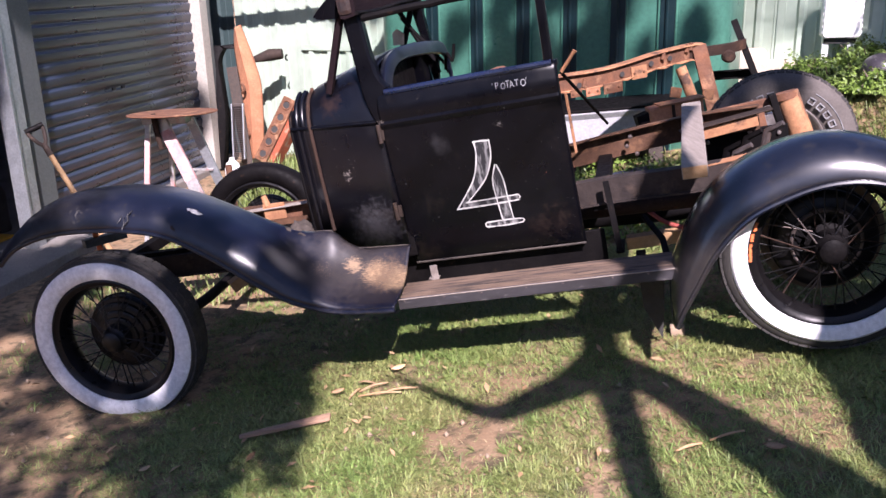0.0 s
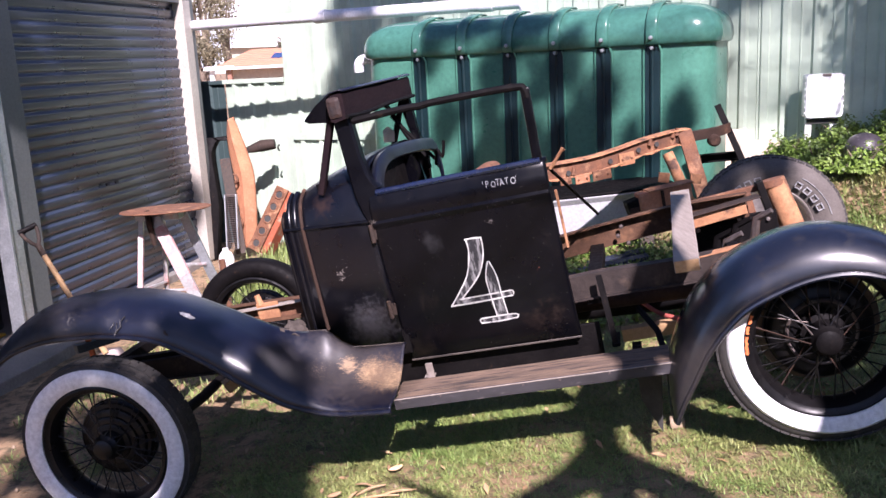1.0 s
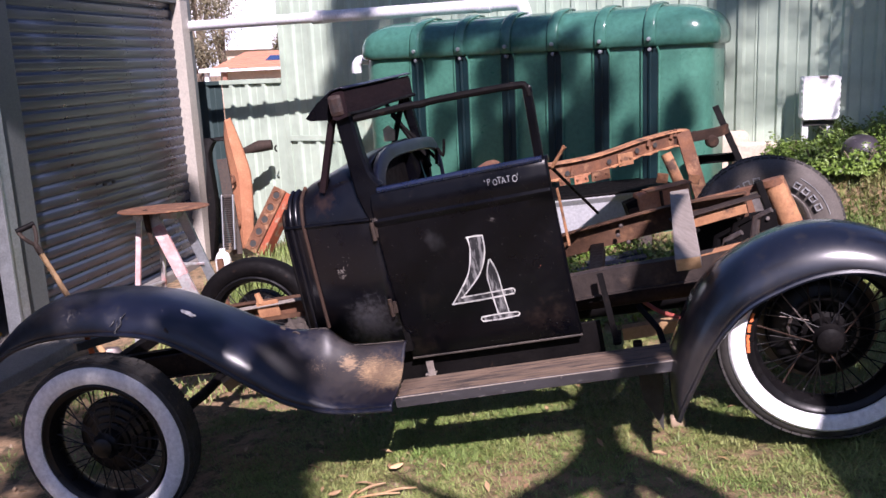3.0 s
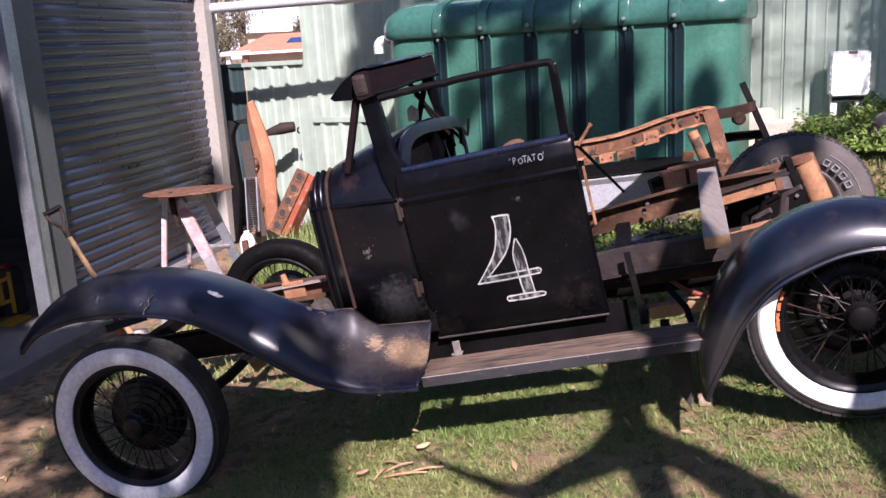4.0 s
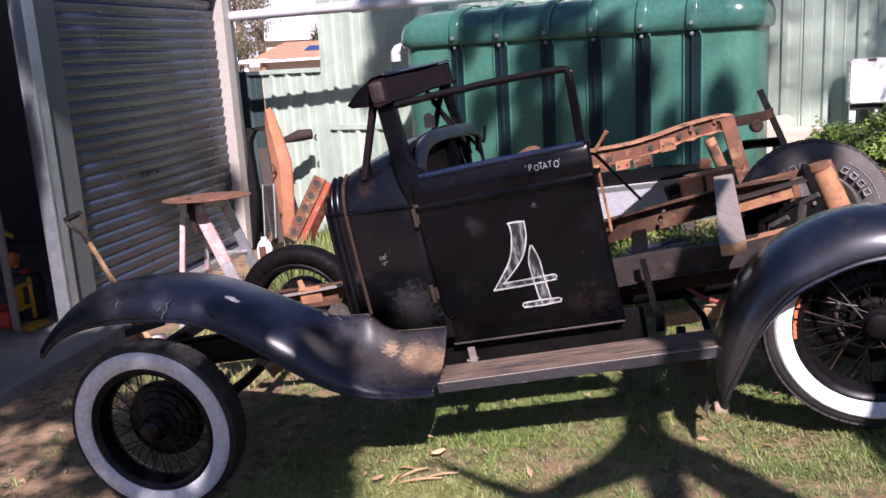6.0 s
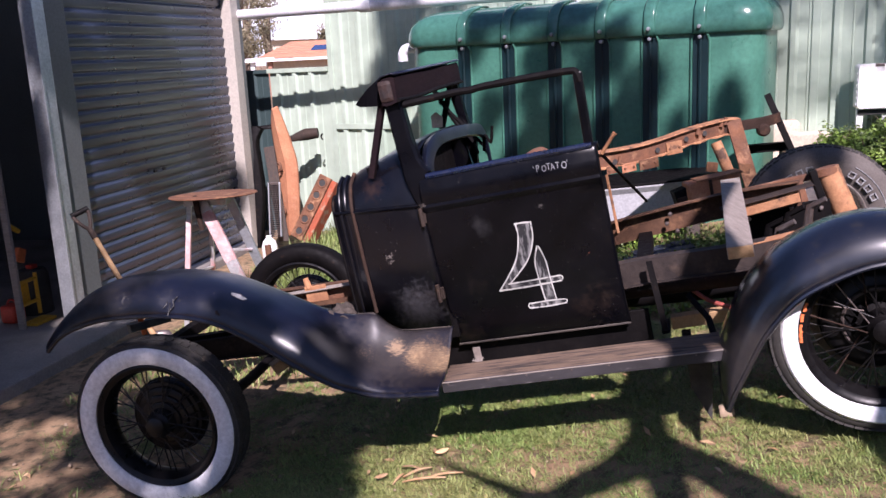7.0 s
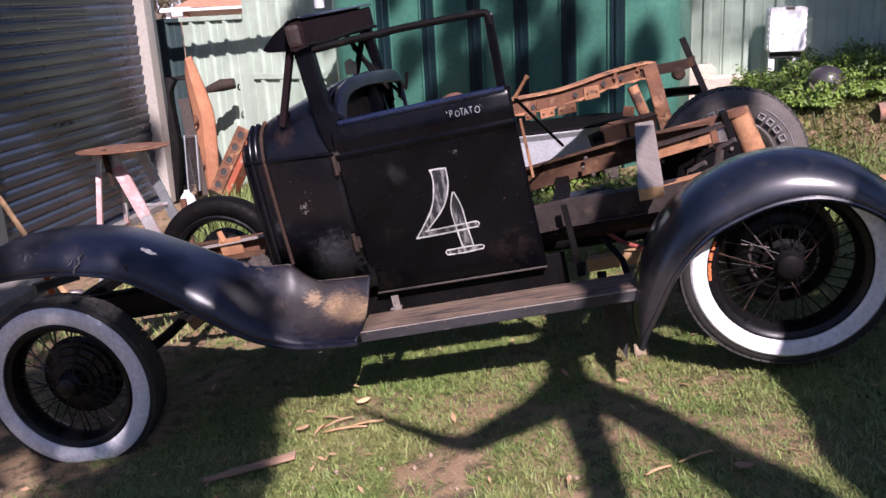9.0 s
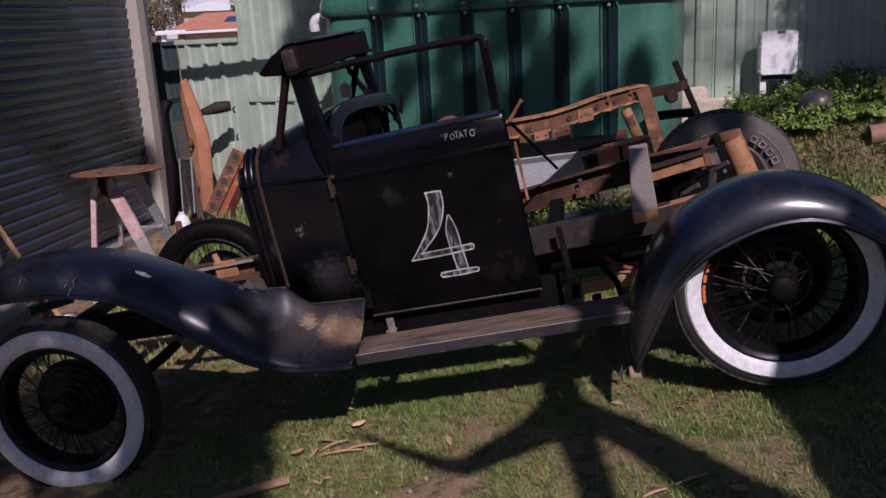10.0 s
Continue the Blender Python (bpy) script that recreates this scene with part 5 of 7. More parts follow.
def build_loose_chassis():
    c = thing("loose_chassis", "rusty orange chassis frame propped up behind the car", "chassis")
    rail = [(0.35, 4.98, 1.055), (0.588, 5.037, 1.078), (0.84, 5.104, 1.102), (1.015, 5.173, 1.134), (1.204, 5.295, 1.172), (1.447, 5.466, 1.201), (1.548, 5.521, 1.201), (1.772, 5.634, 1.215), (1.86, 5.69, 1.235)]
    channel("rail", rail[:7], 0.065, 0.085, RUST, c)
    top = [[(x, y - 0.022, z + 0.044), (x, y - 0.02, z + 0.049), (x, y + 0.03, z + 0.0495), (x, y + 0.07, z + 0.0485)] for x, y, z in smooth_path(rail[:7], 4)]
    verts, faces = grid_mesh(top)
    thicken(shape("top_flange", verts, faces, PALE_RUST, c, "pale orange rusty flange"), 0.006)
    low = [[(x, y - 0.026 - 0.006 * math.sin(i * 1.9), z - 0.046 - 0.006 * math.sin(i * 2.7)), (x, y - 0.003, z - 0.043), (x, y + 0.05, z - 0.043)] for i, (x, y, z) in enumerate(smooth_path(rail[:7], 4))]
    verts, faces = grid_mesh(low)
    thicken(shape("lower_flange", verts, faces, PALE_RUST, c, "ragged lower flange"), 0.006)
    for x, y, z in ((0.72, 5.066, 1.072), (0.98, 5.15, 1.12), (1.17, 5.262, 1.165), (1.30, 5.352, 1.185)):
        hole = lathe("hole", [(0.0, -0.0045), (0.016, -0.0045), (0.017, -0.003), (0.0, -0.003)], DARK_CLUTTER, c, steps=12, closed=False)
        hole.matrix_world = pose(x, y - 0.002, z, 0, 0, 24)
    channel("rail_end", rail[5:], 0.05, 0.055, DARK_RUST, c)
    far = [(1.62, 5.78, 1.02), (1.7, 5.785, 1.03), (1.8, 5.79, 1.035), (1.95, 5.795, 1.04)]
    channel("rail", far, 0.05, 0.05, BARE_BLACK, c, side=-1)
    # gusset plates and torn brackets along the near rail
    for k, (x, y, z, w, h, mat) in enumerate(((1.085, 5.20, 1.125, 0.10, 0.075, PALE_RUST), (0.80, 5.075, 1.035, 0.09, 0.05, ORANGE_RUST), (0.92, 5.11, 1.05, 0.12, 0.06, RUST), (0.70, 5.05, 1.03, 0.07, 0.045, RUST))):
        m = pose(x, y, z, 0, -7, 16)
        shape("gusset", *join((box_points((-w / 2, -0.012, -h / 2), (w / 2, -0.004, h / 2), m), BOX_FACES)), mat, c, bevel=0.003)
        for s in (-1, 1):
            b = lathe("rivet", [(0.0, -0.006), (0.006, -0.004), (0.008, 0.0), (0.0, 0.002)], RUST, c, steps=8, closed=False)
            b.location = m @ Vector((s * w * 0.3, -0.014, 0.0))
    for x, y, z in ((0.75, 5.07, 1.11), (1.10, 5.24, 1.20), (1.25, 5.31, 1.235), (1.42, 5.44, 1.262), (1.45, 5.46, 1.272)):
        tube("stud", [(x, y, z - 0.05), (x + 0.004, y, z - 0.005)], [0.016, 0.010], RUST, c, sides=6)
    tube("cross_tube", [(1.352, 5.285, 1.135), (1.47, 5.19, 0.83), (1.52, 5.15, 0.5)], 0.033, PALE_RUST, c, "mottled round rusty tube", sides=14)
    beam("cross_bar", (1.505, 5.48, 1.245), (1.70, 5.30, 0.46), 0.088, 0.022, RUST, c, up=(0, 1, 0))
    # the dark angle iron upright at the end
    d0, d1 = Vector((1.785, 5.735, 1.38)), Vector((2.12, 5.58, 0.56))
    shape("angle_upright", *join(beam_mesh(d0, d1, 0.04, 0.012, (0, 1, 0)), beam_mesh(d0 + Vector((0.018, 0.024, 0)), d1 + Vector((0.018, 0.024, 0)), 0.012, 0.05, (0, 1, 0))), BARE_BLACK, c, "dark angle iron upright", bevel=0.002)
    lug = lathe("lug", [(0.0, -0.02), (0.03, -0.02), (0.04, -0.01), (0.04, 0.03), (0.03, 0.04), (0.0, 0.04)], DARK_RUST, c, steps=24)
    lug.location = (1.73, 5.60, 1.165)
    beam("prop", (0.55, 5.08, 1.02), (0.52, 5.2, 0.28), 0.06, 0.05, BARE_BLACK, c, up=(0, 1, 0))
    box("gearbox_bracket", (-0.16, -0.03, -0.06), (0.16, 0.06, 0.06), ORANGE_RUST, c, "rusty brown bracket", bevel=0.014, m=pose(1.26, 4.98, 0.915, 0, -9, 8))
    box("bracket_lip", (-0.10, -0.04, 0.055), (0.17, 0.065, 0.066), PALE_RUST, c, bevel=0.004, m=pose(1.26, 4.98, 0.915, 0, -9, 8))
    box("bracket_web", (-0.03, -0.045, -0.06), (-0.015, -0.02, 0.056), DARK_RUST, c, bevel=0.003, m=pose(1.26, 4.98, 0.915, 0, -9, 8))
    box("bracket_tongue", (-0.22, -0.02, -0.06), (-0.15, 0.03, -0.01), DARK_RUST, c, bevel=0.01, m=pose(1.26, 4.98, 0.915, 0, -9, 8))
    box("bracket_ear", (-0.05, -0.03, -0.04), (0.03, 0.05, 0.045), BARE_BLACK, c, bevel=0.008, m=pose(1.09, 4.97, 0.875, 0, -20, 8))
    for x in (1.31, 1.50):
        box("eye_plate", (-0.035, -0.006, -0.03), (0.035, 0.006, 0.03), PALE_RUST, c, bevel=0.004, m=pose(x, 5.20, 1.0 if x < 1.4 else 0.985, 0, 8, 10))


build_loose_chassis()


def build_plank():
    a, b = CAR @ Vector((2.295, 0.13, 0.325)), CAR @ Vector((2.355, 1.36, 0.325))
    up = (CAR.to_3x3() @ Vector((0, 0, 1)))
    t = thing("timber_offcut", "grey weathered timber offcut laid across the chassis rails", "timber")
    shape("board", *beam_mesh(a, b, 0.086, 0.045, up), GREY_WOOD, t, bevel=0.004)
    d = (a - b).normalized()
    shape("sawn_end", *beam_mesh(a + d * 0.0005, a + d * 0.004, 0.080, 0.040, up), RAW_WOOD, t, "fresh sawn end grain", bevel=0.001)


build_plank()


def build_white_trough():
    z = ground_at(1.05, 6.05)
    m = pose(1.08, 6.08, z, 0, -3, 2)
    t = thing("white_trough", "white enamelled trough lying on the grass by the tank", "trough", m)
    rows = []
    for z0, g in ((0.17, 0.05), (0.19, 0.03), (0.40, -0.02), (0.44, -0.05), (0.452, -0.05), (0.44, -0.02), (0.41, 0.0), (0.25, 0.04), (0.24, 0.08)):
        rows.append([(sx * (0.46 - g), sy * (0.2 - g), z0) for sx, sy in ((-1, -1), (1, -1), (1, 1), (-1, 1), (-1, -1))])
    verts, faces = grid_mesh(rows)
    faces += [tuple(range(4)), tuple(len(verts) - 5 + i for i in range(4))[::-1]]
    shape("basin", verts, faces, ENAMEL, t, bevel=0.006)
    for x in (-0.3, 0.3):
        box("bearer", (x - 0.05, -0.15, -0.02), (x + 0.05, 0.15, 0.17), OLD_TIMBER, t)
    # thin black sheet across the whole top, rim included
    box("rim_strip", (-0.515, -0.258, 0.454), (0.515, 0.258, 0.468), BARE_BLACK, t, "dark sheet over the top of the trough")


build_white_trough()


def build_blue_boards():
    for k, (x, y, l, a, lift) in enumerate(((1.02, 5.55, 0.58, 4, 0.0), (1.13, 5.70, 0.4, 8, 0.0))):
        z = ground_at(x, y) + lift
        t = thing("blue_board", "faded blue painted board lying on the grass", "board", pose(x, y, z, 0, -9, a), group="blue boards")
        box("plank", (-l / 2, -0.05, 0.0), (l / 2, 0.045, 0.045), BLUE_PAINT, t)


build_blue_boards()


def build_red_hose():
    pts = [CAR @ Vector(p) for p in ((2.02, 0.62, 0.13), (2.10, 0.56, 0.10), (2.17, 0.50, 0.055), (2.25, 0.46, 0.03), (2.36, 0.45, 0.02), (2.42, 0.46, -0.2), (2.44, 0.47, -0.35))]
    t = thing("red_hose", "faded red rubber hose hanging from the chassis", "hose")
    tube("hose", smooth_path(pts, 5), 0.009, HOSE_RED, t, sides=8)


build_red_hose()


def build_trestle():
    t = thing("work_stand", "aluminium folding work stand with red paint, carrying a disc", "stand", pose(-1.80, 5.50, ground_at(-1.8, 5.5)))
    top = 0.90
    for x, x2, y, y2, w, mat in ((-0.15, -0.235, 0.0, -0.10, 0.03, ALUMINIUM), (-0.05, 0.32, -0.04, -0.10, 0.075, ALUMINIUM), (-0.06, -0.14, 0.14, 0.24, 0.03, ALUMINIUM), (0.085, 0.37, 0.10, 0.2, 0.06, GALVANISED)):
        beam("leg", (x, y, top), (x2, y2, 0.0), w, 0.025, mat, t, up=(0, 1, 0))
    box("head", (-0.18, -0.03, top - 0.02), (0.10, 0.15, top + 0.025), ALUMINIUM, t)
    for z, a, b in ((0.43, (-0.2, -0.05), (-0.09, 0.19)), (0.43, (-0.195, -0.055), (0.12, -0.075)), (0.55, (0.2, 0.12), (0.02, 0.15))):
        beam("brace", (a[0], a[1], z), (b[0], b[1], z), 0.02, 0.015, ALUMINIUM, t)
    a, b = Vector((-0.05, -0.04, top)), Vector((0.32, -0.10, 0.0))
    beam("red_paint", a.lerp(b, 0.06), a.lerp(b, 0.42), 0.078, 0.028, RED_WASH, t, "worn red paint on the leg", up=(0, 1, 0))
    a, b = Vector((-0.15, 0.0, top)), Vector((-0.235, -0.10, 0.0))
    beam("red_paint", a.lerp(b, 0.12), a.lerp(b, 0.5), 0.033, 0.028, RED_WASH, t, "worn red paint on the leg", up=(0, 1, 0))
    hook = [(-0.085, -0.075, top + 0.055), (-0.082, -0.075, top + 0.04), (-0.075, -0.075, top - 0.06), (-0.06, -0.072, top - 0.17)]
    tube("hook", hook, [0.014, 0.022, 0.02, 0.014], DARK_RUST, t, "rusty iron bar", sides=8)
    tube("strut", [(0.36, -0.09, 0.62), (0.375, -0.09, 0.3), (0.40, -0.09, 0.0)], 0.022, RUST, t, "rusty iron strut", sides=8)
    d = thing("steel_disc", "rusty round steel disc lying on the work stand", "disc", pose(-1.80, 5.54, ground_at(-1.8, 5.5) + top + 0.03, -3.0, -1.0, 0))
    lathe_v, lathe_f = lathe_mesh([(0.0, 0.014), (0.15, 0.015), (0.27, 0.016), (0.282, 0.014), (0.284, 0.008), (0.27, 0.002), (0.15, 0.0), (0.0, 0.0)], 48, False)
    shape("plate", [(x, z, y) for x, y, z in lathe_v], lathe_f, RUST, d, smooth=True)


build_trestle()


def build_shovel():
    foot = Vector((-1.935, 4.86, ground_at(-1.93, 4.86) + 0.02))
    grip = Vector((-2.495, 5.11, 0.895))
    t = thing("shovel", "shovel with worn wooden shaft and steel D grip standing upright", "shovel")
    d = (grip - foot).normalized()
    s = Vector((0.85, 0.35, 0.0))
    s = (s - d * s.dot(d)).normalized()
    tube("shaft", [foot + d * 0.22, grip - d * 0.17], [0.018, 0.016], RAW_WOOD, t, "honey coloured wooden shaft", sides=12)
    tube("ferrule", [grip - d * 0.19, grip - d * 0.11], [0.019, 0.017], DULL_BROWN, t, sides=12)
    for k in (-1, 1):
        tube("grip_arm", smooth_path([grip - d * 0.12, grip - d * 0.09 + s * k * 0.022, grip - d * 0.03 + s * k * 0.043, grip + s * k * 0.045], 4), 0.012, DULL_BROWN, t, sides=8)
    tube("grip_bar", [grip - s * 0.055, grip + s * 0.055], 0.017, BARE_BLACK, t, sides=10)
    n = d.cross(s)
    rows = []
    for u, w, c in ((0.24, 0.03, 0.0), (0.21, 0.09, 0.004), (0.12, 0.1, 0.012), (0.04, 0.085, 0.012), (-0.02, 0.04, 0.008)):
        rows.append([foot + d * u + s * (w * v) + n * (c * (1 - v * v)) for v in (-1, -0.5, 0, 0.5, 1)])
    verts, faces = grid_mesh(rows)
    thicken(shape("blade", verts, faces, STEEL, t, smooth=True), 0.003)


build_shovel()


def build_leaning_parts():
    k = 8.5 / 7.6
    eye = Vector((0, 0, 1.75))

    def far(p, f=k):
        return eye + (Vector(p) - eye) * f

    # long curved orange guard standing on its end against the fence
    t = thing("rusty_fender", "long curved orange rusted fender standing on end against the fence", "fender")
    spine = [(-1.865, 7.66, 1.335), (-1.835, 7.60, 1.20), (-1.80, 7.57, 1.035), (-1.765, 7.54, 0.86), (-1.755, 7.50, 0.694), (-1.75, 7.46, 0.5), (-1.757, 7.439, 0.24)]
    width = [0.030, 0.060, 0.080, 0.090, 0.092, 0.088, 0.08]
    rows = []
    for p, w in zip(smooth_path([(*far(s), w) for s, w in zip(spine, width)], 5), range(99)):
        x, y, z, wd = p
        rows.append([(x + wd * 1.12 * v, y + 0.07 * v * v - (0.03 if abs(v) < 0.3 else 0), z + 0.02 * v) for v in (-1, -0.85, -0.5, 0, 0.5, 0.85, 1)])
    verts, faces = grid_mesh(rows)
    thicken(shape("skin", verts, faces, ORANGE_RUST, t, smooth=True), 0.006)
    for s in (0.28, 0.75):
        p = far(spine[2]).lerp(far(spine[6]), s)
        tube("lug", smooth_path([p + Vector((-0.10, -0.03, 0.07)), p + Vector((-0.02, -0.06, 0.06)), p + Vector((-0.015, -0.06, 0.0)), p + Vector((-0.10, -0.03, -0.03))], 4), 0.014, RUST, t, sides=8)
    # cast lever on the fence side
    t = thing("cast_lever", "brown cast iron lever propped behind the rusted fender", "lever")
    a, b, c = far((-1.80, 7.74, 1.035)), far((-1.612, 7.755, 1.085)), far((-1.50, 7.755, 1.095))
    tube("arm", [a + Vector((-0.03, 0.1, -0.95)), a, b, c], [0.03, 0.04, 0.06, 0.05], DULL_BROWN, t, sides=10)
    ring = [far((-1.46, 7.75, 1.06)) + Vector((0.016 * math.cos(q), 0, 0.026 * math.sin(q))) for q in [2 * math.pi * i / 14 for i in range(15)]]
    tube("ring", ring[3:12], 0.008, BARE_BLACK, t, sides=6)
    # radiator core
    t = thing("radiator_core", "grey finned radiator core leaning among the scrap", "radiator")
    p00, p10, p01 = far((-1.895, 7.30, 0.26)), far((-1.80, 7.30, 0.26)), far((-1.885, 7.36, 0.72))
    ex, ez = p10 - p00, p01 - p00
    for i in range(26):
        q = p00 + ez * (i / 25)
        shape("fin", *beam_mesh(q, q + ex, 0.05, 0.006, ez), STEEL, t)
    for q in (p00, p00 + ex):
        beam("side_plate", q, q + ez, 0.012, 0.055, GALVANISED, t, up=(0, 1, 0))
    t = thing("rough_board", "short brown weathered board leaning on the radiator core", "board")
    beam("board", far((-1.875, 7.44, 1.02)), far((-1.80, 7.38, 0.2)), 0.10, 0.025, OLD_TIMBER, t, up=(0, 1, 0))
    # black mudguard with openings in the shade
    t = thing("black_panel", "black pressed steel panel with holes leaning in the shade", "panel")
    ring = smooth_path([far(p, 1.06) for p in ((-2.10, 8.1, 1.12), (-2.20, 8.1, 1.15), (-2.28, 8.05, 1.02), (-2.26, 8.0, 0.8), (-2.24, 7.95, 0.5), (-2.30, 7.9, 0.0))], 5)
    rows = [[Vector(p) + Vector((dx, dy, 0)) for dx, dy in ((-0.06, 0.05), (-0.03, 0.0), (0.05, -0.02), (0.14, 0.0), (0.17, 0.05))] for p in ring]
    verts, faces = grid_mesh(rows)
    thicken(shape("panel", verts, faces, BARE_BLACK, t, smooth=True), 0.006)
    # plastic jug
    z = ground_at(-2.03, 7.8)
    t = thing("white_jug", "white plastic jug in the grass by the fence", "jug", pose(-2.05, 7.82, z))
    lv, lf = lathe_mesh([(0.0, 0.0), (0.065, 0.0), (0.072, 0.015), (0.072, 0.12), (0.055, 0.17), (0.026, 0.2), (0.026, 0.22), (0.0, 0.22)], 24, False)
    shape("bottle", [(x, w, y) for x, y, w in lv], lf, WHITE_PLASTIC, t, smooth=True)
    # engine block leaning over, cylinder bores along its face
    t = thing("engine_block", "rusty red engine block with round bores leaning on the fence", "engine block")
    a, b = far((-1.61, 7.14, 0.27), 1.12), far((-1.345, 7.24, 0.75), 1.12)
    d = (b - a).normalized()
    s = (Vector((0.92, -0.30, 0)) - d * Vector((0.92, -0.30, 0)).dot(d)).normalized()
    n = s.cross(d)
    n = n if n.y < 0 else -n
    m = Matrix((( *s, ), ( *d, ), ( *n, ))).transposed().to_4x4()
    m.translation = (a + b) / 2
    length = (b - a).length
    box("block", (-0.08, -length / 2, -0.16), (0.10, length / 2, 0.0), RED_OXIDE, t, bevel=0.012, m=m)
    box("head_face", (-0.09, -length / 2 - 0.01, 0.002), (0.045, length / 2 + 0.01, 0.03), RUST, t, "scaled brown head face", bevel=0.006, m=m)
    for i in range(5):
        c = -length / 2 + length * (i + 0.5) / 5
        pts = [m @ Vector((-0.022 + 0.042 * math.cos(q), c + 0.04 * math.sin(q), 0.031)) for q in [2 * math.pi * j / 20 for j in range(21)]]
        tube("bore_lip", pts, 0.009, RUST, t, sides=6)
        disc = [m @ Vector((-0.022 + 0.036 * math.cos(q), c + 0.034 * math.sin(q), 0.0325)) for q in [2 * math.pi * j / 20 for j in range(20)]]
        shape("bore", disc, [tuple(range(20))], DARK_CLUTTER, t)


build_leaning_parts()


def build_meter_box():
    z = ground_at(2.80, 6.50)
    t = thing("white_box", "white plastic box on two white legs beside the wall", "box", pose(2.805, 6.53, z, 0, 0, -10))
    top = 1.51 - z
    random.seed(5)
    outline = []
    for (cx, cz, a0) in ((0.105, top - 0.02, 0), (-0.105, top - 0.02, 90), (-0.105, top - 0.29, 180), (0.105, top - 0.29, 270)):
        for i in range(5):
            a = radians(a0 + i * 22.5)
            outline.append((cx + 0.022 * math.cos(a), cz + 0.022 * math.sin(a)))
    n = len(outline)
    verts = [(x, -0.06, z0) for x, z0 in outline] + [(x * 1.04, -0.04, z0) for x, z0 in outline] + [(x * 1.04, 0.06, z0) for x, z0 in outline]
    faces = [tuple(range(n))] + [(i, (i + 1) % n, n + (i + 1) % n, n + i) for i in range(n)] + [(n + i, n + (i + 1) % n, 2 * n + (i + 1) % n, 2 * n + i) for i in range(n)] + [tuple(range(2 * n, 3 * n))[::-1]]
    shape("case", verts, faces, WHITE_PLASTIC, t, bevel=0.003)
    for s in (-1, 1):
        for i in range(7):
            box("clip", (s * 0.128 - 0.008, -0.045, top - 0.29 + i * 0.043), (s * 0.128 + 0.008, -0.02, top - 0.265 + i * 0.043), WHITE_PLASTIC, t, bevel=0.002)
    box("latch", (-0.02, -0.066, top - 0.015), (0.04, -0.05, top + 0.005), STEEL, t, bevel=0.003)
    for x in (-0.095, 0.075):
        box("leg", (x - 0.022, -0.01, -0.05), (x + 0.022, 0.03, top - 0.30), WHITE_PLASTIC, t, bevel=0.003)
    box("under_bracket", (-0.11, -0.02, top - 0.36), (0.11, 0.02, top - 0.325), DARK_CLUTTER, t)


build_meter_box()


def build_ball():
    t = thing("ball_planter", "dark glazed round pot half sunk among the shrubs", "pot", pose(2.88, 6.0, 0.985, 0, -8, 0))
    lv, lf = lathe_mesh([(0.0, -0.24), (0.07, -0.235), (0.10, -0.19), (0.122, -0.10), (0.13, -0.02), (0.125, 0.04), (0.108, 0.085), (0.085, 0.112), (0.055, 0.128), (0.028, 0.135), (0.0, 0.137)], 36, False)
    shape("pot_body", [(x, w, y) for x, y, w in lv], lf, BALL_GLAZE, t, smooth=True)


build_ball()


def build_stones():
    random.seed(11)
    for i, (x, y, dz, sx, sy, sz) in enumerate(((2.12, 6.92, 0.0, 0.17, 0.08, 0.12), (2.42, 6.78, 0.0, 0.18, 0.08, 0.12), (2.22, 6.86, 0.17, 0.2, 0.08, 0.11), (1.98, 6.97, 0.0, 0.13, 0.08, 0.17))):
        bm = bmesh.new()
        bmesh.ops.create_icosphere(bm, subdivisions=3, radius=1.0)
        for v in bm.verts:
            p = v.co.copy()
            q = Vector((math.copysign(abs(p.x) ** 0.25, p.x), math.copysign(abs(p.y) ** 0.3, p.y), math.copysign(abs(p.z) ** 0.25, p.z)))
            q *= 1.0 + 0.12 * noise.noise(p * 1.9 + Vector((i * 7.1, 0, 0)))
            v.co = Vector((q.x * sx * 0.85, q.y * sy * 0.85, q.z * sz * 0.85))
        for f in bm.faces:
            f.smooth = True
        me = bpy.data.meshes.new("garden_stone")
        bm.to_mesh(me)
        bm.free()
        me.materials.append(LIMESTONE)
        ob = new("garden_stone", me)
        ob.location = (x, y, ground_at(x, y) + dz + sz * 0.5)
        tagged(ob, "pale sandstone block stacked against the wall", "stone", "stones along the wall")


build_stones()


# ---- plants ----
def leaf_arrays(centres, normals, size, aspect=2.2, seed=1):
    """One pointed leaf of four corners at each centre."""
    rng = np.random.default_rng(seed)
    n = len(centres)
    nrm = normals / np.linalg.norm(normals, axis=1, keepdims=True)
    r = rng.normal(size=(n, 3))
    u = np.cross(nrm, r)
    u /= np.linalg.norm(u, axis=1, keepdims=True)
    v = np.cross(nrm, u)
    s = size * rng.uniform(0.6, 1.3, (n, 1))
    a = centres - u * s * 0.5
    b = centres + v * s * 0.5 / aspect + nrm * s * 0.08
    c = centres + u * s * 0.5
    d = centres - v * s * 0.5 / aspect + nrm * s * 0.08
    verts = np.stack([a, b, c, d], 1).reshape(-1, 3)
    faces = np.arange(4 * n).reshape(n, 4)
    return verts, faces


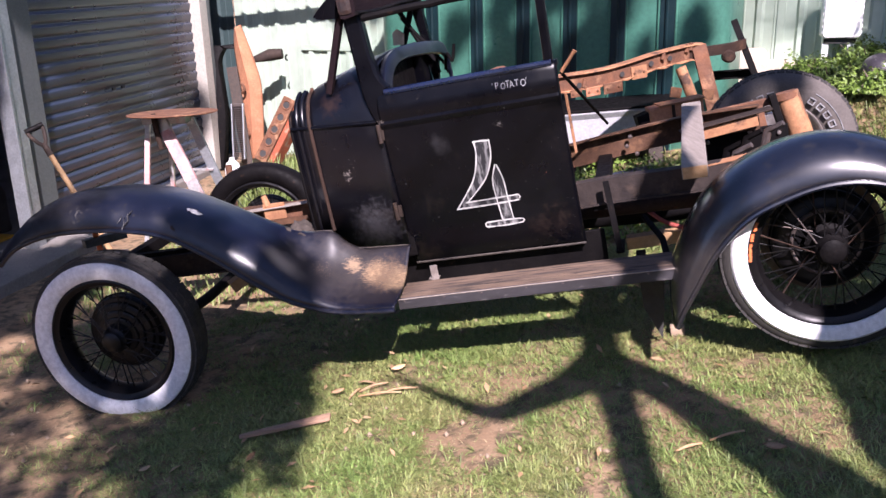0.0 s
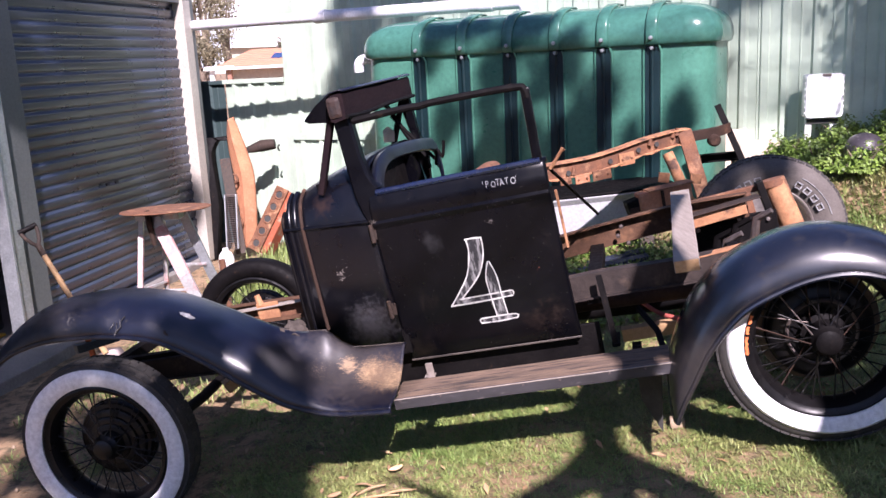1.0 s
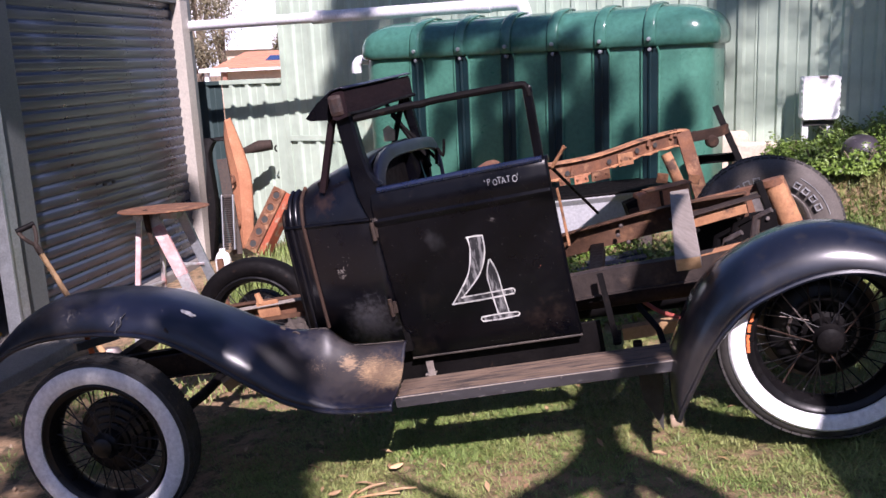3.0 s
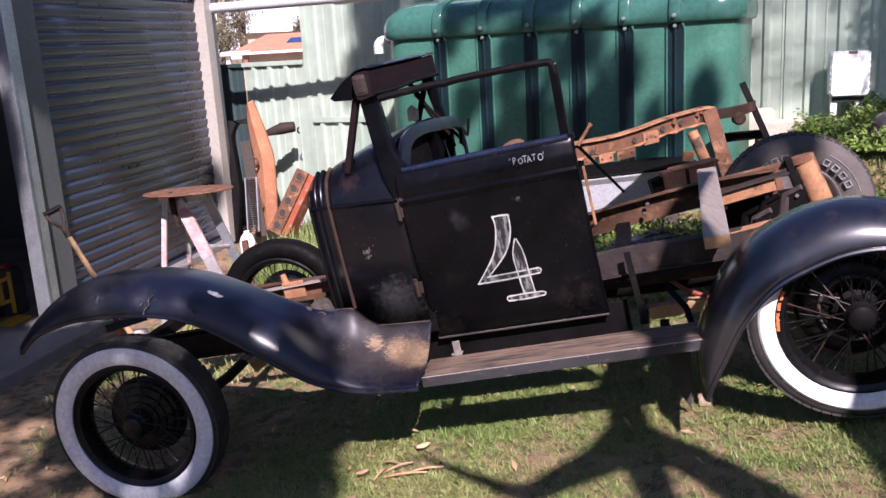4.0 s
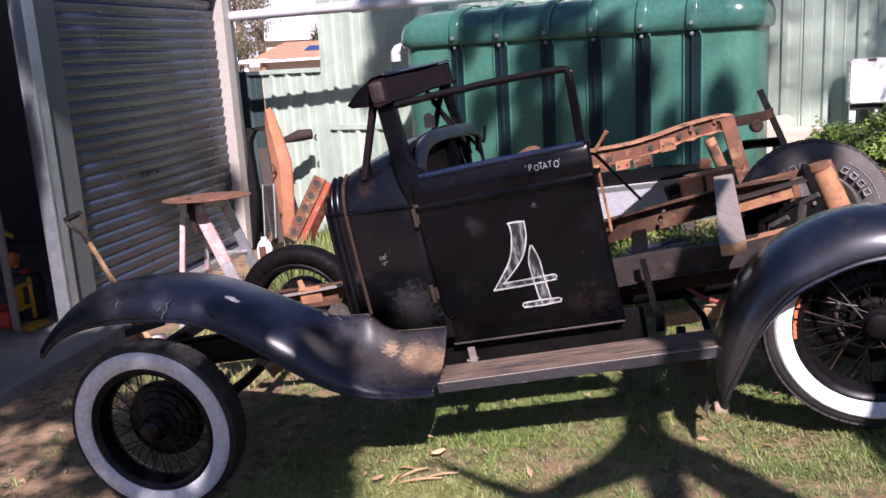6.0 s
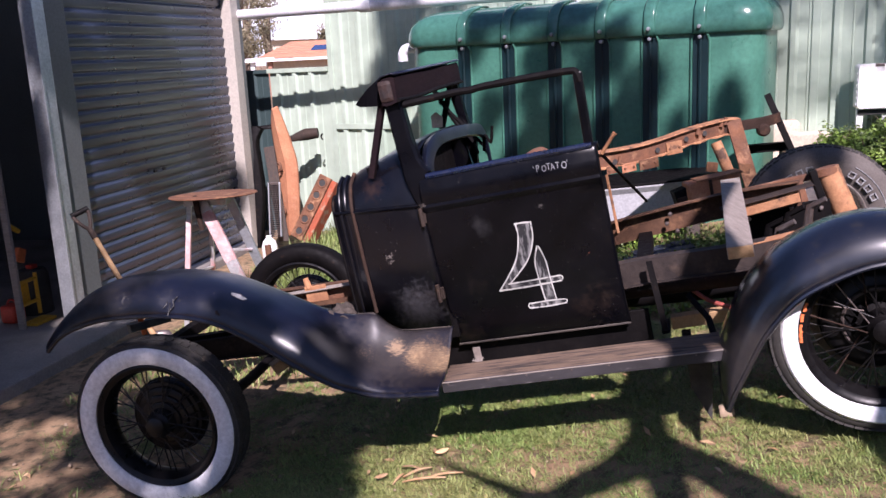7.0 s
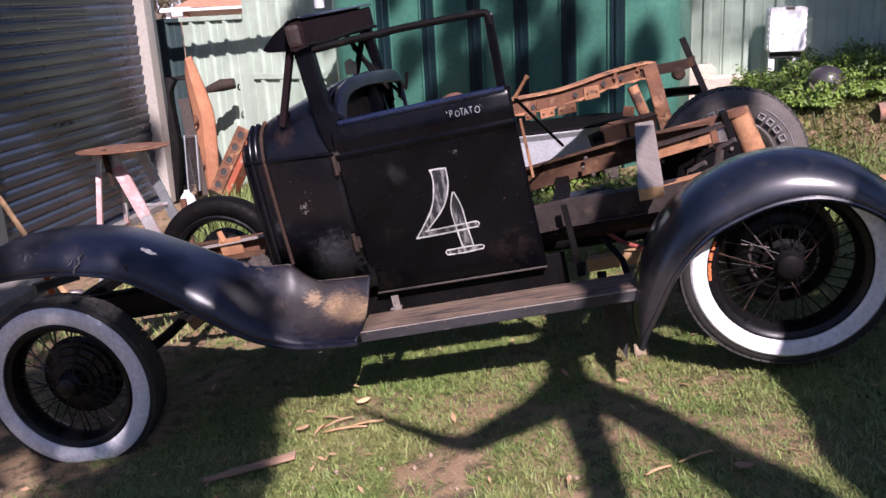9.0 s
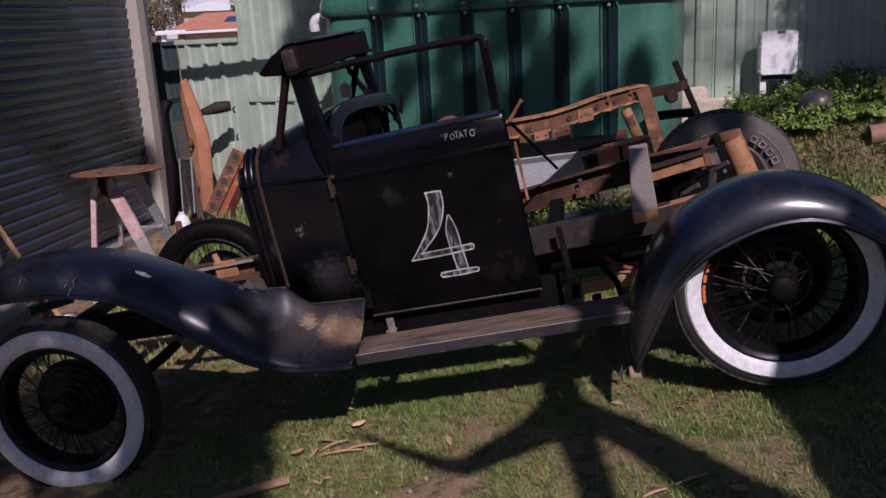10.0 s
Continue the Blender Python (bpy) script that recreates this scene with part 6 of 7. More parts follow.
def build_shrubs():
    rng = np.random.default_rng(3)
    spots = [(2.50, 6.42, 0.20, 0.24), (2.62, 6.33, 0.28, 0.17), (2.98, 6.42, 0.33, 0.24), (2.60, 6.14, 0.25, 0.2), (2.78, 5.80, 0.17, 0.22), (2.95, 5.78, 0.15, 0.17), (2.45, 5.95, 0.18, 0.12), (2.72, 5.85, 0.2, 0.1), (3.22, 6.25, 0.3, 0.3), (3.35, 5.98, 0.24, 0.2), (3.7, 6.0, 0.34, 0.34), (3.1, 5.72, 0.2, 0.08), (4.1, 5.8, 0.36, 0.36), (4.5, 5.6, 0.36, 0.36)]
    for i, (x, y, r, h) in enumerate(spots):
        z = ground_at(x, y)
        t = thing("shrub", "low leafy green shrub in the raised garden bed", "shrub", pose(x, y, z), group="shrubs in the bed")
        n = int(3400 * (r / 0.3) ** 2)
        d = rng.normal(size=(n, 3))
        d /= np.linalg.norm(d, axis=1, keepdims=True)
        d[:, 2] = np.abs(d[:, 2])
        lump = 0.72 + 0.38 * np.sin(d[:, 0] * 5 + i) * np.sin(d[:, 1] * 6 + 2 * i) * np.cos(d[:, 2] * 4)
        rad = lump[:, None] * rng.uniform(0.55, 1.05, (n, 1))
        c = d * rad * np.array([r, r, h]) + np.array([0, 0, 0.02])
        v, f = leaf_arrays(c, d + rng.normal(size=(n, 3)) * 0.6 + np.array([0, 0, 0.5]), 0.028, 1.7, seed=i)
        big_mesh("crown", v, f, LEAF, t)
        for a in (0.3, 1.6, 2.9, 4.1, 5.3):
            tube("stem", [(0, 0, -0.03), (0.3 * r * math.cos(a), 0.3 * r * math.sin(a), h * 0.4), (0.6 * r * math.cos(a), 0.6 * r * math.sin(a), h * 0.75)], [0.009, 0.006, 0.003], BARK, t, sides=5)


build_shrubs()


def blades(name, xs, ys, lo, hi, width, seed, mat, label, bends=(0.1, 0.7), tilts=(0.55, 1.4), turns=None, plain=False):
    """Bent blades of grass, two quads each, as one piece of stuff."""
    rng = np.random.default_rng(seed)
    n = len(xs)
    z = level(xs, ys)
    a = rng.uniform(0, 2 * math.pi, n) if turns is None else turns
    l = lo + (hi - lo) * rng.uniform(0, 1, n) ** 1.6
    bend = rng.uniform(*bends, n)
    tilt = rng.uniform(*tilts, n)
    dx, dy = np.cos(a), np.sin(a)
    w = width * rng.uniform(0.7, 1.3, n) / 2
    rows, out, up, last = [], np.zeros(n), np.zeros(n), 0.0
    for u, wf in (((0.0, 1.0), (1.0, 0.25)) if plain else ((0.0, 1.0), (0.55, 0.85), (1.0, 0.12))):
        out = out + l * (u - last) * np.sin(tilt + bend * (u + last) / 2)
        up = up + l * (u - last) * np.cos(np.minimum(tilt + bend * (u + last) / 2, 1.62))
        last = u
        for s in (-1, 1):
            rows.append(np.stack([xs + dx * out - s * dy * w * wf, ys + dy * out + s * dx * w * wf, z - 0.002 + up], 1))
    verts = np.stack(rows, 1).reshape(-1, 3)
    k = np.arange(n)[:, None] * len(rows)
    faces = np.concatenate([k + np.array([[j, j + 1, j + 3, j + 2]]) for j in range(0, len(rows) - 2, 2)], 1).reshape(-1, 4)
    return big_mesh(name, verts, faces, mat, label=label, category="grass", kind="stuff")


def grass_cover(x, y):
    """How thick the grass grows: bare in patches and by the front wheel."""
    v = 0.5 + 0.30 * np.sin(x * 3.3 + 1.7 * np.sin(y * 1.9)) * np.sin(y * 3.7 - 1.2 + np.sin(x * 2.1)) + 0.22 * np.sin(x * 8.7 + y * 5.1) * np.sin(y * 9.3 - x * 4.4) + 0.16 * np.sin(x * 21 + y * 13) * np.sin(y * 23 - x * 9) + 0.10 * np.sin(x * 47 - y * 31) * np.sin(y * 53 + x * 29)
    v = v + 0.22
    for cx, cy, r in ((-0.02, 2.52, 0.2), (0.08, 2.78, 0.15), (-0.34, 3.05, 0.18), (0.42, 2.2, 0.16), (-0.62, 2.72, 0.14), (0.12, 3.05, 0.10), (-0.1, 3.3, 0.12), (-0.45, 2.5, 0.1), (0.95, 2.75, 0.12)):
        v = v - 0.34 * np.exp(-((x - cx) ** 2 + (y - cy) ** 2) / r ** 2)
    v = v - 0.66 / (1 + np.exp((x + 1.1 + 0.25 * np.sin(y * 3)) * 5)) / (1 + np.exp((y - 5.2) * 4))
    return np.clip(v, 0, 1)


def build_grass():
    rng = np.random.default_rng(8)

    def scatter(n, x0, x1, y0, y1, keep):
        x, y = rng.uniform(x0, x1, n), rng.uniform(y0, y1, n)
        ok = keep(x, y) > rng.uniform(0, 1, n)
        return x[ok], y[ok]

    garage = lambda x, y: np.where((x < -2.45 + (y - 4.4) * 0.19) & (y > 3.2), 0.0, 1.0)
    wall = lambda x, y: np.where((x - 1.31) * 0.454 + (y - 7.46) * 0.891 > -0.05, 0.0, 1.0)
    tank = lambda x, y: np.where(((x - 0.83) * 0.454 + (y - 6.64) * 0.891 > -0.1) & (np.abs((x - 0.83) * 0.891 - (y - 6.64) * 0.454 + 0.24) < 1.5), 0.0, 1.0)
    # the lawn by the car grows in tufts, thick where it is green and broken by bare soil and thatch
    cover = lambda x, y: np.clip(grass_cover(x, y) * 1.9 - 0.16, 0, 1) * garage(x, y)
    cx, cy = scatter(46000, -1.7, 1.9, 1.75, 4.3, cover)
    k = rng.integers(4, 15, len(cx))
    tall = np.repeat(rng.uniform(0.6, 1.25, len(cx)), k)
    lean = np.repeat(rng.uniform(0, 2 * math.pi, len(cx)), k)
    a = lean + rng.normal(size=len(tall)) * 1.1
    r = np.abs(rng.normal(size=len(tall))) * 0.010 * tall
    x, y = np.repeat(cx, k) + r * np.cos(a), np.repeat(cy, k) + r * np.sin(a)
    blades("lawn_grass", x, y, 0.014, 0.05, 0.0030, 1, GRASS, "short patchy green lawn with worn bare spots", (0.2, 1.0), (0.5, 1.45), a)
    x, y = scatter(150000, -1.7, 1.9, 1.75, 4.3, lambda x, y: np.clip(cover(x, y) + 0.06, 0, 1))
    blades("lawn_grass", x, y, 0.010, 0.032, 0.0028, 5, GRASS, "fine short grass between the tufts", (0.2, 0.9), (0.7, 1.45), plain=True)
    x, y = scatter(60000, -2.4, 2.2, 1.5, 4.4, lambda x, y: cover(x, y) * np.where((x > -1.7) & (x < 1.9) & (y > 1.75) & (y < 4.3), 0.0, 1.0))
    blades("lawn_grass", x, y, 0.02, 0.06, 0.005, 6, GRASS, "short lawn at the edge of the yard")
    x, y = scatter(70000, -2.4, 4.2, 4.4, 9.0, lambda x, y: garage(x, y) * wall(x, y) * tank(x, y) * np.clip(grass_cover(x, y) + 0.5, 0, 1))
    blades("yard_grass", x, y, 0.03, 0.09, 0.007, 2, GRASS, "green grass growing round the scrap", (0.3, 1.0), (0.1, 0.9))
    x, y = scatter(110000, 1.9, 3.9, 3.4, 6.2, lambda x, y: np.clip(grass_cover(x, y) + 0.3, 0, 1))
    blades("side_grass", x, y, 0.02, 0.06, 0.006, 3, GRASS, "short green lawn beside the garden bed")
    fade = lambda x, y: np.clip(grass_cover(x * 0.5, y * 0.5), 0.1, 1) * np.clip(1.25 - np.hypot(x, y + 1.5) / 9.0, 0, 1) * np.where((y > 1.5) & (x > -2.4) & (x < 2.2), 0.0, 1.0) * np.where((y > 3.4) & (x > 1.9), 0.0, 1.0)
    x, y = scatter(150000, -6.0, 8.0, -7.0, 4.2, lambda x, y: fade(x, y) * garage(x, y))
    blades("outer_grass", x, y, 0.04, 0.12, 0.011, 12, GRASS, "mown lawn in front of the car", plain=True)
    x, y = scatter(9000, -2.35, -0.9, 6.4, 9.1, lambda x, y: garage(x - 0.05, y) * wall(x, y))
    x2, y2 = scatter(170000, -1.8, 1.95, 1.65, 4.3, lambda x, y: garage(x, y) * np.clip(grass_cover(x, y) + 0.2, 0, 1) * (0.45 + 0.35 * np.sin(x * 4.1 + y * 2.3) * np.sin(y * 5.2 - x)))
    blades("dry_thatch", x2, y2, 0.012, 0.05, 0.0026, 9, STRAW, "dry straw coloured thatch lying in the lawn", (0.0, 0.3), (1.2, 1.5), plain=True)
    blades("tall_grass", x, y, 0.08, 0.26, 0.008, 4, GRASS, "tall unmown grass along the fence", (0.2, 0.9), (0.0, 0.4))


build_grass()


def build_weeds():
    rng = np.random.default_rng(61)
    n = 9000
    x, y = rng.uniform(0.2, 2.0, n), rng.uniform(4.35, 5.9, n)
    clump = np.sin(x * 6.1 + 1.3) * np.sin(y * 7.3 + x * 2.0) > -0.25
    x, y = x[clump], y[clump]
    c = np.stack([x, y, level(x, y) + rng.uniform(0.02, 0.13, len(x)) * rng.uniform(0.4, 1.0, len(x))], 1)
    v, f = leaf_arrays(c, rng.normal(size=(len(x), 3)) * 0.7 + np.array([0, 0, 0.8]), 0.032, 1.5, seed=62)
    big_mesh("weeds", v, f, LEAF, label="low green weeds growing under the scrap", category="weeds", kind="stuff")


build_weeds()


def build_litter():
    rng = np.random.default_rng(21)
    n = 420
    x, y = rng.uniform(-2.2, 2.4, n), rng.uniform(1.6, 4.3, n)
    keep = rng.uniform(0, 1, n) < 0.35 + 0.65 * np.exp(-((x + 0.35) ** 2 + (y - 3.0) ** 2) / 0.4)
    x, y = x[keep], y[keep]
    c = np.stack([x, y, level(x, y) + rng.uniform(0.008, 0.03, len(x))], 1)
    v, f = leaf_arrays(c, np.tile([0, 0, 1.0], (len(x), 1)) + rng.normal(size=(len(x), 3)) * 0.25, 0.05, 3.2, seed=4)
    big_mesh("leaf_litter", v, f, DRY_LEAF, label="dry brown gum leaves scattered over the lawn", category="leaves", kind="stuff")
    # small stones and clods on the bare soil
    n = 700
    x, y = rng.uniform(-2.3, 0.6, n), rng.uniform(1.6, 4.6, n)
    keep = rng.uniform(0, 1, n) > grass_cover(x, y)
    x, y = x[keep], y[keep]
    verts, faces = [], []
    octa = np.array([(1, 0, 0), (-1, 0, 0), (0, 1, 0), (0, -1, 0), (0, 0, 1), (0, 0, -1)], float)
    tri = np.array([(0, 2, 4), (2, 1, 4), (1, 3, 4), (3, 0, 4), (2, 0, 5), (1, 2, 5), (3, 1, 5), (0, 3, 5)])
    for i, (px, py) in enumerate(zip(x, y)):
        r = rng.uniform(0.004, 0.014)
        p = octa * r * rng.uniform(0.6, 1.3, (6, 3)) + (px, py, level(px, py) + r * 0.4)
        verts.append(p)
        faces.append(tri + 6 * i)
    big_mesh("soil_clods", np.concatenate(verts), np.concatenate(faces), STONE, label="small stones and clods on bare soil", category="stones", kind="stuff")
    # a flat stick, bark strips, large dry leaves and pale chips
    s = thing("flat_stick", "flat weathered stick lying on the lawn", "stick")
    a, b = Vector((-0.80, 2.80, ground_at(-0.80, 2.80) + 0.022)), Vector((-0.47, 2.84, ground_at(-0.47, 2.84) + 0.030))
    rows = [[a.lerp(b, u) + Vector((0, dy * w, dz)) for dy, dz in ((-1, -0.006), (-0.9, 0.006), (0.0, 0.009), (0.9, 0.006), (1, -0.006))] for u, w in ((0.0, 0.006), (0.15, 0.012), (0.5, 0.017), (0.85, 0.021), (0.97, 0.022), (1.0, 0.019))]
    verts, faces = grid_mesh(rows)
    faces += [tuple(range(5)), tuple(len(verts) - 5 + i for i in range(5))[::-1]]
    shape("stick", verts, faces, STICK_WOOD, s)
    for px, py, l, ang, bend in ((-0.33, 3.05, 0.14, 20, 0.015), (-0.30, 2.98, 0.2, -8, 0.01), (-0.40, 3.02, 0.09, 60, 0.01), (0.80, 2.31, 0.13, 12, 0.006), (0.68, 2.28, 0.10, 14, 0.006), (-0.22, 2.99, 0.16, -4, 0.01), (-0.36, 3.1, 0.1, -30, 0.01)):
        m = pose(px, py, ground_at(px, py) + 0.016, 0, -9, ang)
        rows = [[m @ Vector((0.85 * l * u, 0.006 * (1 - abs(u) * 1.3) * v, bend * (1 - 4 * u * u) * 0.6 + 0.006 * v * v)) for v in (-1, -0.4, 0.4, 1)] for u in (-0.5, -0.35, -0.15, 0.05, 0.25, 0.4, 0.5)]
        verts, faces = grid_mesh(rows)
        b = thicken(shape("bark_strip", verts, faces, DRY_LEAF, label="curled strip of dry reddish bark on the lawn", category="bark", group="bark strips", smooth=True), 0.003)
    for px, py, l, ang in ((-0.47, 3.05, 0.075, 20), (-0.24, 3.18, 0.085, 25), (-0.27, 3.2, 0.05, 100), (0.9, 2.2, 0.09, -30), (0.18, 1.98, 0.07, 10), (-1.1, 2.65, 0.06, 40), (-0.72, 2.63, 0.07, 70)):
        m = pose(px, py, ground_at(px, py) + 0.024, 12, -6, ang)
        l *= 0.75
        rows = [[m @ Vector((l * u, l * 0.22 * (1 - 4 * u * u) * v, 0.25 * l * (v * v) * 0.4 + 0.2 * l * u * u)) for v in (-1, 0, 1)] for u in (-0.5, -0.3, -0.1, 0.1, 0.3, 0.5)]
        verts, faces = grid_mesh(rows)
        thicken(shape("fallen_leaf", verts, faces, DRY_LEAF, label="large dry tan leaf fallen on the lawn", category="leaf", group="large fallen leaves", smooth=True), 0.001)


build_litter()

# ---- the tall gum tree behind the viewer, whose shade lies over the yard ----
def build_shade_tree():
    base = Vector((5.6, -2.6, ground_at(5.6, -2.6) - 0.1))
    t = thing("gum_tree", "tall gum tree that shades the yard", "tree")
    crotch = Vector((5.4, -2.4, 4.7))
    fork = Vector((5.1, -2.2, 9.6))
    tube("trunk", smooth_path([base, base + Vector((0.0, 0.1, 1.6)), crotch, Vector((5.3, -2.3, 7.2)), fork], 5),
         [0.42] * 5 + [0.38] * 6 + [0.3] * 5 + [0.22] * 5, BARK, t, sides=18)
    left_base = Vector((-4.9, -2.6, ground_at(-4.9, -2.6) - 0.1))
    other = thing("gum_tree", "leaning gum tree that shades the garage side", "tree")
    left_fork = Vector((-4.7, -2.3, 5.2))
    tube("trunk", smooth_path([left_base, left_base + Vector((0.0, 0.1, 2.0)), left_fork, Vector((-4.4, -2.0, 8.8))], 5), [0.3] * 6 + [0.24] * 5 + [0.17] * 5, BARK, other, sides=16)

    def up(points, k):
        return [Vector(p) + TO_SUN * k for p in points]

    limbs = [
        (((0.95, 4.6, 0.5), (0.70, 4.1, 0.4), (0.63, 3.83, 0.31), (0.59, 3.41, 0.31), (0.54, 2.98, 0.3), (0.53, 2.46, 0.3), (0.52, 2.08, 0.31), (0.6, 1.4, 0.4)), 4.3, (0.04, 0.055, 0.06, 0.06, 0.075, 0.06, 0.06, 0.06)),
        (((0.55, 2.99, 0.31), (0.42, 2.85, 0.28), (0.28, 2.77, 0.26), (0.13, 2.72, 0.23), (-0.03, 2.87, 0.21), (-0.16, 3.04, 0.18), (-0.26, 3.17, 0.16)), 4.3, (0.09, 0.075, 0.06, 0.045, 0.026, 0.02, 0.012)),
        (((0.54, 3.02, 0.31), (0.73, 2.62, 0.34), (0.86, 2.28, 0.36), (0.95, 2.04, 0.38), (1.1, 1.5, 0.4), (1.6, 0.9, 0.6), (2.8, 0.7, 1.2), (4.0, 0.7, 1.6), (4.85, 0.7, 1.77)), 4.3, (0.07, 0.085, 0.1, 0.12, 0.16, 0.12, 0.15, 0.18, 0.2)),
        (((1.60, 2.66, 1.3), (1.46, 2.66, 0.95), (1.41, 2.66, 0.72), (1.365, 2.66, 0.5), (1.345, 2.55, 0.42), (1.33, 2.3, 0.41), (1.31, 2.0, 0.4), (1.5, 1.3, 0.4), (3.0, 0.6, 1.4), (5.0, -0.1, 2.5)), 3.2, (0.05, 0.13, 0.15, 0.165, 0.16, 0.17, 0.19, 0.19, 0.19, 0.2)),
    ]
    for pts, k, radii in limbs:
        path = smooth_path([(*p, r) for p, r in zip(up(pts, k), radii)], 5)
        tube("limb", [p[:3] for p in path], [p[3] for p in path], BARK, t, sides=10)
    # unseen leaf clumps, each added sunward of a spot to be shaded
    clumps = [
        # over the front wheel and the soil beside it
        ((-1.45, 3.12, 0.35), 7.01, 0.36), ((-1.28, 2.7, 0.1), 7.02, 0.30), ((-1.75, 3.3, 0.5), 7.01, 0.5), ((-2.2, 3.9, 0.3), 7.02, 0.6), ((-1.7, 2.7, 0.1), 7.02, 0.5), ((-2.5, 4.8, 0.3), 8, 0.4), ((-1.2, 3.3, 0.3), 7.01, 0.22), ((-1.05, 2.8, 0.05), 7, 0.2), ((-0.85, 3.05, 0.07), 7, 0.22), ((-1.0, 2.98, 0.05), 7, 0.24), ((-0.84, 3.3, 0.06), 7, 0.2), ((-0.75, 2.95, 0.08), 7.01, 0.2), ((-0.78, 2.78, 0.1), 7.01, 0.26), ((-0.95, 2.55, 0.05), 7.01, 0.3), ((-1.1, 2.95, 0.05), 7, 0.26), ((-1.5, 2.4, 0.0), 7.02, 0.45), ((-1.25, 2.25, 0.0), 7.02, 0.3), ((-2.2, 3.2, -0.1), 7.02, 0.45),
        ((-0.92, 3.25, 0.05), 7, 0.26), ((-0.8, 3.5, 0.06), 7, 0.28), ((-1.1, 3.6, 0.08), 7, 0.32), ((-0.72, 3.12, 0.06), 7, 0.16),
        # over the garage front
        ((-2.6, 7.3, 1.45), 10.5, 0.42), ((-2.75, 6.5, 1.3), 10.5, 0.36),
        ((-1.9, 4.35, 0.0), 7.02, 0.4), ((-2.7, 5.3, 0.0), 8, 0.4), ((-3.35, 5.8, 0.4), 10, 0.5), ((-3.3, 5.5, 0.0), 9, 0.5), ((-2.9, 5.1, -0.1), 9, 0.45), ((-2.6, 4.7, -0.1), 8.5, 0.45), ((-3.3, 5.9, 0.9), 10, 0.35),
        # over the grass behind the car
        ((0.8, 5.35, 0.40), 11, 0.3), ((1.2, 5.35, 0.45), 11, 0.3), ((1.5, 5.3, 0.5), 11, 0.25),
        # on the tall wall
        ((-0.8, 8.5, 2.35), 12, 0.32), ((-0.45, 8.35, 2.5), 12, 0.36), ((-0.1, 8.2, 2.45), 12, 0.36), ((-0.85, 8.55, 1.6), 12, 0.28), ((0.25, 8.0, 2.6), 12, 0.34), ((-0.8, 8.5, 1.95), 12, 0.26),
        # on the tank
        ((0.03, 7.04, 1.25), 11, 0.15), ((0.44, 6.8, 1.6), 11, 0.2), ((0.5, 6.8, 1.1), 11, 0.26), ((0.85, 6.62, 1.65), 11, 0.19), ((0.98, 6.55, 1.15), 11, 0.28), ((1.2, 6.45, 1.45), 11, 0.13), ((1.68, 6.2, 1.25), 11, 0.17), ((0.0, 7.05, 1.95), 11, 0.18), ((0.65, 6.7, 2.0), 11, 0.2), ((0.3, 6.9, 2.02), 11, 0.15), ((0.7, 6.7, 0.8), 11, 0.25), ((0.3, 6.9, 0.9), 11, 0.24), ((1.35, 6.35, 1.0), 11, 0.2),
        # right of the tank
        ((2.25, 6.97, 2.1), 10.5, 0.14), ((2.6, 6.8, 2.4), 10.5, 0.22), ((2.12, 7.02, 1.6), 10.51, 0.24),
        # over the rear of the running board and the yard on the right
        ((0.74, 3.02, 0.72), 5.5, 0.15), ((1.8, 3.25, 0.5), 4.5, 0.32), ((2.15, 3.4, 0.6), 4.5, 0.4), ((1.62, 2.7, 0.6), 4.0, 0.30), ((1.55, 2.2, 0.5), 4.0, 0.32), ((1.95, 2.5, 0.8), 4.0, 0.38), ((1.45, 1.75, 0.4), 4, 0.3), ((1.40, 2.68, 0.42), 3.6, 0.16), ((2.0, 2.9, 1.2), 4.2, 0.35), ((2.4, 2.3, 0.8), 4.5, 0.55), ((2.2, 1.8, 0.6), 4.5, 0.55), ((1.75, 1.9, 0.5), 4.2, 0.4), ((1.72, 2.35, 0.5), 4.2, 0.32),
    ]
    rng = np.random.default_rng(17)
    for i, (p, k, r) in enumerate(clumps):
        c = Vector(p) + TO_SUN * k
        n = int((45 if k == 7.02 else 330 if k == 7.01 else 560 if k < 10 else 95 if k == 10.51 else 3000 if p[0] < -2.3 else 760) * (r / 0.4) ** 2) + 30
        d = rng.normal(size=(n, 3))
        d /= np.linalg.norm(d, axis=1, keepdims=True)
        q = d * (rng.uniform(0, 1, (n, 1)) ** 0.45) * r * (0.85 + 0.3 * np.sin(d[:, :1] * 4 + i)) + np.array(c)
        v, f = leaf_arrays(q, d * 0.4 + rng.normal(size=(n, 3)) * 0.5 + np.array(TO_SUN), 0.13, 2.6, seed=40 + i)
        owner = other if p[0] < -0.95 else t
        big_mesh("leaf_clump", v, f, TREE_LEAF, owner)
        root = (left_fork if k < 9 else Vector((-4.4, -2.0, 8.8))) if owner is other else (fork if k > 6 else crotch)
        mid = root.lerp(c, 0.55) + Vector((0, 0, 0.4))
        path = smooth_path([tuple(root), tuple(mid), tuple(c)], 5)
        tube("twig", path, [0.013 - 0.001 * j for j in range(len(path))], BARK, owner, sides=6)


build_shade_tree()


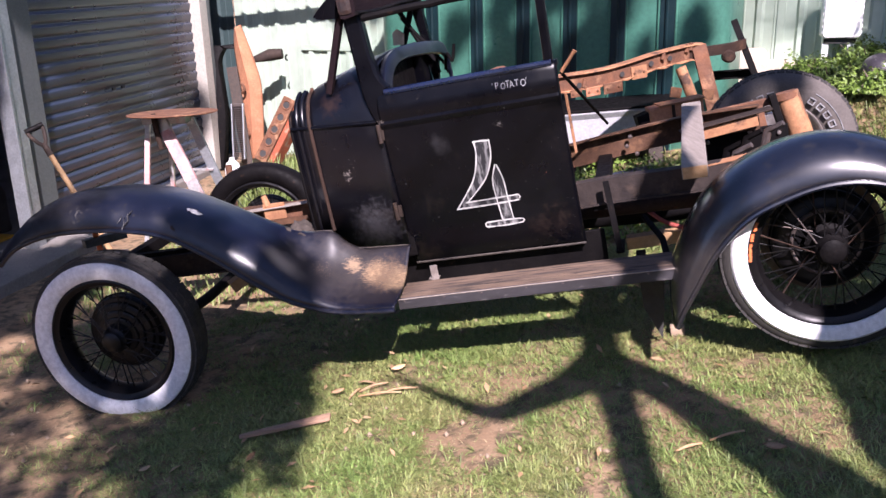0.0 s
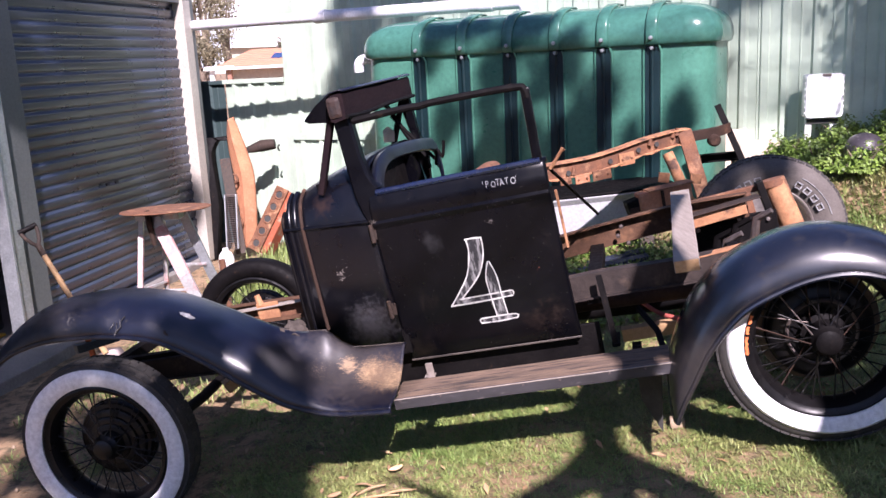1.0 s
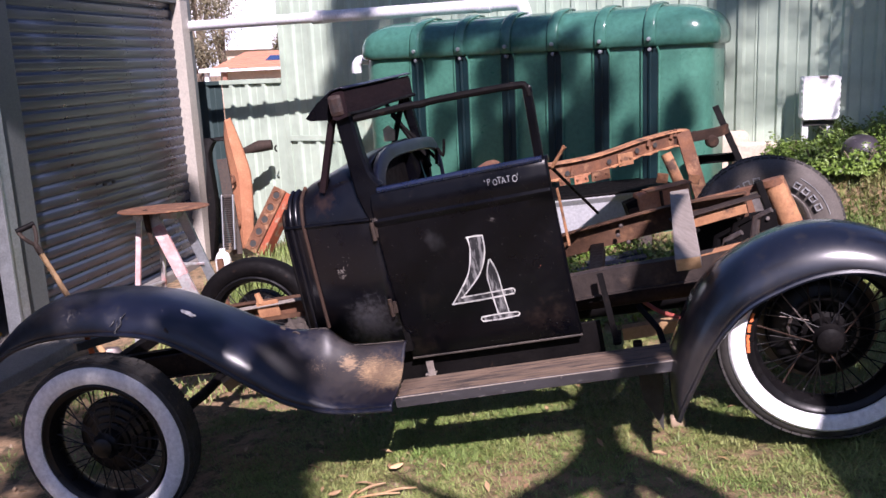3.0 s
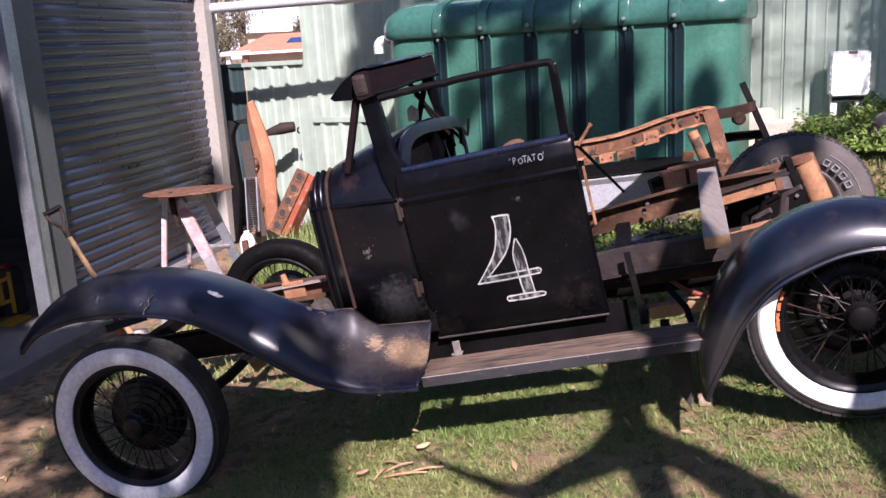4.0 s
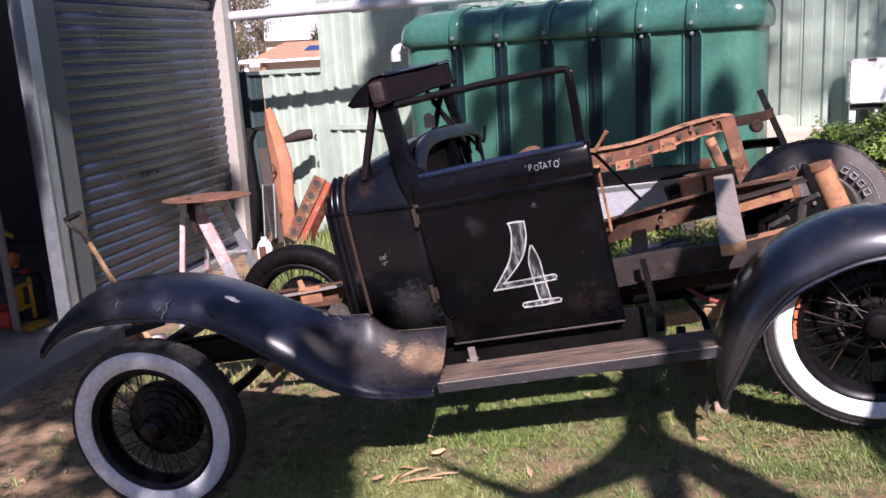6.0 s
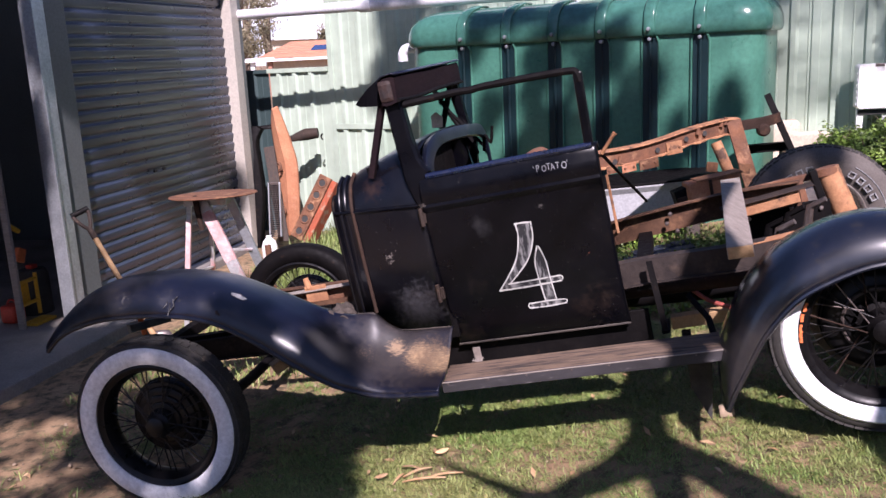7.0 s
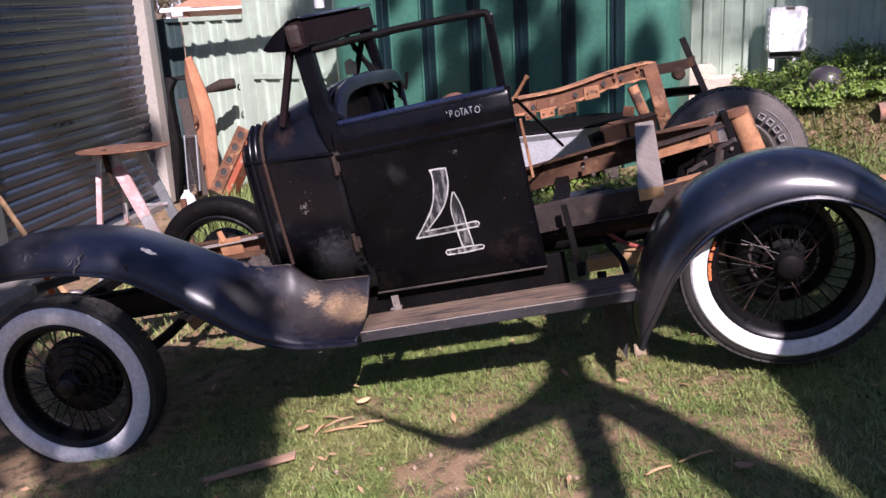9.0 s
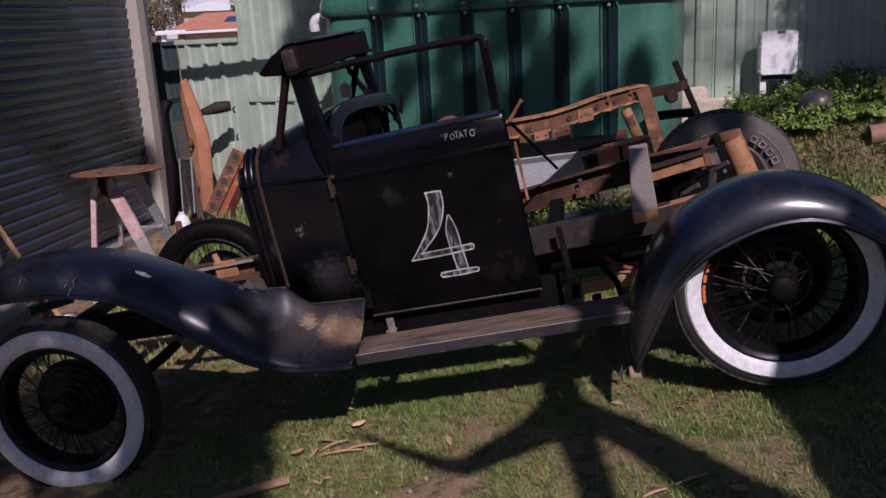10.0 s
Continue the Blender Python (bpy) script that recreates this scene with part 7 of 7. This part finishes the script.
def build_wall_sapling():
    """A thin sapling beyond the bed; its leaf shadows fall on the wall."""
    base = Vector((4.05, 3.9, ground_at(4.05, 3.9) - 0.05))
    t = thing("sapling", "slender sapling with sparse leaves beside the lawn", "tree")
    rng = np.random.default_rng(31)
    tube("trunk", smooth_path([base, base + Vector((-0.05, 0.05, 1.5)), base + Vector((-0.1, 0, 2.6)), base + Vector((-0.25, 0.1, 3.9))], 5), [0.05 - 0.0025 * i for i in range(16)], BARK, t, sides=8)
    for i, (p, r, n) in enumerate((((3.32, 6.45, 1.35), 0.28, 420), ((3.3, 6.45, 1.75), 0.24, 200), ((3.35, 6.42, 1.9), 0.3, 330), ((3.1, 6.55, 2.2), 0.2, 80), ((3.45, 6.4, 1.3), 0.35, 500), ((2.98, 6.6, 2.05), 0.12, 26), ((3.5, 6.35, 2.3), 0.3, 900), ((3.28, 6.46, 2.0), 0.28, 900), ((3.3, 6.45, 1.15), 0.3, 1300), ((3.2, 6.5, 1.6), 0.22, 420), ((3.38, 6.4, 2.45), 0.3, 900), ((3.02, 6.58, 2.25), 0.12, 60), ((3.62, 6.3, 1.5), 0.4, 2200), ((3.85, 6.2, 2.1), 0.45, 2200), ((3.5, 6.36, 0.95), 0.3, 1000), ((4.2, 6.0, 1.3), 0.5, 2400), ((4.5, 5.9, 2.1), 0.55, 2400))):
        c = np.array(Vector(p) + TO_SUN * 3.6)
        q = rng.normal(size=(n, 3)) * r * 0.55 + c
        v, f = leaf_arrays(q, rng.normal(size=(n, 3)) + np.array(TO_SUN), 0.075, 2.2, seed=80 + i)
        big_mesh("leaf_clump", v, f, TREE_LEAF, t)
        tube("twig", [base + Vector((-0.1, 0.02, 2.5)), Vector(c)], [0.018, 0.006], BARK, t, sides=5)


build_wall_sapling()


# ---- a glowing screen for the overexposed white sky low over the distance ----
def build_backdrop():
    m = bpy.data.materials.new("overexposed_sky")
    m.use_nodes = True
    nt = m.node_tree
    nt.nodes.remove(nt.nodes["Principled BSDF"])
    glow = nt.nodes.new("ShaderNodeEmission")
    coords, clouds, tone = nt.nodes.new("ShaderNodeTexCoord"), nt.nodes.new("ShaderNodeTexNoise"), nt.nodes.new("ShaderNodeMix")
    clouds.inputs["Scale"].default_value, clouds.inputs["Detail"].default_value = 0.012, 4.0
    nt.links.new(coords.outputs["Object"], clouds.inputs["Vector"])
    tone.data_type = "RGBA"
    nt.links.new(ramp_value(nt, clouds.outputs["Fac"], 0.35, 0.6, 0.0, 1.0), tone.inputs["Factor"])
    tone.inputs["A"].default_value, tone.inputs["B"].default_value = (0.72, 0.84, 1.0, 1), (1.0, 0.98, 0.96, 1)
    nt.links.new(tone.outputs["Result"], glow.inputs["Color"])
    glow.inputs["Strength"].default_value = 0.95
    nt.links.new(glow.outputs[0], nt.nodes["Material Output"].inputs[0])
    rows = [[(700 * math.sin(a), 700 * math.cos(a), z) for a in [radians(-60 + 6 * i) for i in range(16)]] for z in (-20, 40, 120, 190)]
    verts, faces = grid_mesh(rows)
    shape("backdrop", verts, faces, m, None, "glowing screen for the overexposed hazy white sky over the distance", category="sky", kind="structure")


build_backdrop()

# ---- beyond the fence: a tiled house and gum trees ----
def build_house():
    m = pose(-10.5, 46, -1.2, 0, 0, -6)
    h = thing("neighbour_house", "brick house with an orange tiled hip roof beyond the fence", "house", m)
    box("wall", (-0.9, 0.5, 0), (6, 7, 2.95), LIMESTONE, h, "cream rendered wall")
    ridge = [(-1.2, -0.2, 3.08), (7.0, -0.2, 2.92), (7.0, 7.0, 2.92), (-1.2, 7.0, 3.08), (-0.35, 3.4, 3.95), (5.0, 3.4, 3.95)]
    rows = 9
    # roof faces with courses of tiles
    for name, (p, q, r, s) in (("roof_slope", (ridge[0], ridge[1], ridge[5], ridge[4])), ("roof_hip", (ridge[3], ridge[0], ridge[4], ridge[4]))):
        p, q, r, s = (Vector(v) for v in (p, q, r, s))
        grid = []
        for i in range(rows):
            for a, lift in ((i / rows, 0.03), ((i + 1) / rows, 0.0)):
                grid.append([p.lerp(s, a) + Vector((0, 0, lift)), q.lerp(r, a) + Vector((0, 0, lift))])
        verts, faces = grid_mesh(grid)
        shape(name, verts, faces, TERRACOTTA, h, "orange terracotta tile roof")
    verts, faces = [Vector(v) for v in ridge], [(1, 2, 5), (2, 3, 4, 5)]
    shape("roof_back", verts, faces, TERRACOTTA, h)
    box("gutter", (-1.75, -0.35, 2.92), (7.0, -0.22, 3.05), WHITE_PLASTIC, h)
    box("porch_roof", (-1.75, -0.2, 3.052), (-0.2, 3.0, 3.12), WHITE_PLASTIC, h)
    for x in (-1.55, -0.6):
        box("porch_post", (x, -0.1, 0), (x + 0.22, 0.12, 2.92), BRICK if x > -1 else WHITE_PLASTIC, h)
    shape("solar_panel", [(1.35, 1.2, 3.42), (2.2, 1.2, 3.42), (2.2, 2.1, 3.68), (1.35, 2.1, 3.68)], [(0, 1, 2, 3)], GLASS_BLUE, h, "blue solar panel")
    far = thing("far_house", "distant pale roofed house on the hill", "house", pose(-17.2, 85, 0.4, 0, 0, 0))
    box("wall", (-3.2, 0, 0), (2.2, 6, 3.3), LIMESTONE, far)
    shape("roof", [(-3.8, -0.6, 3.3), (2.6, -0.6, 3.2), (2.6, 6.5, 3.2), (-3.8, 6.5, 3.3), (-1.0, 3, 4.2), (0.6, 3, 4.2)], [(0, 1, 5, 4), (1, 2, 5), (2, 3, 4, 5), (3, 0, 4)], WHITE_PLASTIC, far)


build_house()


def build_far_trees():
    rng = np.random.default_rng(55)
    for i, (x, y, z0, hgt, r, n) in enumerate(((-15.9, 60, -1, 10.8, 2.5, 5400), (-18.0, 64, -1, 12.0, 3.2, 5400), (-15.5, 57, -1, 5.6, 1.7, 3600), (-15.9, 50, -1, 4.3, 1.3, 3600), (-10.7, 62, -1, 5.2, 0.7, 1800),
                                                (-13.9, 58, -1, 8.2, 1.2, 1500), (-6.0, 62, 0, 9.4, 1.5, 2700), (-3.4, 66, 0, 9.9, 1.6, 2700), (-8.0, 70, 0, 8.6, 1.6, 2700))):
        t = thing("far_tree", "distant gum tree with a loose grey green crown", "tree", pose(x, y, z0), group="gums beyond the fence")
        tube("trunk", [(0, 0, 0), (0.2, 0, hgt * 0.35), (-0.1, 0, hgt * 0.7)], [0.28, 0.2, 0.08], BARK, t, sides=8)
        verts, faces = [], []
        for j in range(9):
            a, u = rng.uniform(0, 6.28), rng.uniform(0.35, 1.0)
            c = np.array([math.cos(a) * r * 0.62 * (1.1 - u * 0.5), math.sin(a) * r * 0.62, hgt * (0.4 + 0.52 * u)])
            tube("limb", [(0.05, 0, hgt * 0.3), tuple(c * 0.6 + np.array([0, 0, hgt * 0.16])), tuple(c)], [0.12, 0.08, 0.03], BARK, t, sides=5)
            k = n // 9
            q = rng.normal(size=(k, 3)) * np.array([r * 0.3, r * 0.3, hgt * 0.055]) + c
            v, f = leaf_arrays(q, rng.normal(size=(k, 3)), 0.19, 2.0, seed=100 + 10 * i + j)
            faces.append(f + sum(len(w) for w in verts))
            verts.append(v)
        big_mesh("crown", np.concatenate(verts), np.concatenate(faces), FAR_LEAF, t)


build_far_trees()


# ---- inside the open garage bay ----
def build_garage_things():
    m = DOOR @ pose(0.0, 0.42, 0)
    t = thing("yellow_trolley", "yellow tubular hand trolley in the dark garage", "trolley", m)
    for x in (-0.02, 0.165):
        tube("upright", [(x, 0, 0.04), (x, 0.0, 0.34 if x > 0 else 0.78)], 0.014, YELLOW_PAINT, t, sides=8)
    for z in (0.14, 0.30):
        tube("rung", [(-0.02, 0, z), (0.165, 0, z)], 0.014, YELLOW_PAINT, t, sides=8)
    box("toe_plate", (-0.03, -0.12, 0.0), (0.18, 0.0, 0.02), YELLOW_PAINT, t)
    tube("grip", [(-0.02, 0, 0.72), (0.07, 0, 0.66)], 0.018, YELLOW_PAINT, t, sides=8)
    box("back_plate", (-0.01, 0.02, 0.14), (0.11, 0.03, 0.30), YELLOW_PAINT, t)
    t = thing("red_can", "red fuel can on the garage floor", "can", DOOR @ pose(0.02, 0.50, 0))
    box("body", (-0.02, 0, 0), (0.10, 0.12, 0.13), RED_PLASTIC, t, bevel=0.02)
    tube("handle", smooth_path([(0.04, 0.02, 0.125), (0.04, 0.04, 0.16), (0.04, 0.08, 0.16), (0.04, 0.10, 0.125)], 3), 0.008, RED_PLASTIC, t, sides=6)
    t = thing("orange_tin", "small orange tin hanging in the garage", "tin", DOOR @ pose(0.07, 0.46, 0.44, 0, 0, 0))
    box("tin_body", (-0.035, -0.02, 0.0), (0.045, 0.02, 0.10), ORANGE_PAINT, t, bevel=0.01, m=pose(0, 0, 0, 0, 25, 0))
    t = thing("drum", "dark oil drum with a red cap beside the opening", "drum", DOOR @ pose(0.30, 0.55, 0))
    lv, lf = lathe_mesh([(0.0, 0.0), (0.11, 0.0), (0.115, 0.02), (0.11, 0.04), (0.11, 0.28), (0.09, 0.33), (0.0, 0.335)], 24, False)
    shape("drum_body", [(x, w, y) for x, y, w in lv], lf, DARK_CLUTTER, t, smooth=True)
    box("cap", (-0.03, -0.03, 0.334), (0.03, 0.03, 0.365), RED_PLASTIC, t, "red cap", bevel=0.008)
    t = thing("workbench", "dark cluttered workbench in the garage", "bench", DOOR @ pose(-1.6, 2.6, 0))
    box("top", (-1.0, 0, 0.84), (2.2, 0.7, 0.9), OLD_TIMBER, t)
    for x in (-0.9, 2.1):
        for y in (0.06, 0.62):
            box("leg", (x - 0.04, y - 0.04, 0), (x + 0.04, y + 0.04, 0.84), OLD_TIMBER, t)
    for i, (x, w, h, mat) in enumerate(((-0.7, 0.3, 0.25, DARK_CLUTTER), (-0.2, 0.25, 0.4, OLD_TIMBER), (0.3, 0.35, 0.2, BLUE_PAINT), (0.9, 0.2, 0.3, ORANGE_PAINT), (1.4, 0.3, 0.22, GALVANISED))):
        b = thing("storage_box", "small storage box on the workbench", "box", DOOR @ pose(-1.6 + x, 2.75, 0.9), group="boxes on the bench")
        box("case", (0, 0, 0), (w, 0.3, h), mat, b, bevel=0.01)
    t = thing("storage_crate", "orange plastic crate among garage clutter", "crate", DOOR @ pose(-0.62, 1.7, 0))
    box("case", (-0.25, 0, 0.0), (0.25, 0.35, 0.3), DARK_CLUTTER, t, bevel=0.01)
    box("lid", (-0.26, -0.01, 0.302), (0.26, 0.36, 0.36), ORANGE_PAINT, t, bevel=0.01)
    t = thing("grey_plank", "pale plank leaning inside the garage", "plank", DOOR @ pose(-0.10, 0.36, 0))
    beam("board", (0, 0, 0), (0.05, 0.05, 1.5), 0.05, 0.025, GREY_WOOD, t, up=(1, 0, 0))


build_garage_things()


def build_yard_bits():
    # terracotta pipe and timber edging on the right
    t = thing("terracotta_pipe", "broken terracotta pipe lying at the bed's edge", "pipe", pose(2.99, 5.5, ground_at(2.99, 5.5) + 0.055, 0, -6, -12))
    prof = [(0.05, 0.0), (0.064, 0.0), (0.066, 0.2), (0.064, 0.5), (0.05, 0.5)]
    lv, lf = lathe_mesh(prof, 20)
    shape("pipe", [(y, x, z) for x, y, z in lv], lf, OLD_CLAY, t, smooth=True)
    a, b = (2.36, 4.62), (3.2, 4.25)
    t = thing("timber_edging", "pale flat timber edging board on the lawn", "edging")
    beam("board", (a[0], a[1], ground_at(*a) + 0.03), (b[0], b[1], ground_at(*b) + 0.03), 0.14, 0.04, RAW_WOOD, t)
    h = thing("garden_hose", "thin pale blue hose along the timber edging", "hose")
    pts = [(2.2, 4.75), (2.5, 4.68), (2.9, 4.52), (3.3, 4.3), (3.9, 4.1)]
    tube("hose", smooth_path([(x, y, ground_at(x, y) + 0.02) for x, y in pts], 6), 0.011, BLUE_PAINT, h, sides=8)
    # timber pieces under the front of the car
    t = thing("timber_chock", "raw timber chock behind the front wheel", "timber", CAR @ pose(0.20, 0.5, -0.10, 0, 0, 35))
    shape("block", *beam_mesh((0.08, 0, 0.09), (0.24, 0, 0.15), 0.07, 0.05), RAW_WOOD, t, bevel=0.004)
    t = thing("dark_timber", "dark timber prop behind the front wheel", "timber", CAR @ pose(0.42, 1.0, FLOOR, 0, 0, 10))
    shape("block", *beam_mesh((0.0, 0, 0.06), (0.3, -0.05, 0.33), 0.08, 0.05), OLD_TIMBER, t, bevel=0.004)
    # brick chip by the rear fender's foot, and a red can ahead of the car
    t = thing("brick_chip", "small tan brick chip on the grass", "brick", CAR @ pose(2.17, 0.36, FLOOR))
    box("chip", (-0.028, -0.025, -0.01), (0.028, 0.025, 0.032), STONE, t, bevel=0.012)
    t = thing("orange_tag", "small orange plastic strap on the bumper iron", "strap", CAR @ pose(-0.16, 0.32, 0.2))
    box("strap", (-0.012, -0.004, 0.0), (0.012, 0.004, 0.19), ORANGE_PAINT, t, bevel=0.002)


build_yard_bits()


# ---- the yard's boundary behind the viewer ----
def build_boundary():
    f = thing("wall_south_fence", "dark green steel fence closing the yard", "fence", pose(0, -11, 0, 0, 0, 180), kind="structure")
    for i in range(10):
        ribbed("sheet", -15 + 3 * i, -12.01 + 3 * i, -3.0, 2.2, FENCE_DARK, f, pitch=0.21)
    e = thing("wall_east_fence", "dark green steel fence closing the yard", "fence", pose(11, 0, 0, 0, 0, -90), kind="structure")
    for i in range(7):
        ribbed("sheet", -9 + 3 * i, -6.01 + 3 * i, -0.5, 3.2, FENCE_DARK, e, pitch=0.21)
    rng = np.random.default_rng(77)
    for k, (x, y) in enumerate(((-9, -9.6), (-5.5, -9.8), (-2.2, -9.5), (1.2, -9.8), (4.6, -9.6), (8, -9.5), (9.4, -5.5), (9.6, -1.5), (-11.5, -6))):
        z = ground_at(x, y)
        t = thing("hedge_tree", "dense dark green boundary tree along the fence", "tree", pose(x, y, z), group="boundary trees")
        tube("trunk", [(0, 0, -0.2), (0.1, 0, 1.8), (0, 0.1, 4.0)], [0.16, 0.12, 0.05], BARK, t, sides=8)
        n = 1500
        d = rng.normal(size=(n, 3))
        d /= np.linalg.norm(d, axis=1, keepdims=True)
        q = d * (rng.uniform(0.3, 1, (n, 1)) ** 0.5) * np.array([1.9, 1.4, 2.5]) * (0.8 + 0.25 * np.sin(d[:, :1] * 5 + k) * np.sin(d[:, 2:] * 6)) + np.array([0, 0, 3.0])
        v, g = leaf_arrays(q, d + rng.normal(size=(n, 3)) * 0.5, 0.34, 1.8, seed=300 + k)
        big_mesh("crown", v, g, TREE_LEAF, t)


build_boundary()
